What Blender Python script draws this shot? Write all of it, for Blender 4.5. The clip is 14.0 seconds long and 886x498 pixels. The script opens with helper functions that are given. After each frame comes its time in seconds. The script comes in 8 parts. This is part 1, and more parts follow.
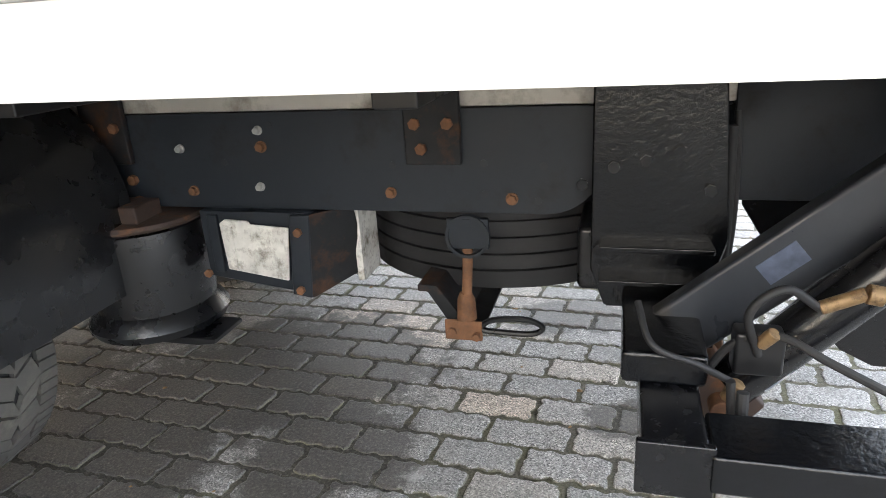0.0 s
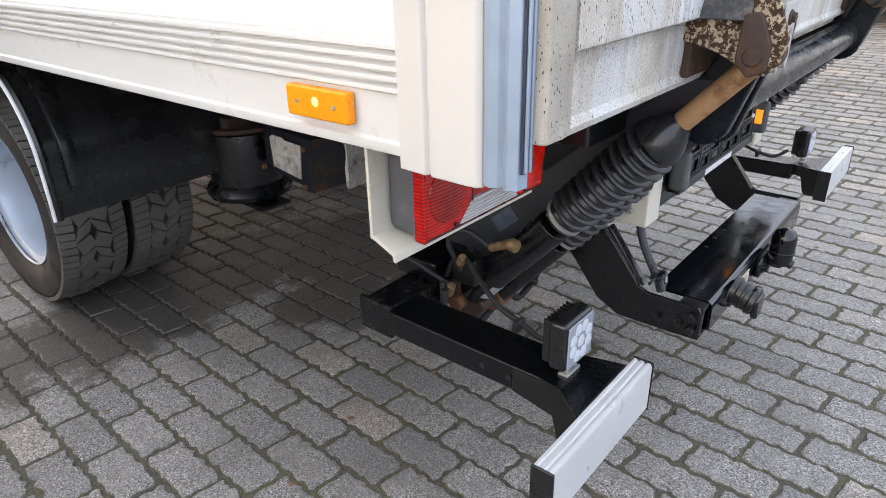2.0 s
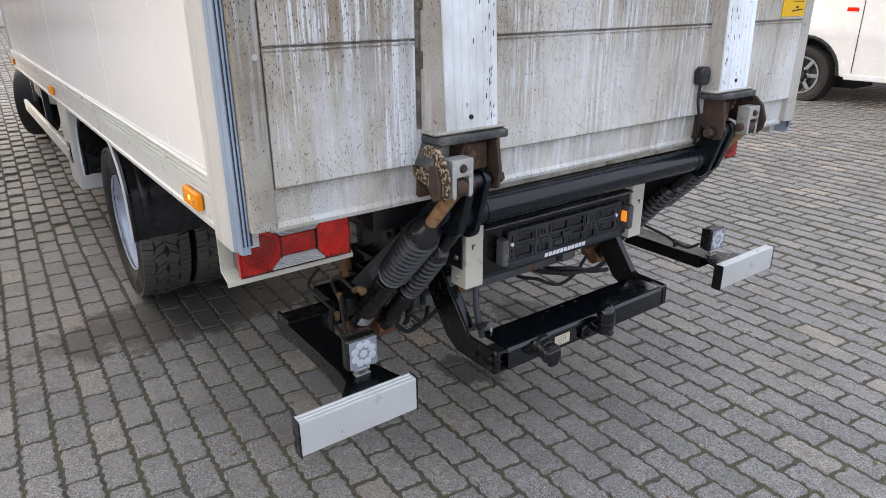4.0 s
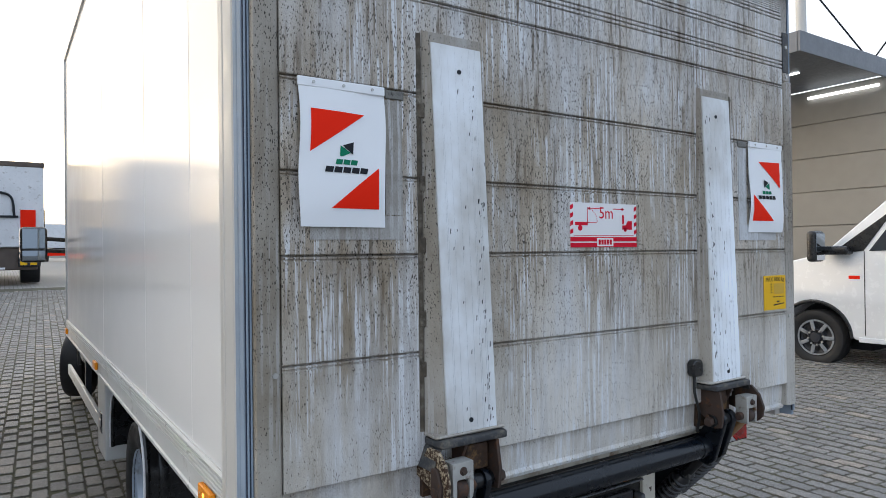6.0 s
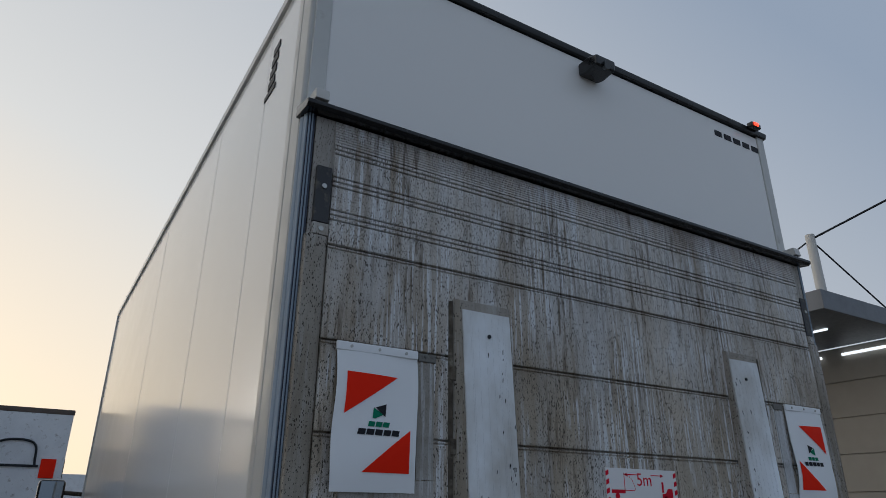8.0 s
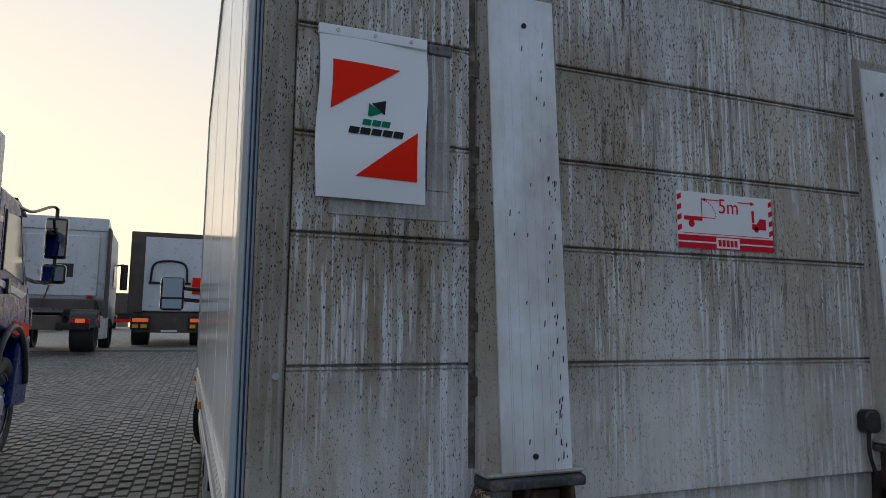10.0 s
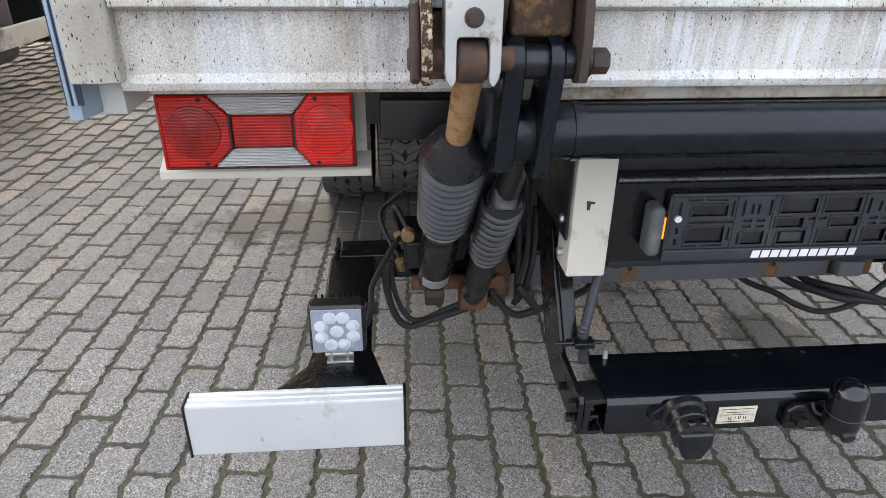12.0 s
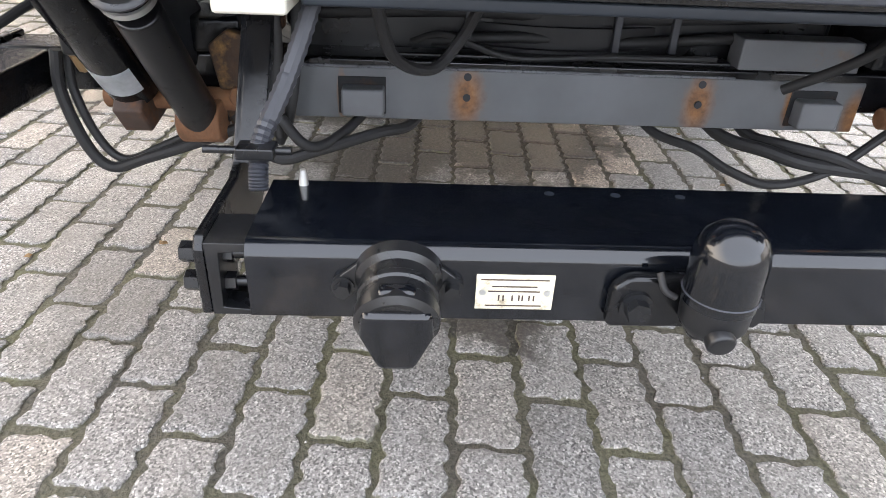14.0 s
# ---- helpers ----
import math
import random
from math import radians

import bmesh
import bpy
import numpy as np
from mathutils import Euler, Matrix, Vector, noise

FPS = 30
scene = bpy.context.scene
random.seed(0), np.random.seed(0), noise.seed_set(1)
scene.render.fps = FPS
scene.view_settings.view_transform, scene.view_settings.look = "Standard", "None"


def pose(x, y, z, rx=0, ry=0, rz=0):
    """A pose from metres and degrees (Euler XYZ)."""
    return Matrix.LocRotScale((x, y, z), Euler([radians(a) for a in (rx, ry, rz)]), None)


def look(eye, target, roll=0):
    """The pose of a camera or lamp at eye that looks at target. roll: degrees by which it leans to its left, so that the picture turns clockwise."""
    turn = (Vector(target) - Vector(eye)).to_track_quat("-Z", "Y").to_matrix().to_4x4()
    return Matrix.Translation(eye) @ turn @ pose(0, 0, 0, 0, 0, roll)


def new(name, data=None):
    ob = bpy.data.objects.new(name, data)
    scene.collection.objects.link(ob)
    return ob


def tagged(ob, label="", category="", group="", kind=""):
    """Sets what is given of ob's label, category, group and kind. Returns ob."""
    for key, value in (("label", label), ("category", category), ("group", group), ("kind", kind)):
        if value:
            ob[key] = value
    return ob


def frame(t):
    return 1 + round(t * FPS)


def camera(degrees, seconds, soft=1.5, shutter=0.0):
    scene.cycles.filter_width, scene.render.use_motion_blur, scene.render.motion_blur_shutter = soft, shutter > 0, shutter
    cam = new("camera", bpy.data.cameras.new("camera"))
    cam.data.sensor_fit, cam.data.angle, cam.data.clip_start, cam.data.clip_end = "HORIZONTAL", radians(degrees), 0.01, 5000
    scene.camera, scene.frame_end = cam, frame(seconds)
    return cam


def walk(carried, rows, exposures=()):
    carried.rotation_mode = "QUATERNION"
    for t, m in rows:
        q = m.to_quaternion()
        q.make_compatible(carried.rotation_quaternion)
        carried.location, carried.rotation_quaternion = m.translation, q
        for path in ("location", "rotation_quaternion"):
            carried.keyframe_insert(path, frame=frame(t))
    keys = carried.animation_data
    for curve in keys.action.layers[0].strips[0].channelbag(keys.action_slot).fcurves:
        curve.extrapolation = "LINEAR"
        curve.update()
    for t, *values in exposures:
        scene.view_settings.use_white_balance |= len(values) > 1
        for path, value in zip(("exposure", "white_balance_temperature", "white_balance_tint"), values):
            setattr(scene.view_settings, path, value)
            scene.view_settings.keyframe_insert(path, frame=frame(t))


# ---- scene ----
cam = camera(68.0, 14.0, soft=0.7)
PATH = [
    (0, (-0.629, -0.431, 0.995), (-1.144, 1.378, 0.316), -3.5),
    (0.5, (-0.393, -0.501, 1.039), (-1.034, 1.23, 0.268), -3.2),
    (1, (-0.159, -0.532, 1.072), (-1.007, 1.079, 0.245), -2.6),
    (1.5, (0.098, -0.575, 1.145), (-0.899, 0.928, 0.283), -1.9),
    (2, (0.352, -0.567, 1.189), (-0.809, 0.818, 0.332), -1.3),
    (2.2, (0.45, -0.559, 1.21), (-0.796, 0.753, 0.357), -1.2),
    (4.3, (1.367, -0.404, 1.486), (-0.168, 0.681, 0.805), -0.5),
    (4.5, (1.386, -0.397, 1.497), (-0.172, 0.687, 0.866), -0.5),
    (5, (1.426, -0.403, 1.539), (-0.192, 0.687, 1.097), -0.7),
    (5.5, (1.433, -0.419, 1.584), (-0.218, 0.689, 1.365), -0.6),
    (6, (1.444, -0.437, 1.621), (-0.219, 0.674, 1.632), -0.7),
    (6.5, (1.475, -0.463, 1.656), (-0.179, 0.633, 1.908), -0.4),
    (7, (1.487, -0.484, 1.682), (-0.127, 0.592, 2.171), -0.3),
    (7.2, (1.493, -0.493, 1.688), (-0.098, 0.571, 2.27), -0.1),
    (9.3, (1.386, -0.257, 1.498), (-0.205, 0.641, 2.312), -0.3),
    (9.5, (1.345, -0.2, 1.484), (-0.352, 0.666, 2.092), 0.1),
    (10, (1.245, -0.086, 1.436), (-0.608, 0.627, 1.677), 0.4),
    (10.5, (1.136, 0.075, 1.346), (-0.803, 0.555, 1.243), 0.4),
    (11, (1.025, 0.184, 1.253), (-0.898, 0.459, 0.779), 0.5),
    (11.5, (0.913, 0.282, 1.186), (-0.931, 0.475, 0.436), 0.5),
    (12, (0.852, 0.414, 1.167), (-0.934, 0.568, 0.28), 0.6),
    (12.5, (0.828, 0.598, 1.163), (-0.932, 0.769, 0.228), 1.1),
    (13, (0.82, 0.767, 1.148), (-0.916, 0.938, 0.169), 1.2),
    (13.5, (0.634, 0.883, 0.964), (-1.083, 1.025, -0.05), 1.4),
    (14, (0.483, 0.913, 0.731), (-1.244, 0.995, -0.275), 2.6),
]
EXPOSURES = [(0.0, 2.75, 6250, 10), (0.5, 1.3, 5900, 13), (1.0, 1.42, 5850, 13), (1.5, 1.50, 5950, 13), (2.0, 1.48, 6200, 14), (4.5, 0.85, 6250, 14), (5.0, 0.75, 6200, 12), (6.0, 0.35, 5820, 9), (6.5, -0.18, 5680, 8), (7.0, -0.80, 5580, 8), (9.5, -1.2, 5550, 8), (10.0, -0.95, 5600, 8), (10.5, 0.05, 5650, 8), (11.0, 1.0, 5850, 10), (11.5, 1.35, 6250, 12), (12.5, 1.70, 6350, 13), (13.0, 1.84, 6400, 13), (13.5, 2.18, 6450, 13), (14.0, 2.56, 6550, 14)]
walk(cam, [(t, look(eye, target, roll)) for t, eye, target, roll in PATH], EXPOSURES)

# ---- world, sun and exposure ----
world = bpy.data.worlds.new("sky")
scene.world = world
world.use_nodes = True
wn = world.node_tree.nodes
sky = wn.new("ShaderNodeTexSky")
sky.sky_type, sky.sun_disc = "NISHITA", False
SUN_AZ, SUN_EL = radians(208), radians(5)      # azimuth from +x, counter-clockwise
sky.sun_elevation, sky.sun_rotation = SUN_EL, math.pi / 2 - SUN_AZ
sky.air_density, sky.dust_density, sky.ozone_density, sky.altitude = 1.0, 3.0, 2.0, 0
glow = wn.new("ShaderNodeMix")                  # thin high cloud: the clear sky's colours under an even veil
glow.data_type, glow.blend_type = "RGBA", "ADD"
glow.inputs[0].default_value = 1.0
dim = wn.new("ShaderNodeMix")
dim.data_type, dim.blend_type = "RGBA", "MULTIPLY"
dim.inputs[0].default_value = 1.0
dim.inputs[7].default_value = (0.11, 0.11, 0.11, 1)
# the veil is warm around the low sun and cool on the far side
way = wn.new("ShaderNodeVectorMath")
way.operation = "DOT_PRODUCT"
way.inputs[1].default_value = (math.cos(SUN_AZ), math.sin(SUN_AZ), 0.0)
veil = wn.new("ShaderNodeValToRGB")
veil.color_ramp.elements[0].position, veil.color_ramp.elements[0].color = 0.20, (0.328, 0.353, 0.390, 1)
veil.color_ramp.elements[1].position, veil.color_ramp.elements[1].color = 0.95, (1.22, 0.89, 0.53, 1)
veil.color_ramp.elements.new(0.68).color = (0.80, 0.715, 0.60, 1)
half = wn.new("ShaderNodeMath")
half.operation = "MULTIPLY_ADD"
half.inputs[1].default_value, half.inputs[2].default_value = 0.5, 0.5
thick = wn.new("ShaderNodeMix")
thick.data_type, thick.blend_type = "RGBA", "MULTIPLY"
thick.inputs[0].default_value = 1.0
thick.inputs[7].default_value = (6.85, 6.85, 6.85, 1)
links = world.node_tree.links
links.new(wn.new("ShaderNodeTexCoord").outputs["Generated"], way.inputs[0])
links.new(way.outputs["Value"], half.inputs[0])
up = wn.new("ShaderNodeSeparateXYZ")
low = wn.new("ShaderNodeMath")
low.operation = "MULTIPLY_ADD"
low.inputs[1].default_value = -0.48
links.new(way.inputs[0].links[0].from_socket, up.inputs[0])
links.new(up.outputs["Z"], low.inputs[0])
links.new(half.outputs[0], low.inputs[2])
links.new(low.outputs[0], veil.inputs["Fac"])
links.new(veil.outputs["Color"], thick.inputs[6])
links.new(thick.outputs[2], glow.inputs[7])
links.new(sky.outputs[0], dim.inputs[6])
links.new(dim.outputs[2], glow.inputs[6])
links.new(glow.outputs[2], wn["Background"].inputs["Color"])
wn["Background"].inputs["Strength"].default_value = 0.30
sun = new("sun", bpy.data.lights.new("sun", "SUN"))
sun.data.energy, sun.data.angle, sun.data.color = 0.95, radians(25), (1.0, 0.88, 0.75)
sun.matrix_world = look((0, 0, 0), (-math.cos(SUN_AZ) * math.cos(SUN_EL), -math.sin(SUN_AZ) * math.cos(SUN_EL), -math.sin(SUN_EL)))


# ---- materials ----
def nodes_of(name):
    m = bpy.data.materials.new(name)
    m.use_nodes = True
    return m, m.node_tree.nodes, m.node_tree.links, m.node_tree.nodes["Principled BSDF"]


def mapped(n, l, scale):
    g = n.new("ShaderNodeNewGeometry")
    mp = n.new("ShaderNodeMapping")
    mp.inputs["Scale"].default_value = scale
    l.new(g.outputs["Position"], mp.inputs["Vector"])
    return mp.outputs["Vector"]


def noisy(n, l, scale, detail=4.0, rough=0.6, stretch=(1, 1, 1)):
    t = n.new("ShaderNodeTexNoise")
    t.inputs["Scale"].default_value, t.inputs["Detail"].default_value, t.inputs["Roughness"].default_value = scale, detail, rough
    l.new(mapped(n, l, stretch), t.inputs["Vector"])
    return t.outputs["Fac"]


def ramp(n, l, fac, stops):
    r = n.new("ShaderNodeValToRGB")
    while len(r.color_ramp.elements) < len(stops):
        r.color_ramp.elements.new(0.5)
    for e, (p, c) in zip(r.color_ramp.elements, stops):
        e.position = p
        e.color = (*c, 1) if isinstance(c, tuple) else (c, c, c, 1)
    l.new(fac, r.inputs["Fac"])
    return r.outputs["Color"]


def mix(n, l, fac, a, b, kind="MIX"):
    m = n.new("ShaderNodeMix")
    m.data_type, m.blend_type = "RGBA", kind
    for i, v in ((0, fac), (6, a), (7, b)):
        sock = m.inputs[i]
        if isinstance(v, (int, float)):
            sock.default_value = v if i == 0 else (v, v, v, 1)
        elif isinstance(v, tuple):
            sock.default_value = (*v, 1)
        else:
            l.new(v, sock)
    return m.outputs[2]


def bumped(n, l, bsdf, height, strength, distance=0.002):
    b = n.new("ShaderNodeBump")
    b.inputs["Strength"].default_value, b.inputs["Distance"].default_value = strength, distance
    l.new(height, b.inputs["Height"])
    l.new(b.outputs["Normal"], bsdf.inputs["Normal"])


def surface(name, col, rough=0.5, metal=0.0, var=0.25, big=3.0, fine=60.0, bump=0.15, dirt=None, dirt_amount=0.4, dirt_scale=6.0, coat=0.0, spec=0.5, even=False, crisp=False):
    """A painted, plastic or metal surface: large patches, fine grain, optional dirt or rust in blotches."""
    m, n, l, b = nodes_of(name)
    dark, light = tuple(c * (1 - var) for c in col), tuple(min(1, c * (1 + var * 0.6)) for c in col)
    c = ramp(n, l, noisy(n, l, big), [(0.3, dark), (0.7, light)])
    g = noisy(n, l, fine, 6)
    c = mix(n, l, 0.35 * var + 0.05, c, ramp(n, l, g, [(0.3, dark), (0.7, light)]))
    r = ramp(n, l, noisy(n, l, big * 4), [(0.3, max(0.02, rough - (0.02 if even else 0.1))), (0.7, min(1, rough + (0.02 if even else 0.12)))])
    if dirt:
        w = ramp(n, l, noisy(n, l, dirt_scale, 8, 0.7), [(0.62 - 0.3 * dirt_amount, 0.0), (0.66 - 0.3 * dirt_amount if crisp else 0.78 - 0.2 * dirt_amount, 1.0)])
        c = mix(n, l, w, c, ramp(n, l, g, [(0.25, tuple(v * 0.5 for v in dirt)), (0.75, dirt)]))
        r = mix(n, l, w, r, 0.9)
    l.new(c, b.inputs["Base Color"])
    l.new(r, b.inputs["Roughness"])
    b.inputs["Metallic"].default_value = metal
    b.inputs["Coat Weight"].default_value = coat
    b.inputs["Specular IOR Level"].default_value = spec
    if bump:
        bumped(n, l, b, g, bump)
    return m


def glowing(name, col, strength, base=None):
    m, n, l, b = nodes_of(name)
    b.inputs["Base Color"].default_value = (*(base or col), 1)
    b.inputs["Emission Color"].default_value = (*col, 1)
    b.inputs["Emission Strength"].default_value = strength
    b.inputs["Roughness"].default_value = 0.3
    return m


WHITE_PANEL = surface("white_panel", (0.86, 0.85, 0.835), 0.13, var=0.012, big=0.9, fine=300, bump=0, spec=0.26, even=True)
WHITE_RAIL = surface("white_rail", (0.62, 0.62, 0.60), 0.35, var=0.06, bump=0.03, dirt=(0.42, 0.39, 0.33), dirt_amount=0.12, spec=0.3)
GREY_POST = surface("grey_post", (0.58, 0.57, 0.54), 0.38, var=0.06, bump=0.03, spec=0.3)
BLUE_SEAL = surface("blue_seal", (0.27, 0.335, 0.42), 0.4, var=0.3, bump=0.08, fine=25)
# near-black for seams, wheel wells and the painted shade of holes
DARK_GAP = surface("dark_gap", (0.010, 0.012, 0.016), 0.6)
NAVY_SEAL = surface("navy_seal", (0.020, 0.030, 0.055), 0.45, var=0.2, bump=0.05)
CREAM = surface("cream_bracket", (0.57, 0.54, 0.46), 0.5, var=0.08, bump=0.06, dirt=(0.34, 0.28, 0.20), dirt_amount=0.18, dirt_scale=14)
BLACK_GLOSS = surface("black_gloss_paint", (0.0050, 0.0053, 0.0064), 0.20, var=0.4, fine=60, bump=0.16, big=8, dirt=(0.014, 0.013, 0.011), dirt_amount=0.10, spec=0.45)
BLACK_DRIPS = surface("black_dripped_paint", (0.002, 0.0026, 0.0038), 0.10, var=0.3, fine=85, bump=0.8, big=8, spec=0.45)
TUBE_BLACK = surface("satin_black_tube", (0.0040, 0.0065, 0.0110), 0.24, var=0.3, fine=40, bump=0.16, dirt=(0.02, 0.020, 0.022), dirt_amount=0.1, spec=0.38)
TOW_BLACK = surface("wet_black_paint", (0.0035, 0.0045, 0.0068), 0.13, var=0.4, fine=34, bump=0.14, big=8, spec=0.6)
SLATE = surface("slate_black_paint", (0.026, 0.030, 0.037), 0.35, var=0.3, bump=0.08, dirt=(0.05, 0.04, 0.03), dirt_amount=0.15, spec=0.45)
BLACK = surface("black_paint", (0.006, 0.0064, 0.0076), 0.32, var=0.35, bump=0.08, dirt=(0.02, 0.017, 0.014), dirt_amount=0.14, spec=0.5)
CHASSIS = surface("chassis_grey", (0.013, 0.017, 0.023), 0.5, var=0.3, bump=0.08, dirt=(0.026, 0.022, 0.018), dirt_amount=0.22, spec=0.35)
CHASSIS_RUSTY = surface("rust_streaked_steel", (0.012, 0.0125, 0.014), 0.6, var=0.3, bump=0.1, dirt=(0.10, 0.045, 0.02), dirt_amount=0.35, dirt_scale=11, spec=0.3)
RUBBER = surface("rubber", (0.018, 0.018, 0.019), 0.6, var=0.3, bump=0.12, dirt=(0.045, 0.041, 0.037), dirt_amount=0.2, spec=0.4)
TREAD = surface("dusty_tread", (0.115, 0.108, 0.098), 0.8, var=0.3, bump=0.2, dirt=(0.19, 0.175, 0.15), dirt_amount=0.4, spec=0.3)
BELLOW = surface("bellows_rubber", (0.014, 0.015, 0.018), 0.28, var=0.3, bump=0.06, dirt=(0.06, 0.048, 0.034), dirt_amount=0.12, dirt_scale=9, spec=0.5)
# lighter than BELLOW: the sheen on the rib crests put into the colour, with dust
BELLOW_RIB = surface("pale_crest_rubber", (0.027, 0.028, 0.032), 0.34, var=0.4, big=14, bump=0.06, dirt=(0.085, 0.066, 0.046), dirt_amount=0.28, dirt_scale=16, spec=0.5)
PLASTIC = surface("black_plastic", (0.0075, 0.0078, 0.0086), 0.27, var=0.2, bump=0.10, fine=120, spec=0.6)
PLASTIC_GREY = surface("dark_grey_plastic", (0.030, 0.032, 0.039), 0.42, var=0.2, bump=0.08, dirt=(0.075, 0.075, 0.072), dirt_amount=0.12, spec=0.45)
# black made paler for edges
PALE_EDGE = surface("pale_black_edge", (0.10, 0.105, 0.118), 0.3, var=0.4, big=30, bump=0.05, dirt=(0.03, 0.03, 0.032), dirt_amount=0.3, dirt_scale=25)
LAMP_GREY = surface("grey_lamp_housing", (0.085, 0.090, 0.098), 0.5, var=0.2, dirt=(0.22, 0.21, 0.19), dirt_amount=0.15, dirt_scale=16)
RUST = surface("rust", (0.16, 0.074, 0.034), 0.85, var=0.55, big=25, fine=140, bump=0.6)
RUSTY_WHITE = surface("flaking_paint", (0.42, 0.34, 0.23), 0.7, var=0.4, big=50, fine=220, bump=0.8, dirt=(0.060, 0.030, 0.014), dirt_amount=0.53, dirt_scale=95, crisp=True)
RUSTY_BROWN = surface("brown_steel", (0.052, 0.032, 0.024), 0.7, var=0.5, bump=0.4, dirt=(0.17, 0.075, 0.030), dirt_amount=0.34, dirt_scale=24)
ROD = surface("greased_rod", (0.44, 0.26, 0.13), 0.45, metal=0.4, var=0.4, bump=0.2, dirt=(0.22, 0.10, 0.04), dirt_amount=0.4, dirt_scale=18)
BRASS = surface("dull_brass", (0.24, 0.155, 0.075), 0.5, metal=0.4, var=0.4, bump=0.2, dirt=(0.06, 0.04, 0.025), dirt_amount=0.4, dirt_scale=60)
STEEL = surface("zinc_steel", (0.52, 0.52, 0.50), 0.4, metal=0.8, var=0.2, bump=0.1, dirt=(0.25, 0.15, 0.08), dirt_amount=0.15)
CLEVIS = surface("pale_casting", (0.47, 0.47, 0.45), 0.42, metal=0.35, var=0.22, big=12, bump=0.2, dirt=(0.17, 0.09, 0.045), dirt_amount=0.30, dirt_scale=30)
ALU = surface("aluminium", (0.62, 0.63, 0.63), 0.36, metal=0.3, var=0.08, bump=0.05, dirt=(0.40, 0.38, 0.34), dirt_amount=0.08)
ALU_BEAM = surface("galvanised_beam", (0.50, 0.48, 0.43), 0.55, metal=0.2, var=0.2, bump=0.1, dirt=(0.22, 0.18, 0.13), dirt_amount=0.35)
FRAME_GREY = surface("grey_crossmember", (0.115, 0.12, 0.128), 0.5, var=0.25, bump=0.1, dirt=(0.22, 0.13, 0.06), dirt_amount=0.10, dirt_scale=9)
SILL = surface("stained_sill", (0.46, 0.42, 0.35), 0.6, metal=0.1, var=0.25, bump=0.2, dirt=(0.20, 0.10, 0.04), dirt_amount=0.42, dirt_scale=16)


def bolt_rusted(name, col, spots):
    """Painted steel with rust run out round its bolt holes."""
    m, n, l, b = nodes_of(name)
    edge = noisy(n, l, 45, 6, 0.7)
    c = ramp(n, l, noisy(n, l, 6), [(0.3, tuple(v * 0.7 for v in col)), (0.7, col)])
    for y, z, ry, rz in spots:
        mp = n.new("ShaderNodeMapping")
        mp.vector_type = "TEXTURE"
        mp.inputs["Location"].default_value, mp.inputs["Scale"].default_value = (0, y, z), (50, ry, rz)
        l.new(n.new("ShaderNodeNewGeometry").outputs["Position"], mp.inputs["Vector"])
        d = n.new("ShaderNodeVectorMath")
        d.operation = "LENGTH"
        l.new(mp.outputs["Vector"], d.inputs[0])
        a = n.new("ShaderNodeMath")
        a.operation = "MULTIPLY_ADD"
        a.inputs[1].default_value = 0.9
        l.new(edge, a.inputs[0])
        l.new(d.outputs["Value"], a.inputs[2])
        fade = n.new("ShaderNodeMapRange")
        fade.inputs["From Min"].default_value, fade.inputs["From Max"].default_value, fade.inputs["To Min"].default_value, fade.inputs["To Max"].default_value = 0.8, 1.45, 0.95, 0.0
        l.new(a.outputs[0], fade.inputs["Value"])
        c = mix(n, l, fade.outputs[0], c, ramp(n, l, edge, [(0.35, (0.10, 0.042, 0.014)), (0.65, (0.27, 0.12, 0.035))]))
    l.new(c, b.inputs["Base Color"])
    b.inputs["Roughness"].default_value = 0.5
    bumped(n, l, b, edge, 0.1)
    return m


FRAME_RUSTED = bolt_rusted("grey_frame_with_rust", (0.115, 0.12, 0.128), [(0.986, 0.424, 0.032, 0.060), (1.349, 0.424, 0.030, 0.060), (0.795, 0.42, 0.010, 0.05), (1.495, 0.43, 0.012, 0.045), (1.60, 0.41, 0.02, 0.05)])
HUB_GREY = surface("grey_lorry_rim", (0.30, 0.32, 0.34), 0.4, metal=0.4, var=0.2, dirt=(0.12, 0.11, 0.10), dirt_amount=0.35)
RIM = surface("silver_rim", (0.50, 0.56, 0.645), 0.36, metal=0.25, var=0.12, dirt=(0.22, 0.21, 0.19), dirt_amount=0.2)
TORN = surface("torn_glue", (0.22, 0.215, 0.20), 0.7, var=0.5, big=60, fine=160, bump=0.5, dirt=(0.03, 0.028, 0.025), dirt_amount=0.5, dirt_scale=60)
HINGE_PAD = surface("grimy_pad", (0.035, 0.037, 0.042), 0.55, var=0.3, bump=0.2, dirt=(0.24, 0.22, 0.18), dirt_amount=0.40, dirt_scale=24)
OCHRE_RUST = surface("ochre_rust", (0.050, 0.026, 0.014), 0.75, var=0.6, big=40, bump=0.6, dirt=(0.30, 0.17, 0.06), dirt_amount=0.30, dirt_scale=28)
REFLECT = surface("dirty_reflector", (0.62, 0.60, 0.55), 0.6, var=0.3, big=18, fine=90, bump=0.5, dirt=(0.20, 0.17, 0.13), dirt_amount=0.45, dirt_scale=30)
FLAG = surface("white_pvc", (0.86, 0.88, 0.91), 0.45, var=0.02, bump=0, spec=0.3)
RED_PRINT = surface("red_print", (0.84, 0.022, 0.004), 0.5, var=0.06, bump=0.0, spec=0.08)
SIGN_RED = surface("sign_red", (0.62, 0.008, 0.030), 0.45, var=0.06, bump=0.0, spec=0.1)
SIGN_WHITE = surface("sign_white", (0.80, 0.79, 0.80), 0.45, var=0.04, bump=0.0, spec=0.2)
SIGN_YELLOW = surface("sign_yellow", (0.80, 0.47, 0.008), 0.45, var=0.06, bump=0.0, spec=0.2)
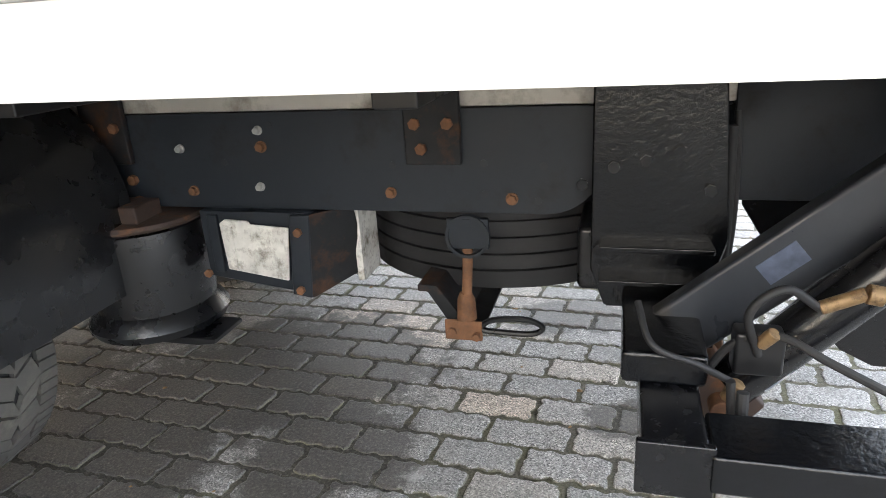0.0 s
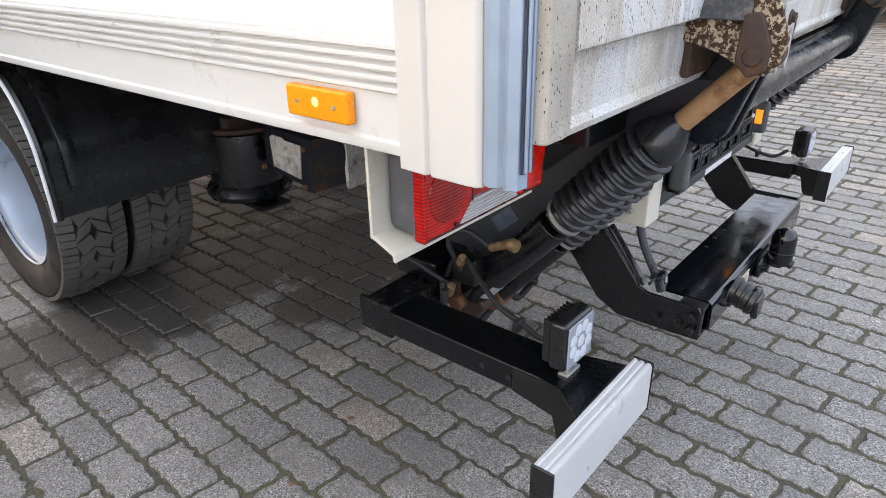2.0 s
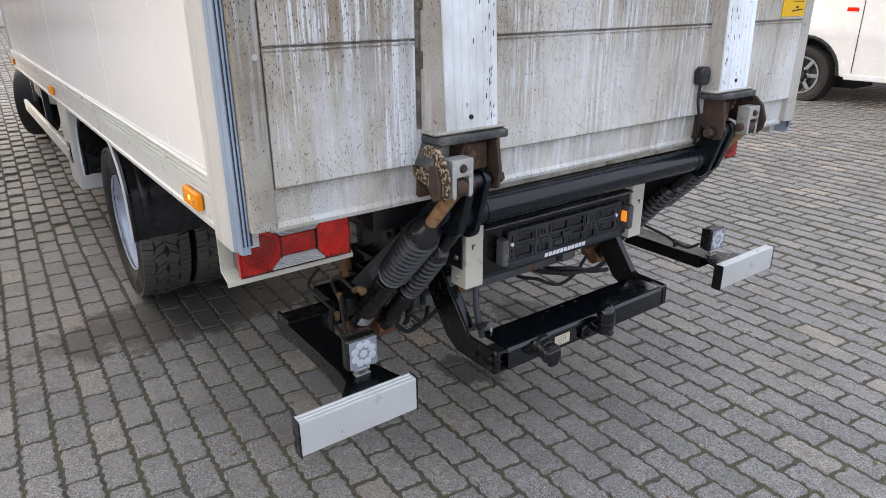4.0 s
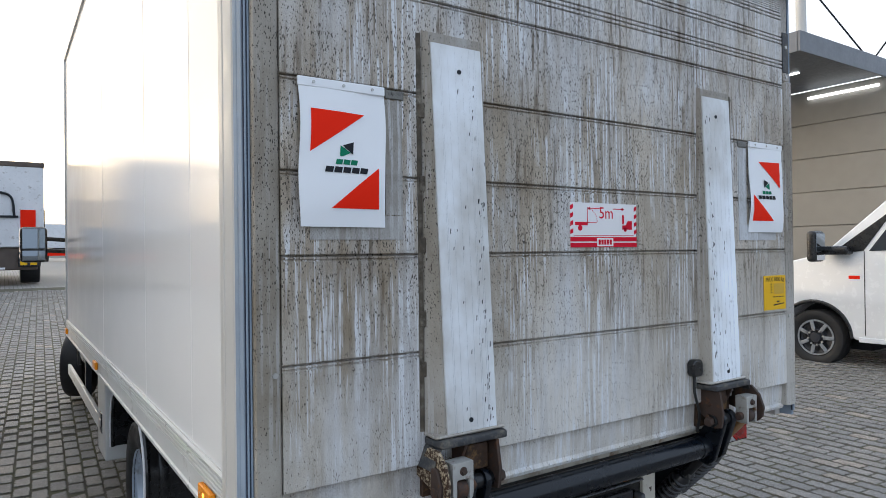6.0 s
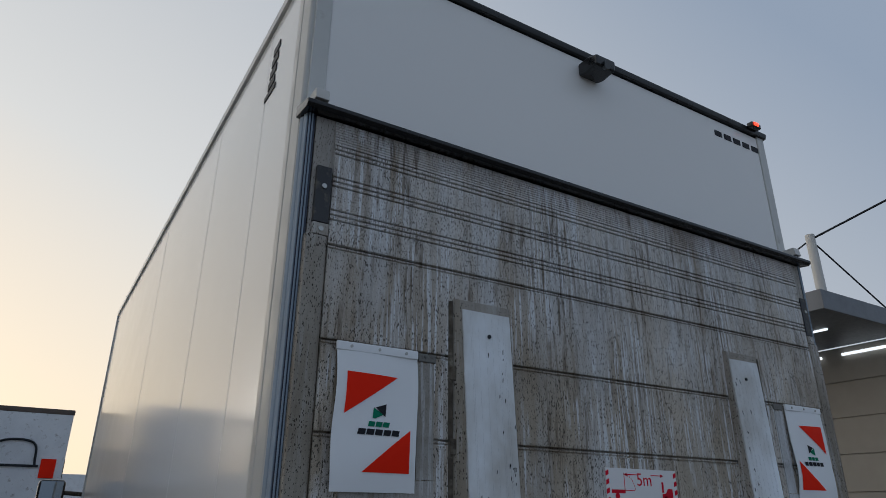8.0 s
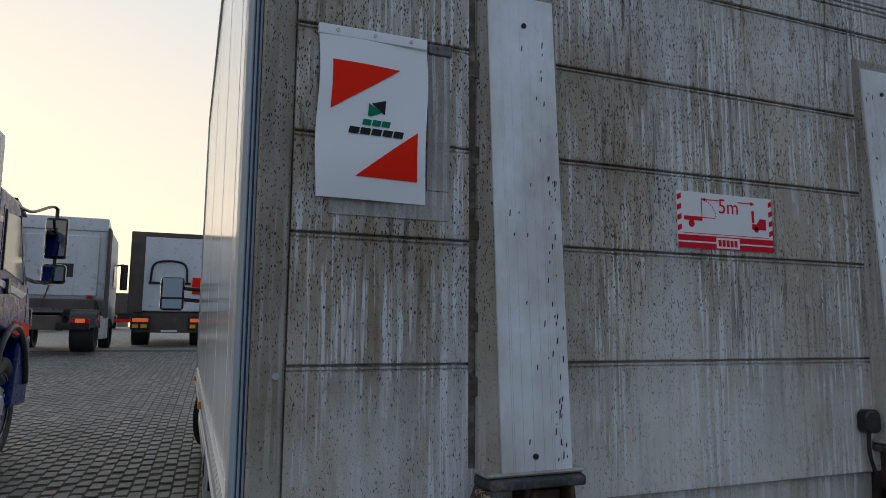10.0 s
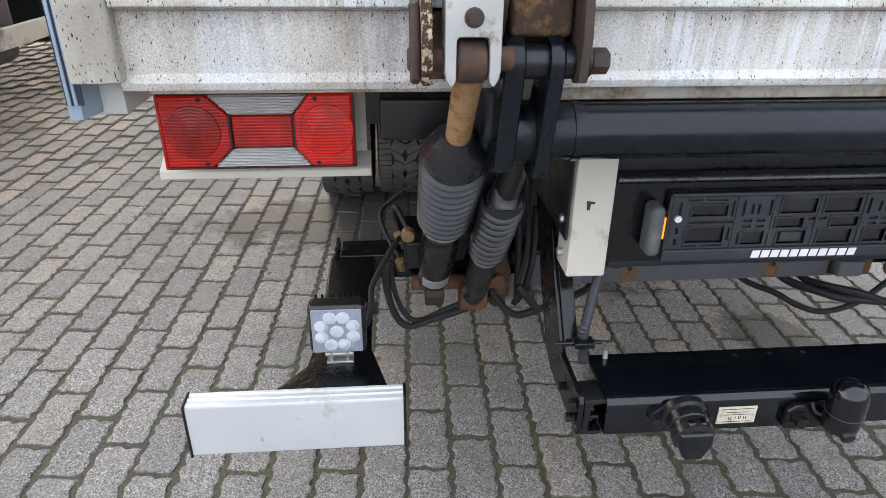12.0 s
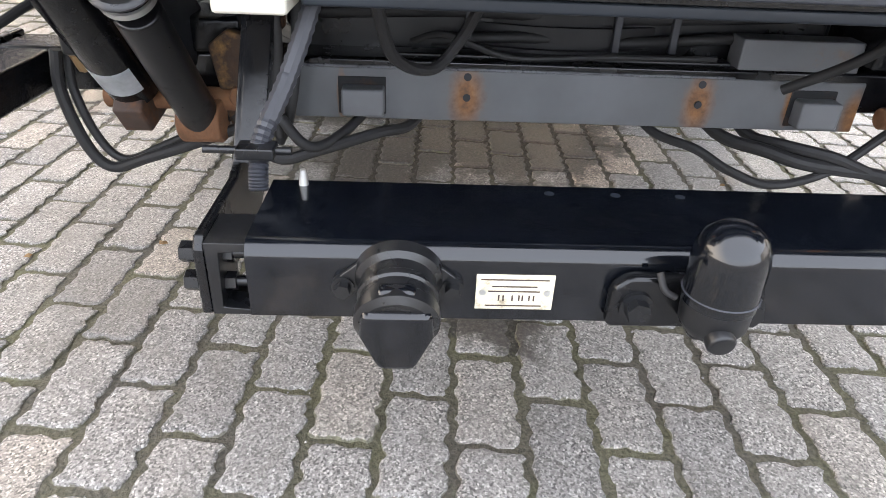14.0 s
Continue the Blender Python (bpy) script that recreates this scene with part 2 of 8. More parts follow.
PRINT_DARK = surface("dark_print", (0.012, 0.014, 0.02), 0.5, bump=0.0, spec=0.2)
PRINT_GREEN = surface("green_print", (0.008, 0.19, 0.10), 0.5, bump=0.0, spec=0.2)
LABEL = surface("cream_label", (0.66, 0.60, 0.45), 0.5, var=0.15, big=40, bump=0.05, dirt=(0.28, 0.20, 0.12), dirt_amount=0.3, dirt_scale=70)
AMBER = surface("amber_lens", (0.90, 0.30, 0.004), 0.3, var=0.06, big=60, fine=120, bump=0.08, spec=0.3)
AMBER_GLOW = glowing("amber_bulb", (1.0, 0.42, 0.05), 2.6)
AMBER_WINDOW = glowing("amber_window", (1.0, 0.34, 0.025), 0.34, (0.8, 0.25, 0.008))
RED_GLOW = glowing("red_bulb", (1.0, 0.06, 0.02), 4.0)
STRIP_GLOW = glowing("light_strip", (1.0, 0.97, 0.9), 2.5)
TAIL_GLOW = glowing("far_tail_lamp", (1.0, 0.15, 0.04), 0.6)


def ribbed(name, col, rough, freq, axis, amount=0.5, facets=0.0):
    """A moulded lens: ribs along one axis, the shade between them put into the colour, deep and uneven behind a clear
    outer skin where facets is above 0.
    """
    m, n, l, b = nodes_of(name)
    w = n.new("ShaderNodeTexWave")
    w.wave_type, w.bands_direction = "BANDS", axis
    w.inputs["Scale"].default_value = freq
    l.new(mapped(n, l, (1, 1, 1)), w.inputs["Vector"])
    # the wave that raises the ribs also paints their valleys darker
    c = ramp(n, l, w.outputs["Fac"], [(0.0, tuple(c * 0.8 for c in col)), (1.0, col)])
    height = w.outputs["Fac"]
    if facets:
        c = mix(n, l, facets, c, mix(n, l, 1.0, c, ramp(n, l, w.outputs["Fac"], [(0.0, 0.42), (0.7, 1.15)]), "MULTIPLY"))
        c = mix(n, l, facets, c, mix(n, l, 1.0, c, ramp(n, l, noisy(n, l, 26, 2, 0.5), [(0.35, 0.55), (0.65, 1.2)]), "MULTIPLY"))
        b.inputs["Coat Weight"].default_value, b.inputs["Coat Roughness"].default_value = 0.5, 0.05
    l.new(c, b.inputs["Base Color"])
    b.inputs["Roughness"].default_value = rough
    bumped(n, l, b, height, amount, 0.003)
    return m


RED_LENS = ribbed("red_lens", (0.40, 0.003, 0.002), 0.14, 60, "Z", 0.25, 0.7)
red = RED_LENS.node_tree.nodes["Principled BSDF"]
# faint glow brightens the red everywhere, also on the reflector and lens side
red.inputs["Emission Color"].default_value, red.inputs["Emission Strength"].default_value = (1.0, 0.045, 0.01, 1), 0.018
RED_LENS_LIT = ribbed("lit_red_lens", (0.46, 0.005, 0.002), 0.14, 60, "Z", 0.25, 0.7)
red.inputs["Specular IOR Level"].default_value = 0.22
RED_BOWL = ribbed("dull_red_bowl", (0.30, 0.008, 0.005), 0.20, 60, "Z", 0.2, 0.6)
RED_BOWL.node_tree.nodes["Principled BSDF"].inputs["Specular IOR Level"].default_value = 0.2
lit = RED_LENS_LIT.node_tree.nodes["Principled BSDF"]
lit.inputs["Emission Color"].default_value, lit.inputs["Emission Strength"].default_value = (1.0, 0.03, 0.006, 1), 0.05
lit.inputs["Specular IOR Level"].default_value = 0.22
CLEAR_LENS = ribbed("clear_lens", (0.62, 0.62, 0.62), 0.12, 64, "Z", 0.9)
LED_LENS = ribbed("led_lens", (0.66, 0.70, 0.77), 0.1, 160, "Z", 0.6)
LED_FACE = ribbed("led_face", (0.30, 0.33, 0.385), 0.08, 95, "Y", 0.5)


def platform_material(name, low, high, runs, specks, stains=()):
    """Dirty aluminium: pale rain runs and brown grime running down, fine mud specks; cleaner in the washed lower part."""
    m, n, l, b = nodes_of(name)

    def times(a, k):
        return mix(n, l, 1.0, a, k if not isinstance(k, (int, float)) else (k, k, k), "MULTIPLY")

    zz = n.new("ShaderNodeSeparateXYZ")
    l.new(n.new("ShaderNodeNewGeometry").outputs["Position"], zz.inputs[0])
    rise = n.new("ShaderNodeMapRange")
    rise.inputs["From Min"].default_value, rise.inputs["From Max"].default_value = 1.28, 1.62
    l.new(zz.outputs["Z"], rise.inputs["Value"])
    patch = noisy(n, l, 1.7, 6, 0.62, (1, 1, 0.6))
    c = mix(n, l, rise.outputs[0], low, high)
    c = times(c, ramp(n, l, patch, [(0.34, (0.52, 0.46, 0.38)), (0.50, (0.95, 0.93, 0.90)), (0.66, (1.25, 1.26, 1.28))]))
    # broad washed bands, cooler and paler
    wash = noisy(n, l, 5.5, 5, 0.62, (1, 1.4, 0.22))
    c = mix(n, l, times(ramp(n, l, wash, [(0.46, 0.0), (0.66, 0.75)]), runs), c, (0.60, 0.62, 0.65))
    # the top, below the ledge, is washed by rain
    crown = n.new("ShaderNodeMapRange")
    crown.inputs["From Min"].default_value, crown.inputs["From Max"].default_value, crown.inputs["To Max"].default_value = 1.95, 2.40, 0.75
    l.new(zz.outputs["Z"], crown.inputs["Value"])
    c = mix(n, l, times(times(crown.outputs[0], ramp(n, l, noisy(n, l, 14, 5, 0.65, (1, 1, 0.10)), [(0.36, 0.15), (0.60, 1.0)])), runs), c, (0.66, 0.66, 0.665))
    # brown film in large ragged patches
    rag = noisy(n, l, 9, 7, 0.72, (1, 1.2, 0.35))
    for y, z, ry, rz in stains:
        mp = n.new("ShaderNodeMapping")
        mp.vector_type = "TEXTURE"
        mp.inputs["Location"].default_value, mp.inputs["Scale"].default_value = (0, y, z), (50, ry, rz)
        l.new(n.new("ShaderNodeNewGeometry").outputs["Position"], mp.inputs["Vector"])
        d = n.new("ShaderNodeVectorMath")
        d.operation = "LENGTH"
        l.new(mp.outputs["Vector"], d.inputs[0])
        a = n.new("ShaderNodeMath")
        a.operation = "MULTIPLY_ADD"
        a.inputs[1].default_value = 0.8
        l.new(rag, a.inputs[0])
        l.new(d.outputs["Value"], a.inputs[2])
        c = mix(n, l, ramp(n, l, a.outputs[0], [(0.35, 0.46), (0.60, 0.38), (0.95, 0.0)]), c, (0.27, 0.22, 0.155))
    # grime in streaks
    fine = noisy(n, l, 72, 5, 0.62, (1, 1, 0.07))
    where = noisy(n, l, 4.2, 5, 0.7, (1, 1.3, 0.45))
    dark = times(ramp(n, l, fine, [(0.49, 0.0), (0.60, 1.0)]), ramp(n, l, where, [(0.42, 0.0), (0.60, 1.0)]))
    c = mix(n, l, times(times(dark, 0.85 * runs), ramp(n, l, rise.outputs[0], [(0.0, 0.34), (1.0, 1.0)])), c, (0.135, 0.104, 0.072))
    # grime that hangs below each joint between planks
    level = n.new("ShaderNodeMapRange")
    level.inputs["From Min"].default_value, level.inputs["From Max"].default_value = 0.90, 2.50
    l.new(zz.outputs["Z"], level.inputs["Value"])
    stops = []
    for joint in (1.072, 1.365, 1.617, 1.814, 2.034, 2.282):
        stops += [((joint - 0.10 - 0.90) / 1.6, 0.0), ((joint - 0.022 - 0.90) / 1.6, 0.5), ((joint - 0.90) / 1.6, 1.0), ((joint + 0.010 - 0.90) / 1.6, 0.0)]
    hang = times(ramp(n, l, level.outputs[0], stops), ramp(n, l, noisy(n, l, 26, 6, 0.7, (1, 1, 0.12)), [(0.34, 0.10), (0.56, 1.0)]))
    c = mix(n, l, times(hang, 0.40 * min(1.0, runs * 1.5)), c, (0.105, 0.078, 0.048))
    # washed runs, pale
    wet = noisy(n, l, 85, 4, 0.6, (1, 1.0, 0.03))
    band = noisy(n, l, 3.4, 4, 0.65, (1.7, 1.2, 0.7))
    pale = times(ramp(n, l, wet, [(0.515, 0.0), (0.570, 1.0)]), ramp(n, l, band, [(0.46, 0.0), (0.57, 1.0)]))
    c = mix(n, l, times(pale, 0.85 * runs), c, (0.70, 0.72, 0.745))
    grain = noisy(n, l, 420, 3, 0.7)
    c = mix(n, l, 0.5 * runs + 0.05, c, ramp(n, l, grain, [(0.35, 0.25), (0.65, 0.75)]), "OVERLAY")
    torn = n.new("ShaderNodeTexNoise")
    torn.inputs["Scale"].default_value, torn.inputs["Detail"].default_value = 260, 3
    l.new(mapped(n, l, (1, 1, 0.6)), torn.inputs["Vector"])
    for scale, most, crowd in ((120, 0.22, 4.0), (190, 0.38, 6.0), (290, 0.48, 9.0)):
        shift = n.new("ShaderNodeMix")
        shift.data_type, shift.blend_type = "RGBA", "LINEAR_LIGHT"
        shift.inputs[0].default_value = 0.0030 if scale < 100 else 0.0018
        l.new(mapped(n, l, (1, 1, 0.40)), shift.inputs[6])
        l.new(torn.outputs["Color"], shift.inputs[7])
        v = n.new("ShaderNodeTexVoronoi")
        v.inputs["Scale"].default_value, v.inputs["Randomness"].default_value = scale, 1.0
        l.new(shift.outputs[2], v.inputs["Vector"])
        pick = n.new("ShaderNodeSeparateColor")
        l.new(v.outputs["Color"], pick.inputs[0])
        size = ramp(n, l, noisy(n, l, crowd, 5, 0.7), [(0.34, 0.45 * most), (0.62, most)])
        size = times(size, ramp(n, l, pick.outputs[0], [(0.30, 0.0), (0.62, 0.60), (1.0, 1.0)]))
        size = times(size, ramp(n, l, rise.outputs[0], [(0.0, 0.66), (1.0, 1.0)]))
        near = n.new("ShaderNodeMath")
        near.operation = "LESS_THAN"
        l.new(v.outputs["Distance"], near.inputs[0])
        l.new(size, near.inputs[1])
        k = n.new("ShaderNodeMath")
        k.operation = "MULTIPLY"
        k.inputs[1].default_value = specks
        l.new(near.outputs[0], k.inputs[0])
        c = mix(n, l, k.outputs[0], c, (0.034, 0.028, 0.021))
    l.new(c, b.inputs["Base Color"])
    b.inputs["Metallic"].default_value = 0.06
    b.inputs["Specular IOR Level"].default_value = 0.22
    l.new(ramp(n, l, where, [(0.3, 0.45), (0.7, 0.65)]), b.inputs["Roughness"])
    bumped(n, l, b, noisy(n, l, 90, 4), 0.08)
    return m


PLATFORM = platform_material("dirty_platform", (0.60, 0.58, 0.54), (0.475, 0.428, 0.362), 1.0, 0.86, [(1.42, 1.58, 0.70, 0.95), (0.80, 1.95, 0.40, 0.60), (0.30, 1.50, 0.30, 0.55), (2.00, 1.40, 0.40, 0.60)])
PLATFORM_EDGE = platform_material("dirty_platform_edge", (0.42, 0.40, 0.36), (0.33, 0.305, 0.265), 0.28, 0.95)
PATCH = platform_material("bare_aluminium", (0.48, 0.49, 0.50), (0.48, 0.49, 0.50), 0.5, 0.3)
GRIME = surface("packed_grime", (0.085, 0.070, 0.052), 0.9, var=0.6, big=40, fine=180, bump=0.6, dirt=(0.26, 0.235, 0.19), dirt_amount=0.45, dirt_scale=30)
STRIP_LINE = surface("grey_strip_line", (0.26, 0.30, 0.34), 0.6, var=0.3, bump=0)
STRIP = platform_material("white_strip", (0.80, 0.845, 0.90), (0.80, 0.845, 0.90), 0.0, 0.04)


def glass_material(name, tint):
    m, n, l, b = nodes_of(name)
    b.inputs["Base Color"].default_value = (*tint, 1)
    b.inputs["Roughness"].default_value = 0.04
    b.inputs["Specular IOR Level"].default_value = 0.8
    return m


GLASS = glass_material("dark_window_glass", (0.02, 0.025, 0.03))
MIRROR, _n, _l, _b = nodes_of("mirror_glass")
_b.inputs["Base Color"].default_value, _b.inputs["Metallic"].default_value, _b.inputs["Roughness"].default_value = (0.22, 0.25, 0.28, 1), 1.0, 0.03
BLUE_CAB = surface("blue_cab_paint", (0.006, 0.020, 0.16), 0.28, var=0.12, bump=0.01, spec=0.2)
COLUMN_BLUE = surface("slate_blue_steel", (0.048, 0.060, 0.098), 0.5, var=0.2, bump=0.05)
VAN_WHITE = surface("white_van_paint", (0.78, 0.79, 0.80), 0.22, var=0.03, bump=0.0, coat=0.5)
TRUCK_WHITE = surface("pale_truck_paint", (0.72, 0.73, 0.75), 0.35, var=0.1, bump=0.03, dirt=(0.30, 0.26, 0.22), dirt_amount=0.2)
TRUCK_BROWN = surface("grimy_underbody", (0.11, 0.085, 0.07), 0.7, var=0.3, bump=0.2)
LOCKER_CREAM = surface("cream_locker_paint", (0.78, 0.75, 0.65), 0.4, var=0.06, bump=0.03, dirt=(0.35, 0.29, 0.20), dirt_amount=0.12, dirt_scale=5)
WALL_PANEL = surface("beige_wall_panel", (0.285, 0.268, 0.240), 0.55, var=0.06, bump=0.03)
CANOPY = surface("canopy_grey", (0.17, 0.18, 0.20), 0.5, var=0.1)


def blot(n, l, cx, cy, turn, rx, ry):
    """1 in the middle of an oval on the ground, falling to 0 at its uneven edge."""
    g = n.new("ShaderNodeNewGeometry")
    mp = n.new("ShaderNodeMapping")
    mp.vector_type = "TEXTURE"
    mp.inputs["Location"].default_value, mp.inputs["Rotation"].default_value, mp.inputs["Scale"].default_value = (cx, cy, 0), (0, 0, turn), (rx, ry, 50)
    l.new(g.outputs["Position"], mp.inputs["Vector"])
    d = n.new("ShaderNodeVectorMath")
    d.operation = "LENGTH"
    l.new(mp.outputs["Vector"], d.inputs[0])
    return d.outputs["Value"]


SPILLS = [(-1.85, 0.45, 0.12, 0.34, 0.85), (-1.55, 1.15, 0.5, 0.45, 0.40), (-1.30, 0.80, 0.0, 0.22, 0.25), (-0.78, 1.62, 0.3, 0.22, 0.14), (-2.6, 0.9, 0.2, 0.6, 0.5), (-0.55, 1.05, 0.4, 0.16, 0.10)]


def spilled(n, l):
    """Oil and trodden earth below the truck."""
    edge = noisy(n, l, 7.0, 9, 0.78)
    total = None
    for spot in SPILLS:
        d = blot(n, l, *spot)
        a = n.new("ShaderNodeMath")
        a.operation = "MULTIPLY_ADD"
        a.inputs[1].default_value, a.inputs[2].default_value = -2.2, 2.15
        l.new(edge, a.inputs[0])
        q = n.new("ShaderNodeMath")
        q.operation, q.use_clamp = "SUBTRACT", True
        l.new(a.outputs[0], q.inputs[0])
        l.new(d, q.inputs[1])
        if total is None:
            total = q.outputs[0]
        else:
            x = n.new("ShaderNodeMath")
            x.operation = "MAXIMUM"
            l.new(total, x.inputs[0])
            l.new(q.outputs[0], x.inputs[1])
            total = x.outputs[0]
    return ramp(n, l, total, [(0.0, 0.0), (0.22, 0.88)])


def brick_material(name, single):
    """Exposed-aggregate concrete paver with pale and dark chippings; each one has its own tone, sand and moss creep over its rim."""
    m, n, l, b = nodes_of(name)
    if single:
        rnd = n.new("ShaderNodeObjectInfo").outputs["Random"]
    else:
        rnd = n.new("ShaderNodeNewGeometry").outputs["Random Per Island"]
    c = ramp(n, l, rnd, [(0.0, (0.206, 0.198, 0.190)), (0.30, (0.244, 0.234, 0.222)), (0.78, (0.266, 0.252, 0.236)), (0.94, (0.296, 0.270, 0.241)), (1.0, (0.38, 0.318, 0.260))])
    chips = n.new("ShaderNodeTexVoronoi")
    chips.inputs["Scale"].default_value = 300
    l.new(mapped(n, l, (1, 1, 1)), chips.inputs["Vector"])
    bw = n.new("ShaderNodeSeparateColor")
    l.new(chips.outputs["Color"], bw.inputs[0])
    wear = noisy(n, l, 7, 4, 0.6)
    c = mix(n, l, ramp(n, l, wear, [(0.35, 0.55), (0.65, 1.0)]), c, mix(n, l, 1.0, c, ramp(n, l, bw.outputs[0], [(0.0, 0.20), (0.18, 0.48), (0.42, 0.92), (0.74, 1.15), (0.90, 1.6), (1.0, 2.2)]), "MULTIPLY"))
    g = noisy(n, l, 240, 3, 0.8)
    c = mix(n, l, 0.46, c, ramp(n, l, g, [(0.34, 0.06), (0.5, 0.5), (0.66, 0.95)]), "OVERLAY")
    c = mix(n, l, ramp(n, l, noisy(n, l, 16, 5), [(0.48, 0.0), (0.75, 0.45)]), c, (0.13, 0.125, 0.11))
    stain = ramp(n, l, noisy(n, l, 1.3, 7, 0.68), [(0.50, 0.0), (0.66, 0.6)])
    c = mix(n, l, stain, c, (0.115, 0.108, 0.095))
    pale = ramp(n, l, noisy(n, l, 6.0, 4, 0.6, (1.3, 1, 1)), [(0.66, 0.0), (0.74, 0.5)])
    c = mix(n, l, pale, c, (0.42, 0.41, 0.39))
    earth = spilled(n, l)
    dirt_c = ramp(n, l, noisy(n, l, 130, 5, 0.7), [(0.34, (0.022, 0.019, 0.016)), (0.52, (0.052, 0.046, 0.039)), (0.64, (0.105, 0.094, 0.079)), (0.74, (0.26, 0.245, 0.22))])
    c = mix(n, l, earth, c, dirt_c)
    rim = n.new("ShaderNodeAttribute")
    rim.attribute_name = "rim"
    crumb = n.new("ShaderNodeMath")
    crumb.operation = "MULTIPLY_ADD"
    crumb.inputs[1].default_value = 1.5
    l.new(noisy(n, l, 75, 5, 0.7), crumb.inputs[0])
    l.new(rim.outputs["Fac"], crumb.inputs[2])
    creep = n.new("ShaderNodeMapRange")
    creep.inputs["From Min"].default_value, creep.inputs["From Max"].default_value = 1.30, 1.42
    l.new(crumb.outputs[0], creep.inputs["Value"])
    sand = ramp(n, l, g, [(0.3, (0.062, 0.056, 0.044)), (0.7, (0.160, 0.146, 0.115))])
    moss = ramp(n, l, noisy(n, l, 3.2, 6, 0.7), [(0.42, 0.0), (0.60, 0.8)])
    sand = mix(n, l, moss, sand, ramp(n, l, g, [(0.3, (0.058, 0.057, 0.029)), (0.7, (0.158, 0.154, 0.086))]))
    c = mix(n, l, creep.outputs[0], c, sand)
    l.new(c, b.inputs["Base Color"])
    l.new(ramp(n, l, earth, [(0.0, 0.60), (0.8, 0.50)]), b.inputs["Roughness"])
    b.inputs["Specular IOR Level"].default_value = 0.50
    bumped(n, l, b, mix(n, l, 0.5, bw.outputs[0], g), 0.6, 0.003)
    return m


BRICK_ONE, BRICK_MANY = brick_material("concrete_paver", True), brick_material("concrete_pavers", False)


def ground_material():
    m, n, l, b = nodes_of("sandy_joints")
    g = noisy(n, l, 160, 5)
    c = ramp(n, l, g, [(0.3, (0.045, 0.040, 0.032)), (0.7, (0.130, 0.118, 0.092))])
    moss = ramp(n, l, noisy(n, l, 3.2, 6, 0.7), [(0.42, 0.0), (0.60, 0.8)])
    c = mix(n, l, moss, c, ramp(n, l, g, [(0.3, (0.058, 0.057, 0.029)), (0.7, (0.158, 0.154, 0.086))]))
    c = mix(n, l, spilled(n, l), c, ramp(n, l, noisy(n, l, 130, 5, 0.7), [(0.34, (0.022, 0.019, 0.016)), (0.52, (0.052, 0.046, 0.039)), (0.64, (0.105, 0.094, 0.079)), (0.74, (0.26, 0.245, 0.22))]))
    l.new(c, b.inputs["Base Color"])
    b.inputs["Roughness"].default_value = 0.95
    bumped(n, l, b, g, 0.8, 0.006)
    return m


def far_ground_material():
    m, n, l, b = nodes_of("far_paving")
    t = n.new("ShaderNodeTexBrick")
    t.inputs["Scale"].default_value = 1.0
    t.inputs["Brick Width"].default_value, t.inputs["Row Height"].default_value, t.inputs["Mortar Size"].default_value = 0.21, 0.1085, 0.008
    t.inputs["Color1"].default_value, t.inputs["Color2"].default_value, t.inputs["Mortar"].default_value = (0.23, 0.225, 0.215, 1), (0.33, 0.32, 0.30, 1), (0.11, 0.10, 0.085, 1)
    l.new(mapped(n, l, (1, 1, 1)), t.inputs["Vector"])
    c = mix(n, l, ramp(n, l, noisy(n, l, 0.4, 6), [(0.4, 0.0), (0.7, 0.6)]), t.outputs["Color"], (0.20, 0.19, 0.17))
    l.new(c, b.inputs["Base Color"])
    b.inputs["Roughness"].default_value = 0.8
    return m


JOINTS, FAR_GROUND = ground_material(), far_ground_material()


# ---- mesh helpers ----
def bm_of(verts, faces):
    bm = bmesh.new()
    vs = [bm.verts.new(v) for v in verts]
    for f in faces:
        bm.faces.new([vs[i] for i in f])
    return bm


def joined(*parts):
    out = bmesh.new()
    for bm in parts:
        me = bpy.data.meshes.new("tmp")
        bm.to_mesh(me)
        out.from_mesh(me)
        bpy.data.meshes.remove(me)
        bm.free()
    return out


def softened(bm, width, seg=2, angle=30):
    if width > 0:
        edges = [e for e in bm.edges if len(e.link_faces) == 2 and e.calc_face_angle(0) > radians(angle)]
        bmesh.ops.bevel(bm, geom=edges, offset=width, segments=seg, affect="EDGES", profile=0.5, clamp_overlap=True)
    return bm


def box(x0, x1, y0, y1, z0, z1, b=0.0, seg=2):
    bm = bmesh.new()
    bmesh.ops.create_cube(bm, size=1.0, matrix=Matrix.LocRotScale(((x0 + x1) / 2, (y0 + y1) / 2, (z0 + z1) / 2), None, (abs(x1 - x0), abs(y1 - y0), abs(z1 - z0))))
    return softened(bm, b, seg)


def prism(pts, axis, a0, a1, b=0.0, seg=1):
    """A polygon pushed from a0 to a1 along the axis; pts are the two other coordinates in x, y, z order."""
    put = {"x": lambda p, a: (a, p[0], p[1]), "y": lambda p, a: (p[0], a, p[1]), "z": lambda p, a: (p[0], p[1], a)}[axis]
    n = len(pts)
    faces = [tuple(range(n)), tuple(range(2 * n - 1, n - 1, -1))] + [(i, i + n, (i + 1) % n + n, (i + 1) % n) for i in range(n)]
    bm = bm_of([put(p, a0) for p in pts] + [put(p, a1) for p in pts], faces)
    bmesh.ops.recalc_face_normals(bm, faces=bm.faces)
    return softened(bm, b, seg)


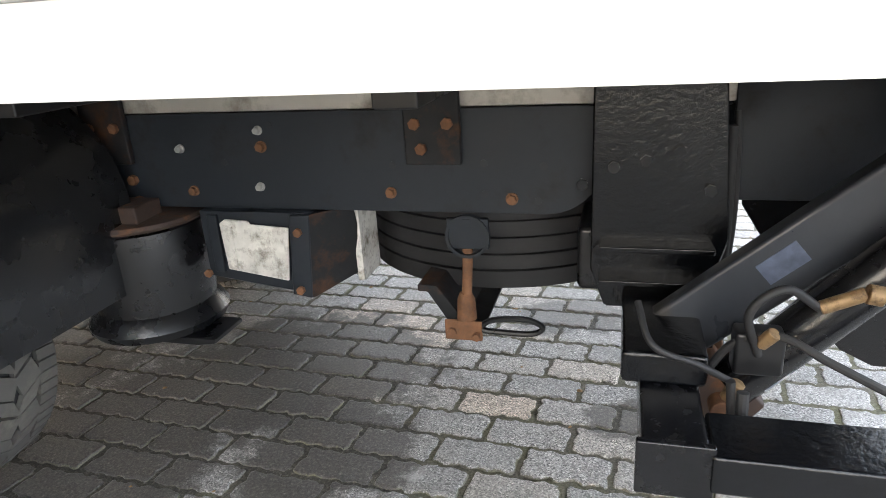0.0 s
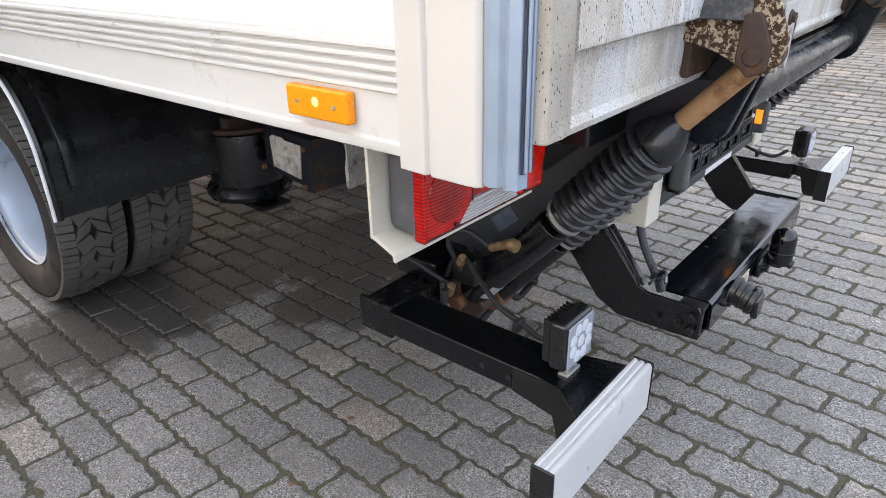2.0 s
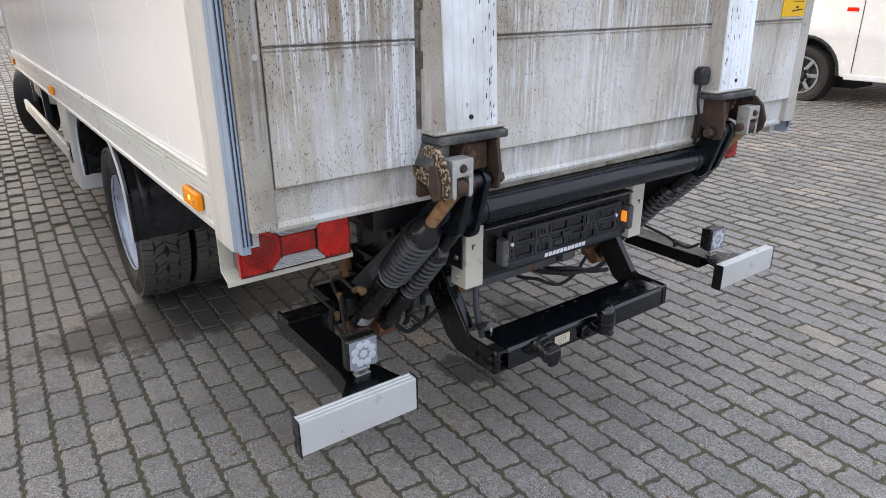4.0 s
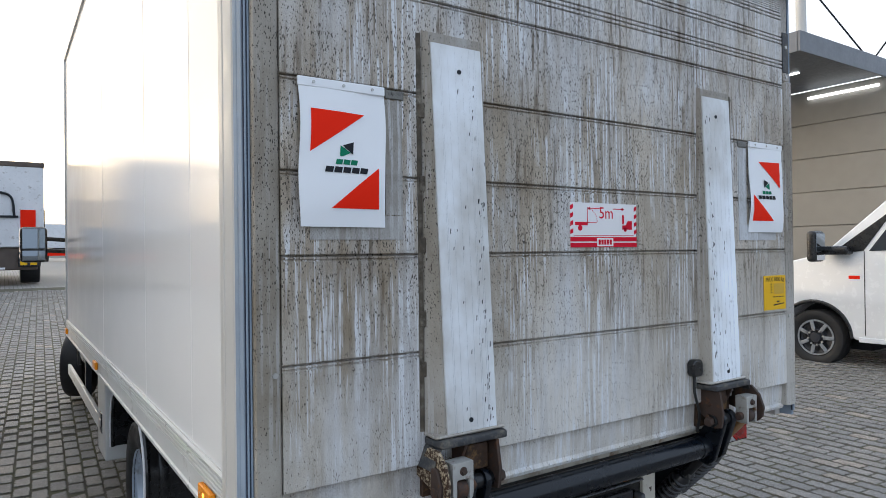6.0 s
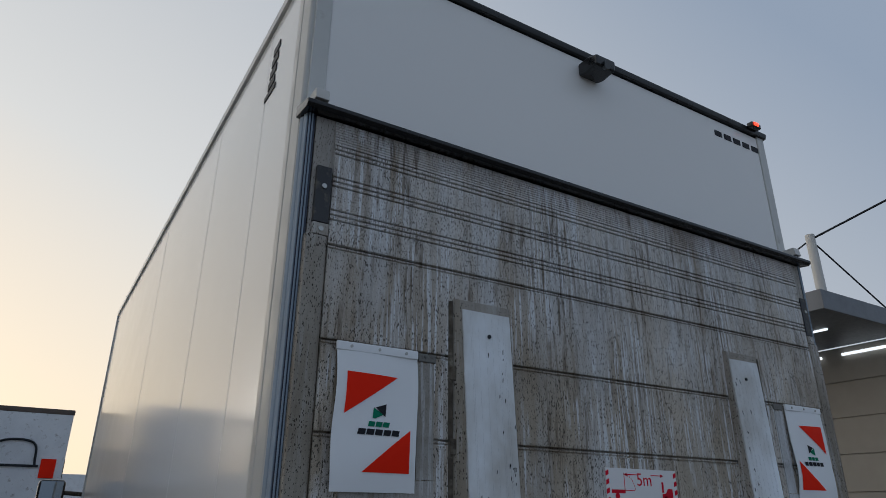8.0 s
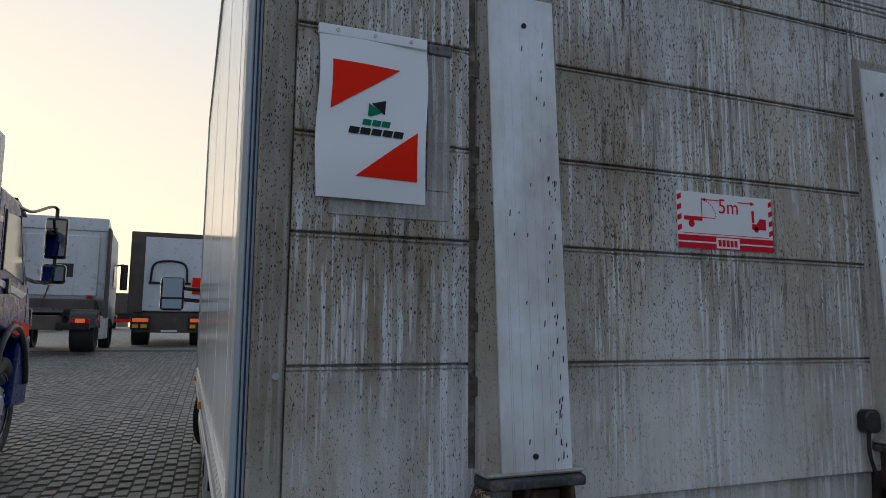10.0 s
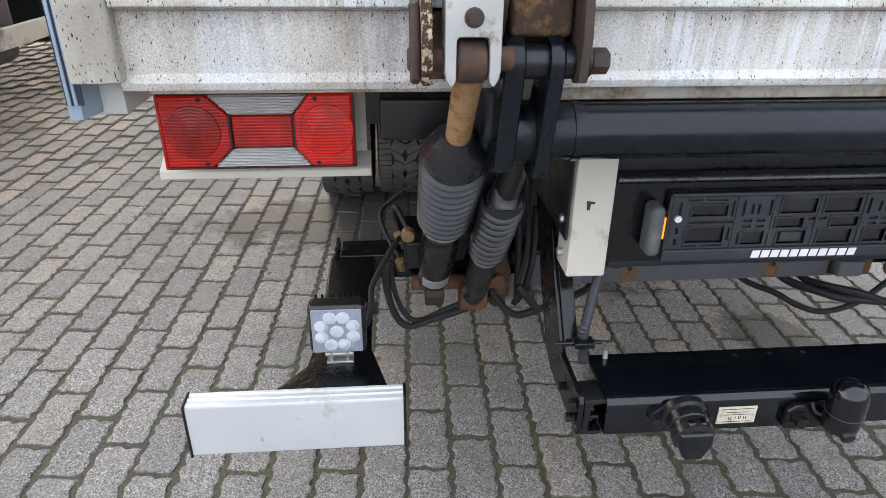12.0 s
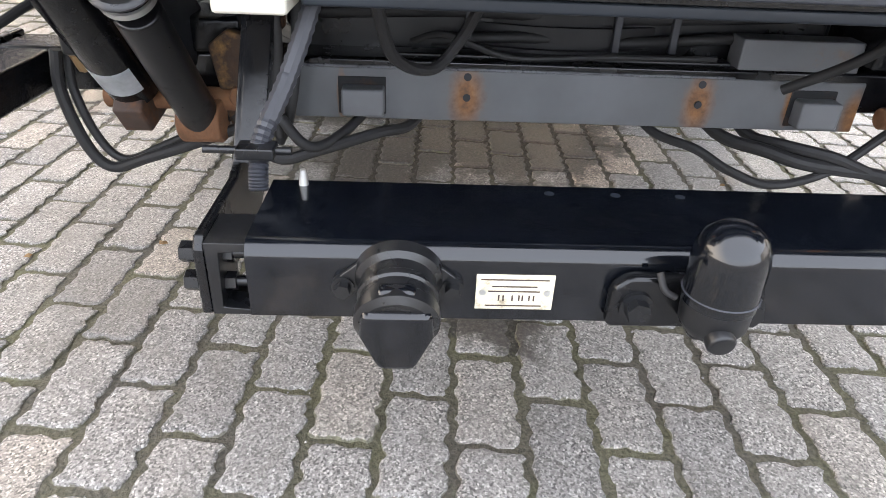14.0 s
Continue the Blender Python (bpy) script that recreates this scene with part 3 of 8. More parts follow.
def lathe(profile, p0, way, n=32, closed=False, mouth=False):
    """Profile of (radius, height along way) turned round the axis from p0; mouth leaves its ends open."""
    way = Vector(way).normalized()
    side = way.orthogonal().normalized()
    up = way.cross(side)
    verts, faces = [], []
    for r, h in profile:
        for i in range(n):
            a = 2 * math.pi * i / n
            verts.append(Vector(p0) + way * h + (side * math.cos(a) + up * math.sin(a)) * r)
    k = len(profile)
    for j in range(k if closed else k - 1):
        for i in range(n):
            faces.append((j * n + i, j * n + (i + 1) % n, ((j + 1) % k) * n + (i + 1) % n, ((j + 1) % k) * n + i))
    if not closed:
        if profile[0][0] > 1e-5 and not mouth:
            faces.append(tuple(range(n - 1, -1, -1)))
        if profile[-1][0] > 1e-5 and not mouth:
            faces.append(tuple((k - 1) * n + i for i in range(n)))
    bm = bm_of(verts, faces)
    bmesh.ops.remove_doubles(bm, verts=bm.verts, dist=1e-5)
    bmesh.ops.recalc_face_normals(bm, faces=bm.faces)
    return bm


def rod(p0, p1, r0, r1=None, n=20, b=0.0):
    d = Vector(p1) - Vector(p0)
    h = d.length
    r1 = r0 if r1 is None else r1
    prof = [(r0, 0), (r1, h)] if not b else [(r0 - b, 0), (r0, b), (r1, h - b), (r1 - b, h)]
    return lathe(prof, p0, d, n)


def smooth_line(pts, steps=8):
    p = [Vector(v) for v in pts]
    p = [2 * p[0] - p[1]] + p + [2 * p[-1] - p[-2]]
    out = []
    for i in range(1, len(p) - 2):
        a, b, c, d = p[i - 1:i + 3]
        for k in range(steps):
            t = k / steps
            out.append(0.5 * (2 * b + (c - a) * t + (2 * a - 5 * b + 4 * c - d) * t * t + (3 * b - a - 3 * c + d) * t ** 3))
    return out + [p[-2]]


def pipe(pts, r, n=10, steps=8, ribs=0.0):
    line = smooth_line(pts, steps) if steps > 1 else [Vector(v) for v in pts]
    verts, faces, side = [], [], None
    for i, p in enumerate(line):
        way = (line[min(i + 1, len(line) - 1)] - line[max(i - 1, 0)]).normalized()
        side = way.orthogonal().normalized() if side is None else (side - way * side.dot(way)).normalized()
        up = way.cross(side)
        rr = r + (ribs if i % 2 else 0)
        verts += [p + (side * math.cos(2 * math.pi * k / n) + up * math.sin(2 * math.pi * k / n)) * rr for k in range(n)]
    m = len(line)
    faces = [(j * n + k, j * n + (k + 1) % n, (j + 1) * n + (k + 1) % n, (j + 1) * n + k) for j in range(m - 1) for k in range(n)]
    faces += [tuple(range(n - 1, -1, -1)), tuple((m - 1) * n + k for k in range(n))]
    bm = bm_of(verts, faces)
    bmesh.ops.recalc_face_normals(bm, faces=bm.faces)
    return bm


def sheet(rows):
    """Quads between rows of points."""
    n = len(rows[0])
    return bm_of([p for r in rows for p in r], [(j * n + i, j * n + i + 1, (j + 1) * n + i + 1, (j + 1) * n + i) for j in range(len(rows) - 1) for i in range(n - 1)])


def turned(bm, m):
    bm.transform(m)
    return bm


def thing(name, label, category, loc=(0, 0, 0), group="", kind=""):
    ob = new(name)
    ob.location = loc
    ob.empty_display_size = 0.2
    return tagged(ob, label, category, group, kind)


def mesh_of(name, bm, material, sharp=32):
    me = bpy.data.meshes.new(name)
    bmesh.ops.recalc_face_normals(bm, faces=bm.faces)
    bm.to_mesh(me)
    bm.free()
    me.materials.append(material)
    me.polygons.foreach_set("use_smooth", [True] * len(me.polygons))
    me.set_sharp_from_angle(angle=radians(sharp))
    if len(me.polygons) < 260:
        # flat faces stay flat beside their rounded edges: normals weighted by area
        at_vert = [[] for _ in me.vertices]
        faces = [(p.normal.copy(), p.area) for p in me.polygons]
        for p in me.polygons:
            for v in p.vertices:
                at_vert[v].append(p.index)
        out = []
        for p in me.polygons:
            nf = faces[p.index][0]
            for v in p.vertices:
                acc = Vector((0, 0, 0))
                for q in at_vert[v]:
                    if faces[q][0].dot(nf) > 0.64:
                        acc += faces[q][0] * faces[q][1]
                out.append(tuple(acc.normalized() if acc.length > 1e-12 else nf))
        me.normals_split_custom_set(out)
    return me


def part(name, bm, material, parent, label="", sharp=32):
    ob = new(name, mesh_of(name, bm, material, sharp))
    ob.parent = parent
    return tagged(ob, label)


def solo(name, bm, material, label, category, kind="", group=""):
    return tagged(new(name, mesh_of(name, bm, material)), label, category, group, kind)


def lettering(name, text, size, m, material, parent, label):
    """Flat letters of the built-in font; m lays the text's plane."""
    cu = bpy.data.curves.new(name, "FONT")
    cu.body, cu.size, cu.align_x, cu.align_y, cu.extrude = text, size, "CENTER", "CENTER", 0.0004
    ob = new(name, cu)
    me = bpy.data.meshes.new_from_object(ob.evaluated_get(bpy.context.evaluated_depsgraph_get()))
    bpy.data.objects.remove(ob)
    bpy.data.curves.remove(cu)
    me.transform(m)
    me.materials.append(material)
    ob = new(name, me)
    ob.parent = parent
    return tagged(ob, label)


def ground_z(x, y):
    """The yard lies flat behind the truck and rises a little away from it."""
    d = math.hypot(x + 1.0, y - 0.8)
    return float(np.interp(d, [0, 2.5, 4, 5.5, 7.5, 12, 20, 50, 3000], [0, 0, 0.07, 0.17, 0.28, 0.46, 0.74, 1.25, 1.35]))

# ---- the box truck ----
W = 2.28                 # width of the box body
FRONT, BACK = -5.05, -0.065
FLOOR, ROOF = 0.945, 3.36
truck = thing("box_truck", "white box truck with a dirty closed tail lift, parked on pavers", "truck")


def flip(bm, right):
    """The same piece on the other side of the truck."""
    if right:
        bm.transform(Matrix.Translation((0, W, 0)) @ Matrix.Diagonal((1, -1, 1, 1)))
        bmesh.ops.reverse_faces(bm, faces=bm.faces)
    return bm


SIDES = (False, True)

# box body: side walls in panels, roof, front wall, floor, header over the tail lift
for right in SIDES:
    joints = [FRONT, -2.58, -1.29, -0.55, BACK - 0.125]
    for a, b_ in zip(joints, joints[1:]):
        part("side_panel", flip(box(a, b_, 0.012, 0.06, 1.075, ROOF - 0.035), right), WHITE_PANEL, truck, "glossy white side wall panel")
    for a in joints[1:-1]:
        part("panel_joint", flip(box(a - 0.004, a + 0.004, 0.0112, 0.013, 1.09, ROOF - 0.052, 0.0006), right), WHITE_PANEL, truck)
    rail = [(0.05, FLOOR), (0.002, FLOOR), (0.0, FLOOR + 0.006), (0.0, FLOOR + 0.014), (0.006, FLOOR + 0.017), (0.006, 1.020)]
    for k in range(5):
        z = 1.020 + k * 0.0126
        rail += [(0.009, z), (0.0, z + 0.0022), (0.0, z + 0.0078), (0.009, z + 0.0100)]
    rail += [(0.008, 1.085), (0.05, 1.085)]
    part("bottom_rail", flip(prism(rail, "x", FRONT, BACK - 0.122, 0.0008), right), WHITE_RAIL, truck, "ribbed white bottom rail")
    part("roof_rail", flip(prism([(0.0, ROOF - 0.05), (0.0, ROOF - 0.012), (0.014, ROOF + 0.002), (0.08, ROOF + 0.002), (0.08, ROOF - 0.05)], "x", FRONT, BACK - 0.02, 0.002), right), WHITE_RAIL, truck)
    post = [(BACK - 0.125, 0.06), (BACK - 0.125, 0.0), (BACK - 0.082, -0.003), (BACK - 0.078, 0.004), (BACK - 0.072, -0.003), (BACK - 0.006, -0.003), (BACK, 0.003), (BACK, 0.06)]
    part("corner_post", flip(prism(post, "z", FLOOR - 0.015, ROOF - 0.01, 0.0015), right), GREY_POST, truck, "light grey corner post")
    seal = [(BACK + 0.001, 0.002), (BACK + 0.012, -0.004), (BACK + 0.022, 0.0), (BACK + 0.026, 0.006), (BACK + 0.034, -0.001), (BACK + 0.046, 0.004), (BACK + 0.048, 0.022), (BACK + 0.001, 0.03)]
    part("seal_strip", flip(prism(seal, "z", 0.935, 2.66, 0.001), right), BLUE_SEAL, truck, "blue-grey rubber seal strip")
    # thin strip that makes only the seal's rear face darker
    part("navy_rear_strip", flip(box(BACK + 0.0475, BACK + 0.0505, 0.006, 0.027, 0.955, 2.66), right), NAVY_SEAL, truck)
    for y in (0.0085, 0.0165):
        part("seal_rib", flip(box(BACK + 0.0500, BACK + 0.0535, y, y + 0.0045, 0.955, 2.66, 0.001), right), BLUE_SEAL, truck)
    part("front_post", flip(box(FRONT - 0.02, FRONT - 0.002, 0.0, 0.07, FLOOR, ROOF - 0.01, 0.008), right), WHITE_RAIL, truck)
part("roof", box(FRONT, BACK, 0.08, W - 0.08, ROOF - 0.03, ROOF - 0.004), WHITE_PANEL, truck)
part("front_wall", box(FRONT - 0.018, FRONT + 0.02, 0.072, W - 0.072, FLOOR, ROOF - 0.035), WHITE_PANEL, truck)
part("box_floor", box(FRONT + 0.01, BACK - 0.02, 0.055, W - 0.055, FLOOR + 0.017, FLOOR + 0.04), ALU_BEAM, truck)
part("rear_header", box(BACK - 0.03, BACK + 0.002, 0.062, W - 0.062, 2.70, ROOF - 0.04, 0.004), WHITE_PANEL, truck, "white header panel above the tail lift")
part("rear_wall", box(BACK - 0.04, BACK - 0.01, 0.062, W - 0.062, FLOOR + 0.04, 2.69), WHITE_PANEL, truck)
for y0, y1 in ((0.012, 0.062), (W - 0.062, W - 0.012)):
    part("header_trim", box(BACK - 0.004, BACK + 0.007, y0, y1, 2.70, ROOF - 0.03, 0.003), WHITE_RAIL, truck)
part("rear_roof_edge", prism([(BACK - 0.06, ROOF - 0.035), (BACK + 0.016, ROOF - 0.035), (BACK + 0.022, ROOF - 0.01), (BACK - 0.02, ROOF + 0.016), (BACK - 0.06, ROOF + 0.012)], "y", 0.0, W, 0.003), BLACK, truck, "black rear roof edge")
gutter = part("rain_gutter", prism([(BACK - 0.005, 2.665), (0.020, 2.655), (0.030, 2.664), (0.030, 2.676), (0.018, 2.682), (BACK - 0.005, 2.702)], "y", -0.012, W + 0.012, 0.002), BLACK_GLOSS, truck, "black rubber rain gutter")
for y in (0.035, W - 0.035):
    part("gutter_bracket", prism([(BACK, 2.70), (0.01, 2.70), (0.004, 2.735), (BACK, 2.735)], "y", y - 0.02, y + 0.02, 0.002), GREY_POST, gutter)
cam_box = part("rear_camera", softened(prism([(BACK, 3.235), (BACK + 0.035, 3.225), (BACK + 0.10, 3.232), (BACK + 0.105, 3.275), (BACK + 0.06, 3.290), (BACK, 3.290)], "y", 1.085, 1.185), 0.008), PLASTIC, truck, "small black reversing camera")
part("lens", rod((BACK + 0.095, 1.135, 3.245), (BACK + 0.112, 1.135, 3.238), 0.018, n=20), GLASS, cam_box)
lamp_r = part("roof_marker_lamp", box(BACK + 0.02, BACK + 0.05, 2.13, 2.20, ROOF - 0.022, ROOF + 0.004, 0.006), PLASTIC, truck, "small lit red roof lamp")
part("bulb", box(BACK + 0.05, BACK + 0.056, 2.14, 2.175, ROOF - 0.018, ROOF, 0.003), RED_GLOW, lamp_r)
for k in range(5):
    y = 1.90 + k * 0.066
    part("maker_mark", box(BACK + 0.002, BACK + 0.0045, y, y + 0.048, 3.235, 3.262), PRINT_DARK, truck)
for k in range(4):
    part("side_mark", prism([(-0.52 + k * 0.008, 3.03 + k * 0.045), (-0.45 + k * 0.008, 3.035 + k * 0.045), (-0.45 + k * 0.008, 3.065 + k * 0.045), (-0.52 + k * 0.008, 3.06 + k * 0.045)], "y", 0.0088, 0.0118), PRINT_DARK, truck)
part("edge_mark", box(-0.55, -0.43, 0.0086, 0.0118, 3.00, 3.02), PRINT_DARK, truck)

# side marker lamps
for x, lit in ((-0.326, True), (-2.85, False), (-4.97, False)):
    m_ = part("side_marker_lamp", box(x - 0.06, x + 0.06, -0.0125, 0.004, 0.974, 1.016, 0.004), AMBER, truck, "amber side marker lamp")
    for dx in (-0.036, 0.036):
        part("screw", rod((x + dx, -0.0125, 0.995), (x + dx, -0.0140, 0.995), 0.0032, n=10), STEEL, m_)
    if lit:
        part("bulb", lathe([(0.0, 0.003), (0.004, 0.002), (0.0065, 0.0)], (x, -0.0125, 0.998), (0, -1, 0), 16), AMBER_GLOW, m_, "glowing amber bulb")

# ---- tail lift platform ----
SEAMS = [1.072, 1.365, 1.617, 1.814, 2.034, 2.282]
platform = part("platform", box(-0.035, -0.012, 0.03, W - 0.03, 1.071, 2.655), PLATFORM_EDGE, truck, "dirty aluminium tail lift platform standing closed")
for a, b_ in zip(SEAMS, SEAMS[1:]):
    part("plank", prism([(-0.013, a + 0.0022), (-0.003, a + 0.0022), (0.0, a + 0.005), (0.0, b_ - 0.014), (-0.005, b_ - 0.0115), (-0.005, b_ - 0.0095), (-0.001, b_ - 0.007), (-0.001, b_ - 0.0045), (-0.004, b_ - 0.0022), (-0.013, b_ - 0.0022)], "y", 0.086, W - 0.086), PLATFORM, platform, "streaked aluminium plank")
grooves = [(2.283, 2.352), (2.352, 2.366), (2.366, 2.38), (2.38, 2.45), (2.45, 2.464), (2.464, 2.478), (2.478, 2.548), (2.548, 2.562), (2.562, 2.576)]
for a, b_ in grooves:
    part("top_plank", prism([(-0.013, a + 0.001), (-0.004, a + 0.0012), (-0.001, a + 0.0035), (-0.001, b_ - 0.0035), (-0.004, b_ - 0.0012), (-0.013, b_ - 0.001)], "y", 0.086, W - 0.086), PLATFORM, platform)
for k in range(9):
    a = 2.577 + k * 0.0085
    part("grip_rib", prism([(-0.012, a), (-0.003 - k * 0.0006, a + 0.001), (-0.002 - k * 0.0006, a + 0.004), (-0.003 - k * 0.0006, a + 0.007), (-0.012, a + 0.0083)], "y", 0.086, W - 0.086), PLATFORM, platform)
lip = [(-0.034, 1.0695), (-0.022, 1.0695), (-0.024, 1.010), (-0.026, 0.992), (-0.020, 0.981), (-0.025, 0.970), (-0.044, 0.970), (-0.044, 1.0695)]
part("bottom_lip", prism(lip, "y", 0.075, W - 0.075, 0.001), PLATFORM, platform, "recessed lower lip with dirt and black smears")
for right in SIDES:
    edge = [(-0.035, 0.022), (-0.004, 0.022), (0.003, 0.026), (0.004, 0.060), (0.001, 0.078), (-0.004, 0.084), (-0.035, 0.084)]
    e_ = part("edge_profile", flip(prism(edge, "z", 0.985, 2.30, 0.002), right), PLATFORM_EDGE, platform, "mud-specked edge profile")
    part("screw", flip(rod((0.003, 0.067, 1.348), (0.0065, 0.067, 1.348), 0.0065, n=14), right), STEEL, e_)
    part("corner_plate", flip(box(-0.03, 0.002, 0.040, 0.084, 2.302, 2.335, 0.002), right), PLATFORM_EDGE, platform)
    part("corner_cap", flip(box(-0.03, 0.001, 0.040, 0.082, 2.337, 2.50, 0.002), right), HINGE_PAD, platform, "dark grimy corner cap")
    for z in (2.318, 2.44):
        part("bolt", flip(rod((0.001, 0.062, z), (0.005, 0.062, z), 0.007, n=12), right), STEEL, platform)
    # tapering beam with a white cover strip
    y0, y1 = 0.462, 0.664
    lo, hi = 0.052, 0.012
    beam = bm_of([(0, y0, 1.15), (lo, y0 + 0.030, 1.15), (lo, y1 - 0.006, 1.15), (0, y1 + 0.004, 1.15), (0, y0 + 0.004, 2.20), (hi, y0 + 0.018, 2.195), (hi, y1 - 0.012, 2.195), (0, y1 - 0.006, 2.20)],
                 [(0, 1, 2, 3), (7, 6, 5, 4), (0, 4, 5, 1), (1, 5, 6, 2), (2, 6, 7, 3), (0, 3, 7, 4)])
    part("lift_beam", flip(softened(beam, 0.004), right), PLATFORM_EDGE, platform, "grimy tapered lift beam")
    strip = bm_of([(lo - 0.002, y0 + 0.036, 1.152), (lo + 0.005, y0 + 0.036, 1.152), (lo + 0.005, y1 - 0.008, 1.152), (lo - 0.002, y1 - 0.008, 1.152),
                   (hi - 0.002, y0 + 0.024, 2.168), (hi + 0.005, y0 + 0.024, 2.168), (hi + 0.005, y1 - 0.018, 2.168), (hi - 0.002, y1 - 0.018, 2.168)],
                  [(0, 1, 2, 3), (7, 6, 5, 4), (0, 4, 5, 1), (1, 5, 6, 2), (2, 6, 7, 3), (0, 3, 7, 4)])
    s_ = part("cover_strip", flip(softened(strip, 0.0015), right), STRIP, platform, "white cover strip with scratches")
    # thin grey lines down the strip
    for f in (0.155, 0.185, 0.31, 0.46, 0.60, 0.72, 0.75, 0.84, 0.875):
        ya0, yb0 = y0 + 0.036 + f * (y1 - y0 - 0.044), y0 + 0.024 + f * (y1 - y0 - 0.042)
        g_ = bm_of([(lo + 0.0045, ya0, 1.155), (lo + 0.0052, ya0 + 0.0004, 1.155), (lo + 0.0045, ya0 + 0.0008, 1.155), (hi + 0.0045, yb0, 2.165), (hi + 0.0052, yb0 + 0.0004, 2.165), (hi + 0.0045, yb0 + 0.0008, 2.165)],
                   [(0, 1, 4, 3), (1, 2, 5, 4), (0, 2, 1), (3, 4, 5)])
        part("grey_line", flip(g_, right), STRIP_LINE, s_)
    for z, fr in ((1.185, 0.033), (2.10, 0.930)):
        x = lo + (hi - lo) * fr + 0.004
        part("rivet", flip(rod((x, y0 + 0.11, z), (x + 0.004, y0 + 0.11, z), 0.006, n=12), right), CHASSIS, s_)
    rng = random.Random(5 + right)
    for k in range(60):
        z = rng.uniform(1.17, 1.75) if k < 50 else rng.uniform(1.75, 2.1)
        fr = (z - 1.152) / 1.016
        x = lo + (hi - lo) * fr + 0.0047
        y = rng.uniform(y0 + 0.06, y1 - 0.02) if k % 3 == 0 else min(y1 - 0.02, max(y0 + 0.09, rng.gauss(y0 + 0.166, 0.012)))
        hgt = rng.uniform(0.003, 0.016)
        part("scratch", flip(prism([(y, z), (y + 0.0022, z + 0.001), (y + 0.003, z + hgt), (y + 0.0008, z + hgt * 0.9)], "x", x, x + 0.0008), right), PRINT_DARK, s_)
    part("grime_seam", flip(prism([(0.0, y0 - 0.012), (0.0035, y0 - 0.006), (0.004, y0), (0.0, y0 + 0.003)], "z", 1.16, 2.19), right), GRIME, platform, "dark grime packed along the beam")
    for z in (1.30, 1.43, 1.62, 1.78, 1.97):
        part("hinge_lug", flip(box(0.0, 0.007, y0 - 0.008, y0 + 0.010, z, z + 0.040, 0.003), right), GRIME, platform)

# bare patches, warning flags, stickers
for right in SIDES:
    part("bare_patch", flip(box(-0.002, 0.0028, 0.155, 0.405, 1.655, 1.715), right), PATCH, platform, "bare aluminium patch")
    part("bare_patch", flip(box(-0.002, 0.0028, 0.356, 0.405, 1.717, 2.005), right), PATCH, platform)
    part("torn_seal", flip(box(0.0, 0.006, 0.356, 0.41, 2.008, 2.030, 0.003), right), TORN, platform)
    flag = part("warning_flag", flip(box(0.006, 0.015, 0.124, 0.350, 2.010, 2.032, 0.002), right), FLAG, platform, "white warning flag with red triangles")
    rows = []
    for j in range(25):
        v = j / 24
        z = 2.010 - v * 0.325
        row = []
        for i in range(13):
            u = i / 12
            x = 0.012 + 0.006 * math.sin(v * 3.1) + 0.004 * math.sin(v * 9 + u * 2.0) * v + 0.003 * math.sin(u * 5)
            row.append((x, 0.126 + u * 0.224 + 0.003 * math.sin(v * 7), z))
        rows.append(row)
    front = [p for r in rows for p in r]
    count, wide = len(front), len(rows[0])
    faces = [(j * wide + i, (j + 1) * wide + i, (j + 1) * wide + i + 1, j * wide + i + 1) for j in range(24) for i in range(12)]
    rim = [j * wide for j in range(25)] + [24 * wide + i for i in range(1, 13)] + [j * wide + 12 for j in range(23, -1, -1)] + [i for i in range(11, 0, -1)]
    faces += [tuple(k + count for k in reversed(f)) for f in faces]
    faces += [(a, a + count, b_ + count, b_) for a, b_ in zip(rim, rim[1:] + rim[:1])]
    cloth = bm_of(front + [(p[0] - 0.002, p[1], p[2]) for p in front], faces)
    part("cloth", flip(cloth, right), FLAG, flag)

    def on_flag(u, v):
        x = 0.012 + 0.006 * math.sin(v * 3.1) + 0.004 * math.sin(v * 9 + u * 2.0) * v + 0.003 * math.sin(u * 5)
        return (x + 0.0016, 0.126 + u * 0.224 + 0.003 * math.sin(v * 7), 2.010 - v * 0.325)

    def printed(name, corners, material, parent_, cuts=6):
        """A flat print that follows the cloth, between four corners in u, v."""
        rows_ = []
        for j in range(cuts + 1):
            s = j / cuts
            a = [corners[0][k] + (corners[3][k] - corners[0][k]) * s for k in (0, 1)]
            b2 = [corners[1][k] + (corners[2][k] - corners[1][k]) * s for k in (0, 1)]
            rows_.append([on_flag(a[0] + (b2[0] - a[0]) * i / cuts, a[1] + (b2[1] - a[1]) * i / cuts) for i in range(cuts + 1)])
        bm = sheet(rows_)
        bmesh.ops.remove_doubles(bm, verts=bm.verts, dist=1e-6)
        part(name, flip(bm, right), material, parent_)

    printed("red_triangle", [(0.11, 0.155), (0.73, 0.165), (0.11, 0.465), (0.11, 0.465)], RED_PRINT, flag)
    printed("red_triangle", [(0.92, 0.555), (0.92, 0.865), (0.34, 0.865), (0.34, 0.865)], RED_PRINT, flag)
    printed("mark_shape", [(0.445, 0.405), (0.57, 0.455), (0.48, 0.485), (0.445, 0.485)], PRINT_GREEN, flag)
    printed("mark_shape", [(0.47, 0.405), (0.60, 0.375), (0.60, 0.465), (0.59, 0.465)], PRINT_DARK, flag)
    for k in range(3):
        printed("mark_bar", [(0.408 + k * 0.088, 0.507), (0.484 + k * 0.088, 0.509), (0.472 + k * 0.088, 0.546), (0.396 + k * 0.088, 0.544)], PRINT_GREEN, flag, 2)
    for k in range(5):
        printed("mark_bar", [(0.292 + k * 0.102, 0.562), (0.380 + k * 0.102, 0.564), (0.366 + k * 0.102, 0.606), (0.278 + k * 0.102, 0.604)], PRINT_DARK, flag, 2)
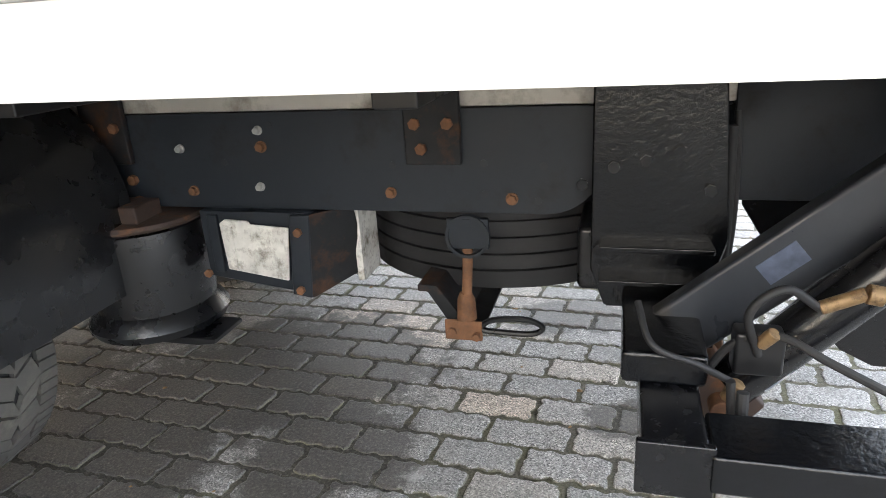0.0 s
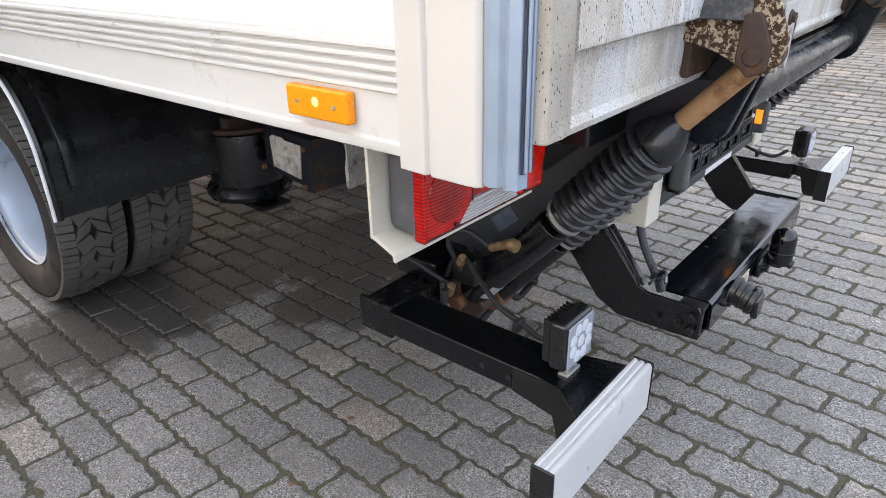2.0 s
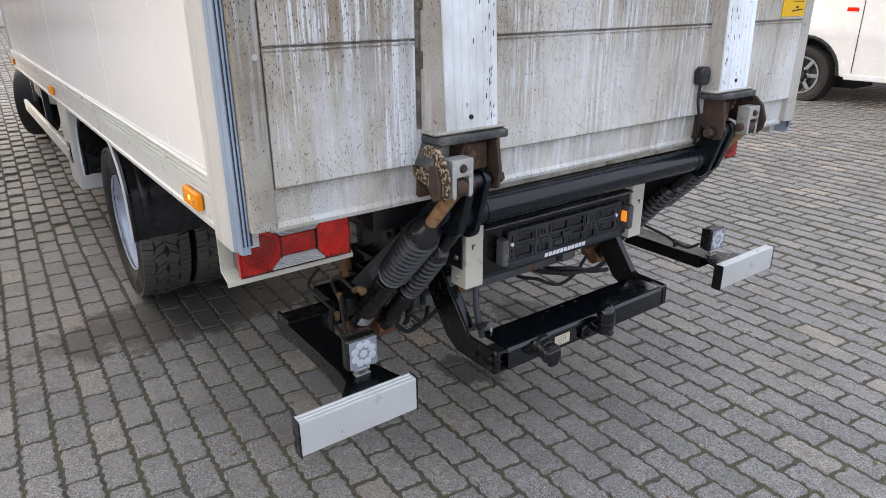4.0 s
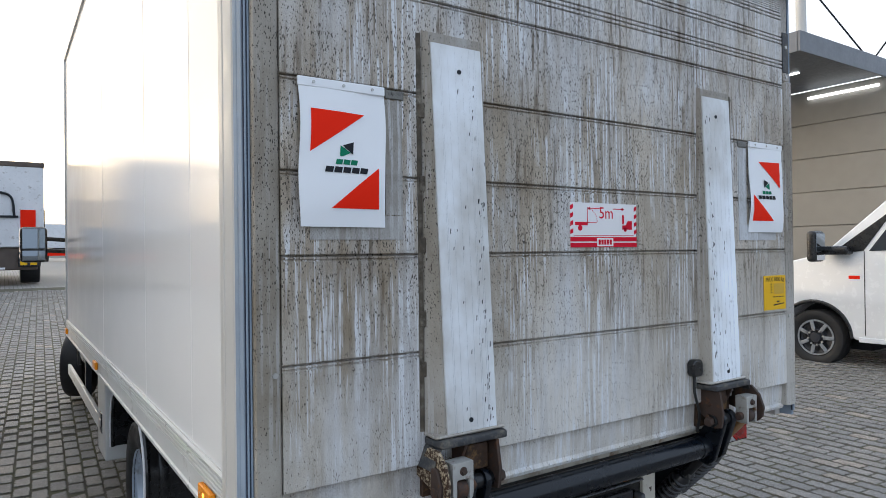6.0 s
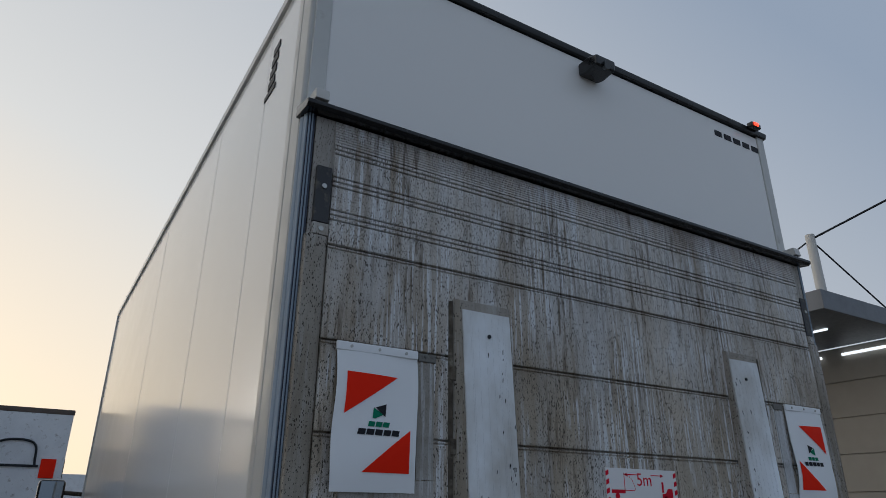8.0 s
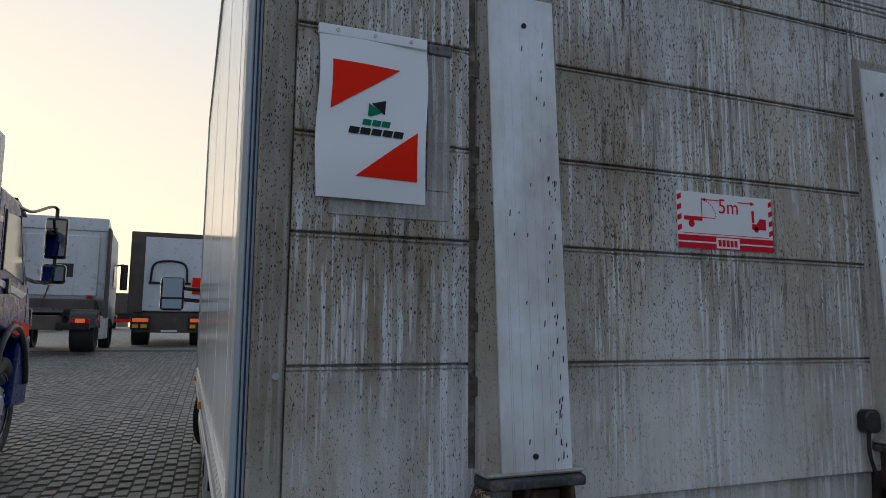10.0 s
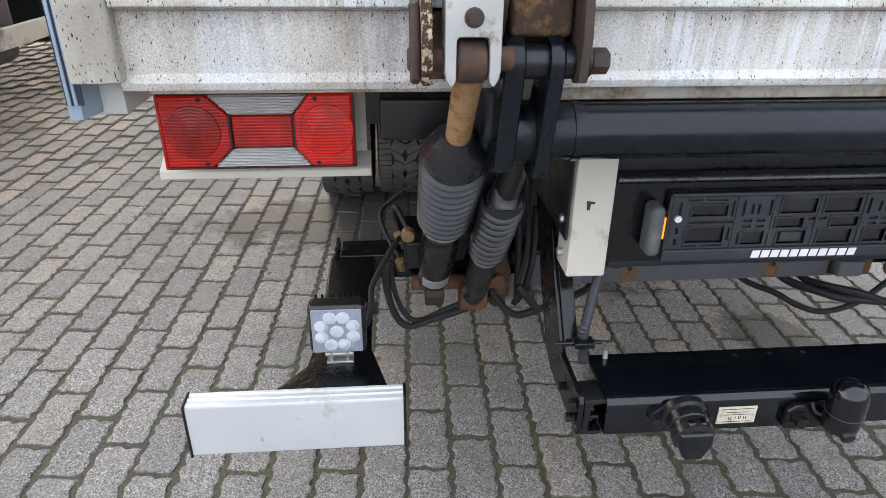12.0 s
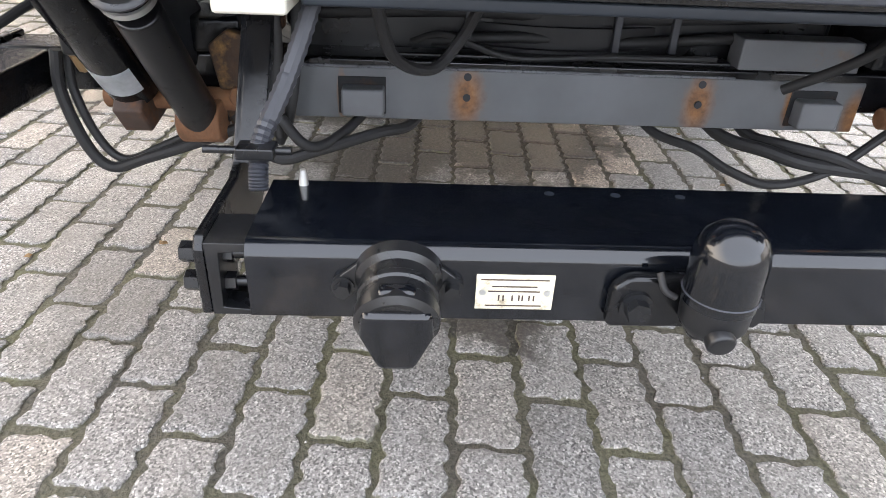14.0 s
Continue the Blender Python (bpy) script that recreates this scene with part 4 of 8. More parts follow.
    for u in (0.16, 0.50, 0.84):
        part("screw", flip(rod((0.016, 0.126 + u * 0.224, 2.021), (0.018, 0.126 + u * 0.224, 2.021), 0.0038, n=10), right), STEEL, flag)

sign = part("distance_sign", box(0.0, 0.0035, 0.990, 1.290, 1.632, 1.770, 0.001), SIGN_WHITE, platform, "red and white warning sticker reading 5m")
X0, X1 = 0.0036, 0.0042
def sign_part(name, y0, y1, z0, z1, m=SIGN_RED):
    part(name, box(X0, X1, y0, y1, z0, z1), m, sign)
sign_part("red_band", 0.990, 1.290, 1.650, 1.664)
sign_part("red_band", 0.990, 1.290, 1.632, 1.646)
sign_part("thin_line", 1.005, 1.275, 1.668, 1.6695)
for k in range(4):
    z = 1.672 + k * 0.025
    for y in (0.990, 1.278):
        part("hazard_dash", prism([(y, z), (y + 0.012, z + 0.005), (y + 0.012, z + 0.018), (y, z + 0.013)], "x", X0, X1), SIGN_RED, sign)
part("maker_bar", box(X1, X1 + 0.0005, 1.105, 1.178, 1.635, 1.661), SIGN_WHITE, sign)
for k in range(5):
    part("maker_bar", box(X1 + 0.0006, X1 + 0.0009, 1.111 + k * 0.0125, 1.1205 + k * 0.0125, 1.640, 1.656), SIGN_RED, sign)
sign_part("arrow", 1.070, 1.118, 1.752, 1.7545)
sign_part("arrow", 1.178, 1.226, 1.752, 1.7545)
part("arrow_head", prism([(1.064, 1.753), (1.076, 1.748), (1.076, 1.758)], "x", X0, X1), SIGN_RED, sign)
part("arrow_head", prism([(1.232, 1.753), (1.220, 1.748), (1.220, 1.758)], "x", X0, X1), SIGN_RED, sign)
sign_part("truck_picture", 1.010, 1.064, 1.700, 1.710)
sign_part("truck_picture", 1.063, 1.065, 1.700, 1.757)
sign_part("truck_picture", 1.064, 1.105, 1.7075, 1.7095)
part("truck_picture", rod((X0, 1.032, 1.692), (X1, 1.032, 1.692), 0.009, n=18), SIGN_RED, sign)
sign_part("car_picture", 1.222, 1.268, 1.688, 1.702)
part("car_picture", prism([(1.238, 1.702), (1.248, 1.716), (1.268, 1.716), (1.268, 1.702)], "x", X0, X1), SIGN_RED, sign)
part("car_picture", rod((X0, 1.236, 1.688), (X1, 1.236, 1.688), 0.007, n=16), SIGN_RED, sign)
sign_part("post_picture", 1.222, 1.230, 1.705, 1.735)
for k in range(9):
    a = radians(90 - k * 10.5)
    part("swing_dash", box(X0, X1, 1.064 + 0.043 * math.cos(a) - 0.001, 1.064 + 0.043 * math.cos(a) + 0.001, 1.709 + 0.043 * math.sin(a) - 0.0022, 1.709 + 0.043 * math.sin(a) + 0.0022), SIGN_RED, sign)
FACE_BACK = Matrix(((0, 0, 1, 0), (1, 0, 0, 0), (0, 1, 0, 0), (0, 0, 0, 1)))
lettering("distance_text", "5m", 0.052, Matrix.Translation((X0, 1.148, 1.738)) @ FACE_BACK, SIGN_RED, sign, "red lettering 5m")

load = part("load_sign", box(0.0, 0.003, 2.035, 2.190, 1.378, 1.514, 0.001), SIGN_YELLOW, platform, "yellow load sticker reading MAX 1000 kg")
lettering("load_text", "MAX 1000 kg", 0.0235, Matrix.Translation((0.0032, 2.112, 1.498)) @ FACE_BACK, PRINT_DARK, load, "black lettering MAX 1000 kg")
part("chart", box(0.003, 0.0035, 2.102, 2.178, 1.440, 1.482), surface("chart_ochre", (0.60, 0.36, 0.02), 0.5, bump=0), load)
for k in range(4):
    part("small_print", box(0.003, 0.0035, 2.080, 2.092, 1.445 + k * 0.011, 1.449 + k * 0.011), PRINT_DARK, load)
for k in range(4):
    part("small_print", box(0.003, 0.0035, 2.100 + k * 0.02, 2.112 + k * 0.02, 1.427, 1.431), PRINT_DARK, load)
part("lift_picture", prism([(2.10, 1.394), (2.175, 1.400), (2.175, 1.404), (2.10, 1.399)], "x", 0.003, 0.0035), PRINT_DARK, load)
part("lift_picture", box(0.003, 0.0035, 2.125, 2.142, 1.406, 1.413), PRINT_DARK, load)
knob = part("warning_lamp", softened(prism([(1.548, 1.186), (1.556, 1.176), (1.594, 1.176), (1.602, 1.186), (1.602, 1.222), (1.592, 1.236), (1.560, 1.236), (1.548, 1.224)], "x", 0.0, 0.030), 0.006), PLASTIC, platform, "small black warning lamp with a cable")
part("cable", pipe([(0.012, 1.575, 1.18), (0.014, 1.572, 1.12), (0.012, 1.60, 1.04), (-0.012, 1.62, 0.97)], 0.005), RUBBER, knob)

# ---- hinges, lift arms, cylinders ----
def curved_patch(p0, way, r, tall, spread):
    """A thin sticker on the rear upper side of a round bar."""
    way = Vector(way).normalized()
    out = Vector((1, 0, 0.5))
    out = (out - way * out.dot(way)).normalized()
    side = way.cross(out)
    rows = []
    for h in (0.0, tall):
        rows.append([Vector(p0) + way * h + (out * math.cos(radians(a)) + side * math.sin(radians(a))) * r for a in np.linspace(-spread, spread, 9)])
    bm = sheet(rows)
    bmesh.ops.solidify(bm, geom=bm.faces[:], thickness=0.0004)
    return bm


for right in SIDES:
    F = lambda bm: flip(bm, right)
    hinge = part("hinge_bracket", F(prism([(0.0, 0.462), (0.05, 0.462), (0.078, 0.470), (0.079, 0.674), (0.05, 0.682), (0.0, 0.682)], "z", 1.128, 1.147, 0.003)), HINGE_PAD, truck, "dark grimy hinge pad with rusted gussets below")
    part("dirt_ledge", F(box(0.0, 0.060, 0.462, 0.682, 1.148, 1.158, 0.006)), PLATFORM_EDGE, hinge)
    part("side_web", F(prism([(0.440, 1.075), (0.446, 1.075), (0.474, 1.128), (0.464, 1.128)], "x", 0.0, 0.070, 0.002)), HINGE_PAD, hinge)
    gus = [(-0.035, 1.045), (-0.030, 1.070), (0.005, 1.095), (0.03, 1.126), (0.075, 1.126), (0.105, 1.098), (0.122, 1.052), (0.115, 1.018), (0.098, 1.0), (0.075, 1.004), (0.03, 1.028)]
    part("gusset", F(prism(gus, "y", 0.452, 0.464, 0.002)), RUSTY_BROWN if right else RUSTY_WHITE, hinge, "rust-brown gusset" if right else "gusset with flaking rusty cream paint")
    part("gusset", F(prism([(-0.03, 1.05), (0.0, 1.126), (0.072, 1.126), (0.085, 1.05), (0.078, 0.998), (0.05, 0.992), (0.02, 1.02)], "y", 0.640, 0.652, 0.002)), RUSTY_BROWN, hinge, "rust-brown gusset")
    part("back_plate", F(box(-0.028, -0.012, 0.462, 0.66, 0.985, 1.126, 0.003)), OCHRE_RUST, hinge)
    part("web_plate", F(prism([(-0.012, 1.126), (0.062, 1.126), (0.02, 1.045), (-0.012, 1.045)], "y", 0.548, 0.560, 0.002)), RUSTY_BROWN, hinge)
    part("inner_block", F(box(-0.012, 0.045, 0.562, 0.638, 1.045, 1.118, 0.008)), OCHRE_RUST, hinge)
    part("link_plate", F(prism([(0.062, 1.085), (0.085, 1.088), (0.104, 1.045), (0.102, 1.008), (0.078, 0.998), (0.058, 1.02)], "y", 0.440, 0.452, 0.003)), RUSTY_BROWN, hinge, "brown link plate with a pin")
    part("pin", F(rod((0.082, 0.437, 1.028), (0.082, 0.56, 1.028), 0.014, b=0.003)), RUSTY_BROWN, hinge)
    # pale clevis straddling the rod eye
    leg = [(0.478, 1.098), (0.478, 1.018), (0.480, 1.008), (0.484, 1.002), (0.486, 1.000), (0.4895, 1.003), (0.4915, 1.010), (0.4915, 1.052), (0.494, 1.055)]
    part("clevis", F(prism(leg + [(1.020 - y, z) for y, z in reversed(leg)], "x", 0.062, 0.106, 0.0015, 1)), CLEVIS, hinge, "pale metal clevis")
    part("clevis_bolt", F(joined(rod((0.104, 0.510, 1.076), (0.109, 0.510, 1.076), 0.011, n=20, b=0.002), rod((0.108, 0.510, 1.076), (0.114, 0.510, 1.076), 0.0075, n=6))), RUSTY_BROWN, hinge)
    part("rod_eye", F(rod((0.084, 0.4925, 1.026), (0.084, 0.5275, 1.026), 0.025, n=24, b=0.004)), RUSTY_BROWN, hinge)
    for z in (1.03, 1.075):
        part("bolt", F(rod((0.03, 0.652, z), (0.03, 0.662, z), 0.009, n=6)), RUSTY_BROWN, hinge)
    part("pivot_shaft", F(rod((0.045, 0.552, 1.018), (0.045, 0.662, 1.018), 0.021, b=0.003)), BLACK, hinge, "black pivot shaft")
    part("shaft_nut", F(rod((0.045, 0.662, 1.018), (0.045, 0.684, 1.018), 0.016, n=6, b=0.002)), RUSTY_BROWN, hinge)

    # tilt cylinder
    top, foot = Vector((0.082, 0.510, 1.022)), Vector((-0.475, 0.506, 0.425))
    at = lambda s: top + (foot - top) * s
    cyl = part("tilt_cylinder", F(rod(at(0.60), at(0.97), 0.037, n=28, b=0.004)), BLACK_GLOSS, truck, "black tilt cylinder with a rubber bellows")
    part("piston_rod", F(rod(at(0.0), at(0.30), 0.018, n=20)), ROD, cyl, "tan greased piston rod")
    L = (foot - top).length
    prof = [(0.0, 0.0), (0.021, 0.0), (0.023, 0.005), (0.030, 0.014), (0.041, 0.032), (0.0485, 0.050), (0.0485, 0.058), (0.042, 0.062)]
    for k in range(10):
        h = 0.062 + k * 0.0225
        prof += [(0.0385, h + 0.0005), (0.0460 - k * 0.0004, h + 0.0085), (0.0460 - k * 0.0004, h + 0.0155), (0.0385, h + 0.0220)]
    h = 0.062 + 10 * 0.0225
    prof += [(0.040, h + 0.004), (0.040, h + 0.024), (0.0, h + 0.024)]
    boot = part("bellows", F(lathe(prof, at(0.195), foot - top, 36)), BELLOW, cyl, "ribbed rubber bellows", 24)
    # rib crests in the lighter rubber, their highlight painted
    for k in range(10):
        r_ = 0.0460 - k * 0.0004
        crest = [(r_ - 0.001, 0.0), (r_ + 0.0045, 0.0022), (r_ + 0.0068, 0.0050), (r_ + 0.0055, 0.0080), (r_ - 0.001, 0.0100)]
        part("rib", F(lathe(crest, at(0.195) + (foot - top).normalized() * (0.062 + k * 0.0225 + 0.0068), foot - top, 36, True)), BELLOW_RIB, boot)
    part("hose_clamp", F(lathe([(0.0405, 0.0), (0.0425, 0.0), (0.0425, 0.009), (0.0405, 0.009)], at(0.195) + (foot - top).normalized() * (h + 0.008), foot - top, 28, True)), STEEL, cyl)
    part("cylinder_label", F(curved_patch(at(0.865), foot - top, 0.0375, 0.052, 50)), surface("sticker_white", (0.62, 0.64, 0.66), 0.4, var=0.25, big=30), cyl, "white barcode sticker")
    part("foot_bracket", F(prism([(-0.56, 0.40), (-0.44, 0.38), (-0.41, 0.42), (-0.45, 0.46), (-0.56, 0.47)], "y", 0.486, 0.528, 0.004)), RUSTY_BROWN, cyl, "rust-brown foot bracket")
    part("foot_pin", F(rod((-0.475, 0.455, 0.422), (-0.475, 0.66, 0.422), 0.017, b=0.003)), RUST, cyl)
    # lift cylinder
    top2, foot2 = Vector((-0.02, 0.596, 0.885)), Vector((-0.455, 0.596, 0.395))
    at2 = lambda s: top2 + (foot2 - top2) * s
    cyl2 = part("lift_cylinder", F(rod(at2(0.62), at2(0.99), 0.028, n=24, b=0.004)), BLACK, truck, "thinner black lift cylinder")
    part("end_boss", F(rod(at2(0.0), at2(0.215), 0.021, n=20, b=0.004)), BLACK, cyl2)
    part("rod_clamp", F(box(-0.120, -0.083, 0.574, 0.612, 0.764, 0.808, 0.008)), HINGE_PAD, cyl2, "dusty grey rod clamp")
    prof = [(0.0, 0.0), (0.026, 0.0), (0.034, 0.014)]
    for k in range(9):
        h = 0.016 + k * 0.024
        prof += [(0.0275, h + 0.0005), (0.0315, h + 0.0090), (0.0315, h + 0.0160), (0.0275, h + 0.0235)]
    h = 0.016 + 9 * 0.024
    prof += [(0.029, h + 0.01), (0.0, h + 0.01)]
    boot = part("bellows", F(lathe(prof, at2(0.22), foot2 - top2, 32)), BELLOW, cyl2, "ribbed rubber bellows", 24)
    for k in range(9):
        part("rib", F(lathe([(0.0305, 0.0), (0.0352, 0.0022), (0.0372, 0.0050), (0.0358, 0.0080), (0.0305, 0.0100)], at2(0.22) + (foot2 - top2).normalized() * (0.016 + k * 0.024 + 0.0075), foot2 - top2, 32, True)), BELLOW_RIB, boot)
    part("hose_clamp", F(lathe([(0.0290, 0.0), (0.0325, 0.0), (0.0325, 0.008), (0.0290, 0.008)], at2(0.22) + (foot2 - top2).normalized() * (h + 0.001), foot2 - top2, 28, True)), STEEL, cyl2)
    part("foot_eye", F(rod((-0.455, 0.565, 0.395), (-0.455, 0.628, 0.395), 0.032, n=24, b=0.004)), RUST, cyl2)
    # arm from the main beam to the tube
    a0, a1 = Vector((-0.575, 0, 0.475)), Vector((-0.03, 0, 0.945))
    d = (a1 - a0).normalized()
    nrm = Vector((-d.z, 0, d.x))
    arm_pts = [a0 + nrm * 0.042, a0 + d * 0.30 + nrm * 0.042, a1 + nrm * 0.034, a1 + d * 0.04, a1 - nrm * 0.040, a0 + d * 0.30 - nrm * 0.055, a0 - nrm * 0.055, a0 - d * 0.05]
    arm = part("lift_arm", F(prism([(p.x, p.z) for p in arm_pts], "y", 0.542, 0.582, 0.008, 2)), SLATE, truck, "slate-black box-section lift arm")
    part("arm_label", F(prism([(p.x, p.z) for p in (a0 + d * 0.20 + nrm * 0.018, a0 + d * 0.265 + nrm * 0.018, a0 + d * 0.265 - nrm * 0.018, a0 + d * 0.20 - nrm * 0.018)], "y", 0.5405, 0.5425)), surface("blue_label", (0.065, 0.082, 0.125), 0.4, big=40, var=0.5), arm, "faded blue label")
    part("arm_pivot", F(rod((-0.575, 0.55, 0.475), (-0.575, 0.66, 0.475), 0.045, n=24, b=0.006)), BLACK_GLOSS, arm)
    for y0, y1, dz in ((0.552, 0.578, 0.0), (0.606, 0.626, -0.01)):
        disc = [(0.045 + 0.030 * math.cos(a), 1.018 + 0.030 * math.sin(a)) for a in np.linspace(radians(-20), radians(160), 9)]
        disc += [(-0.012 + 0.050 * math.cos(a), 0.908 + dz + 0.050 * math.sin(a)) for a in np.linspace(radians(160), radians(330), 11)]
        part("end_plate", F(prism(disc, "y", y0, y1, 0.003)), TUBE_BLACK, arm, "rounded black end plate")

tube = part("torsion_tube", rod((-0.012, 0.575, 0.913), (-0.012, W - 0.575, 0.913), 0.0390, n=36, b=0.004), TUBE_BLACK, truck, "black torsion tube across the tail lift")
for right in SIDES:
    part("tube_collar", flip(lathe([(0.0390, 0), (0.0410, 0.0), (0.0410, 0.012), (0.0390, 0.012)], (-0.012, 0.66, 0.913), (0, 1, 0), 32, True), right), TUBE_BLACK, tube)
part("sill_beam", joined(box(-0.14, -0.046, 0.60, W - 0.60, 0.948, 0.968, 0.002), box(-0.14, -0.046, 0.10, 0.598, 0.961, 0.968, 0.002), box(-0.14, -0.046, W - 0.598, W - 0.10, 0.961, 0.968, 0.002)), SILL, truck, "pale sill beam below the body")
part("rear_cross_beam", box(-0.22, -0.14, 0.40, W - 0.40, 0.864, 0.93, 0.006), BLACK, truck)
part("black_apron", box(-0.205, -0.185, 0.72, W - 0.72, 0.775, 0.905, 0.003), BLACK, truck)

# ---- tail lamps on cream brackets ----
for right in SIDES:
    F = lambda bm: flip(bm, right)
    brk = part("lamp_bracket", F(box(-0.281, -0.275, 0.026, 0.375, 0.800, 0.945, 0.001)), CREAM, truck, "cream sheet-metal lamp bracket")
    part("shelf", F(prism([(-0.281, 0.800), (-0.281, 0.806), (-0.273, 0.806), (-0.237, 0.790), (-0.233, 0.786), (-0.233, 0.774), (-0.237, 0.774), (-0.239, 0.784), (-0.276, 0.800)], "y", 0.026, 0.382, 0.0006)), CREAM, brk)
    lamp = part("tail_lamp", F(box(-0.273, -0.210, 0.056, 0.357, 0.8060, 0.9240, 0.012)), LAMP_GREY, truck, "tail lamp with red and clear lens fields")
    zone = [("red_lens", [(0.055, 0.8060), (0.128, 0.8060), (0.160, 0.8369), (0.160, 0.8913), (0.128, 0.9240), (0.055, 0.9240)], RED_LENS),
            ("red_lens", [(0.355, 0.8060), (0.288, 0.8060), (0.262, 0.8369), (0.262, 0.8913), (0.288, 0.9240), (0.355, 0.9240)], RED_LENS_LIT),
            ("clear_lens", [(0.130, 0.8060), (0.286, 0.8060), (0.260, 0.8360), (0.162, 0.8360)], CLEAR_LENS),
            ("clear_lens", [(0.130, 0.9240), (0.286, 0.9240), (0.260, 0.8922), (0.162, 0.8922)], CLEAR_LENS),
            ("red_reflector", [(0.162, 0.8378), (0.260, 0.8378), (0.260, 0.8904), (0.162, 0.8904)], RED_LENS)]
    for nm, pts, mt in zone:
        part(nm, F(prism(pts, "x", -0.2125, -0.201 if "reflector" in nm else -0.197, 0.004, 2)), mt, lamp, "clear ribbed lens" if nm == "clear_lens" else "")
    for y in (0.103, 0.314):
        rings = [(0.0, 0.004)]
        for k in range(7):
            r_ = 0.006 + k * 0.0055
            rings += [(r_, 0.0045 - 0.00045 * k), (r_ + 0.003, 0.0040 - 0.00045 * k)]
        rings.append((0.044, -0.0015))
        part("round_field", F(lathe(rings, (-0.1965, y, 0.8655), (1, 0, 0), 36)), RED_LENS_LIT if y > 0.2 else RED_BOWL, lamp, "", 8)
    part("lens_border", F(joined(box(-0.2125, -0.1985, 0.355, 0.359, 0.804, 0.927, 0.001), box(-0.2125, -0.199, 0.051, 0.359, 0.9245, 0.928, 0.001), box(-0.2125, -0.199, 0.051, 0.359, 0.8025, 0.806, 0.001))), surface("dark_red_rim", (0.05, 0.004, 0.004), 0.3, bump=0), lamp)
    part("lens_side", F(box(-0.2165, -0.1985, 0.0505, 0.055, 0.804, 0.927, 0.001)), RED_LENS, lamp, "red side of the lens")
    for y in (0.1605, 0.2615):
        part("lens_joint", F(box(-0.206, -0.1975, y - 0.0015, y + 0.0015, 0.836, 0.893)), DARK_GAP, lamp)
    for y, z in ((0.118, 0.8124), (0.298, 0.8124), (0.118, 0.9176), (0.298, 0.9176)):
        part("screw", F(rod((-0.197, y, z), (-0.194, y, z), 0.0034, n=10)), CHASSIS_RUSTY, lamp)

# ---- number-plate panel, white end boxes, tow bar ----
panel = part("plate_panel", prism([(-0.172, 0.626), (-0.166, 0.626), (-0.160, 0.778), (-0.150, 0.784), (-0.150, 0.790), (-0.176, 0.790)], "y", 0.792, W - 0.792, 0.001), BLACK_GLOSS, truck, "glossy black panel carrying an empty plate holder")
# the flange's dust and its reflection of the sky, both put into the colour
part("panel_edge", prism([(-0.1515, 0.785), (-0.146, 0.785), (-0.143, 0.788), (-0.144, 0.792), (-0.1515, 0.793)], "y", 0.792, W - 0.792, 0.001), PALE_EDGE, panel, "dusty rounded top edge with sky sheen painted in")
part("panel_top", box(-0.176, -0.152, 0.792, W - 0.792, 0.7905, 0.7925), BLACK, panel)
PY0, PY1, PZ0, PZ1 = 0.886, 1.434, 0.634, 0.762
holder = part("plate_holder", box(-0.166, -0.152, PY0, PY1, PZ0, PZ1, 0.006), PLASTIC, panel, "empty dark plastic number-plate holder")
X0, X1 = -0.153, -0.1465
part("holder_rim", joined(box(X0, X1, PY0, PY1, PZ1 - 0.007, PZ1, 0.002), box(X0, X1, PY0, PY0 + 0.007, PZ0 + 0.02, PZ1, 0.002), box(X0, X1, PY1 - 0.007, PY1, PZ0 + 0.02, PZ1, 0.002)), PLASTIC_GREY, holder)
part("lower_strip", box(X0, X1 + 0.003, PY0, PY1, PZ0, PZ0 + 0.023, 0.003), PLASTIC_GREY, holder)
for k in range(11):
    part("letter_bar", prism([(1.050 + k * 0.018, 0.6385), (1.0645 + k * 0.018, 0.6385), (1.0665 + k * 0.018, 0.6525), (1.052 + k * 0.018, 0.6525)], "x", X1 + 0.003, X1 + 0.0036), SIGN_WHITE, holder)


def lattice(y0, y1, z0, z1, xb, xf, holes):
    """A plate between xb and xf with rectangular holes (y0, y1, z0, z1) right through it."""
    ys = sorted({round(v, 5) for v in [y0, y1] + [q for h in holes for q in h[:2]]})
    zs = sorted({round(v, 5) for v in [z0, z1] + [q for h in holes for q in h[2:]]})
    solid = {}
    for i in range(len(ys) - 1):
        for j in range(len(zs) - 1):
            cy, cz = (ys[i] + ys[i + 1]) / 2, (zs[j] + zs[j + 1]) / 2
            solid[i, j] = not any(h[0] < cy < h[1] and h[2] < cz < h[3] for h in holes)
    verts, faces = [], []
    for (i, j), full in solid.items():
        if not full:
            continue
        a, b_, c, d = ys[i], ys[i + 1], zs[j], zs[j + 1]
        quads = [[(xf, a, c), (xf, b_, c), (xf, b_, d), (xf, a, d)]]
        for (di, dj), (p, q) in (((-1, 0), ((a, d), (a, c))), ((1, 0), ((b_, c), (b_, d))), ((0, -1), ((a, c), (b_, c))), ((0, 1), ((b_, d), (a, d)))):
            if not solid.get((i + di, j + dj), False):
                quads.append([(xb, *p), (xb, *q), (xf, *q), (xf, *p)])
        for quad in quads:
            faces.append(tuple(range(len(verts), len(verts) + 4)))
            verts += quad
    bm = bm_of(verts, faces)
    bmesh.ops.remove_doubles(bm, verts=bm.verts, dist=1e-6)
    bmesh.ops.recalc_face_normals(bm, faces=bm.faces)
    return bm


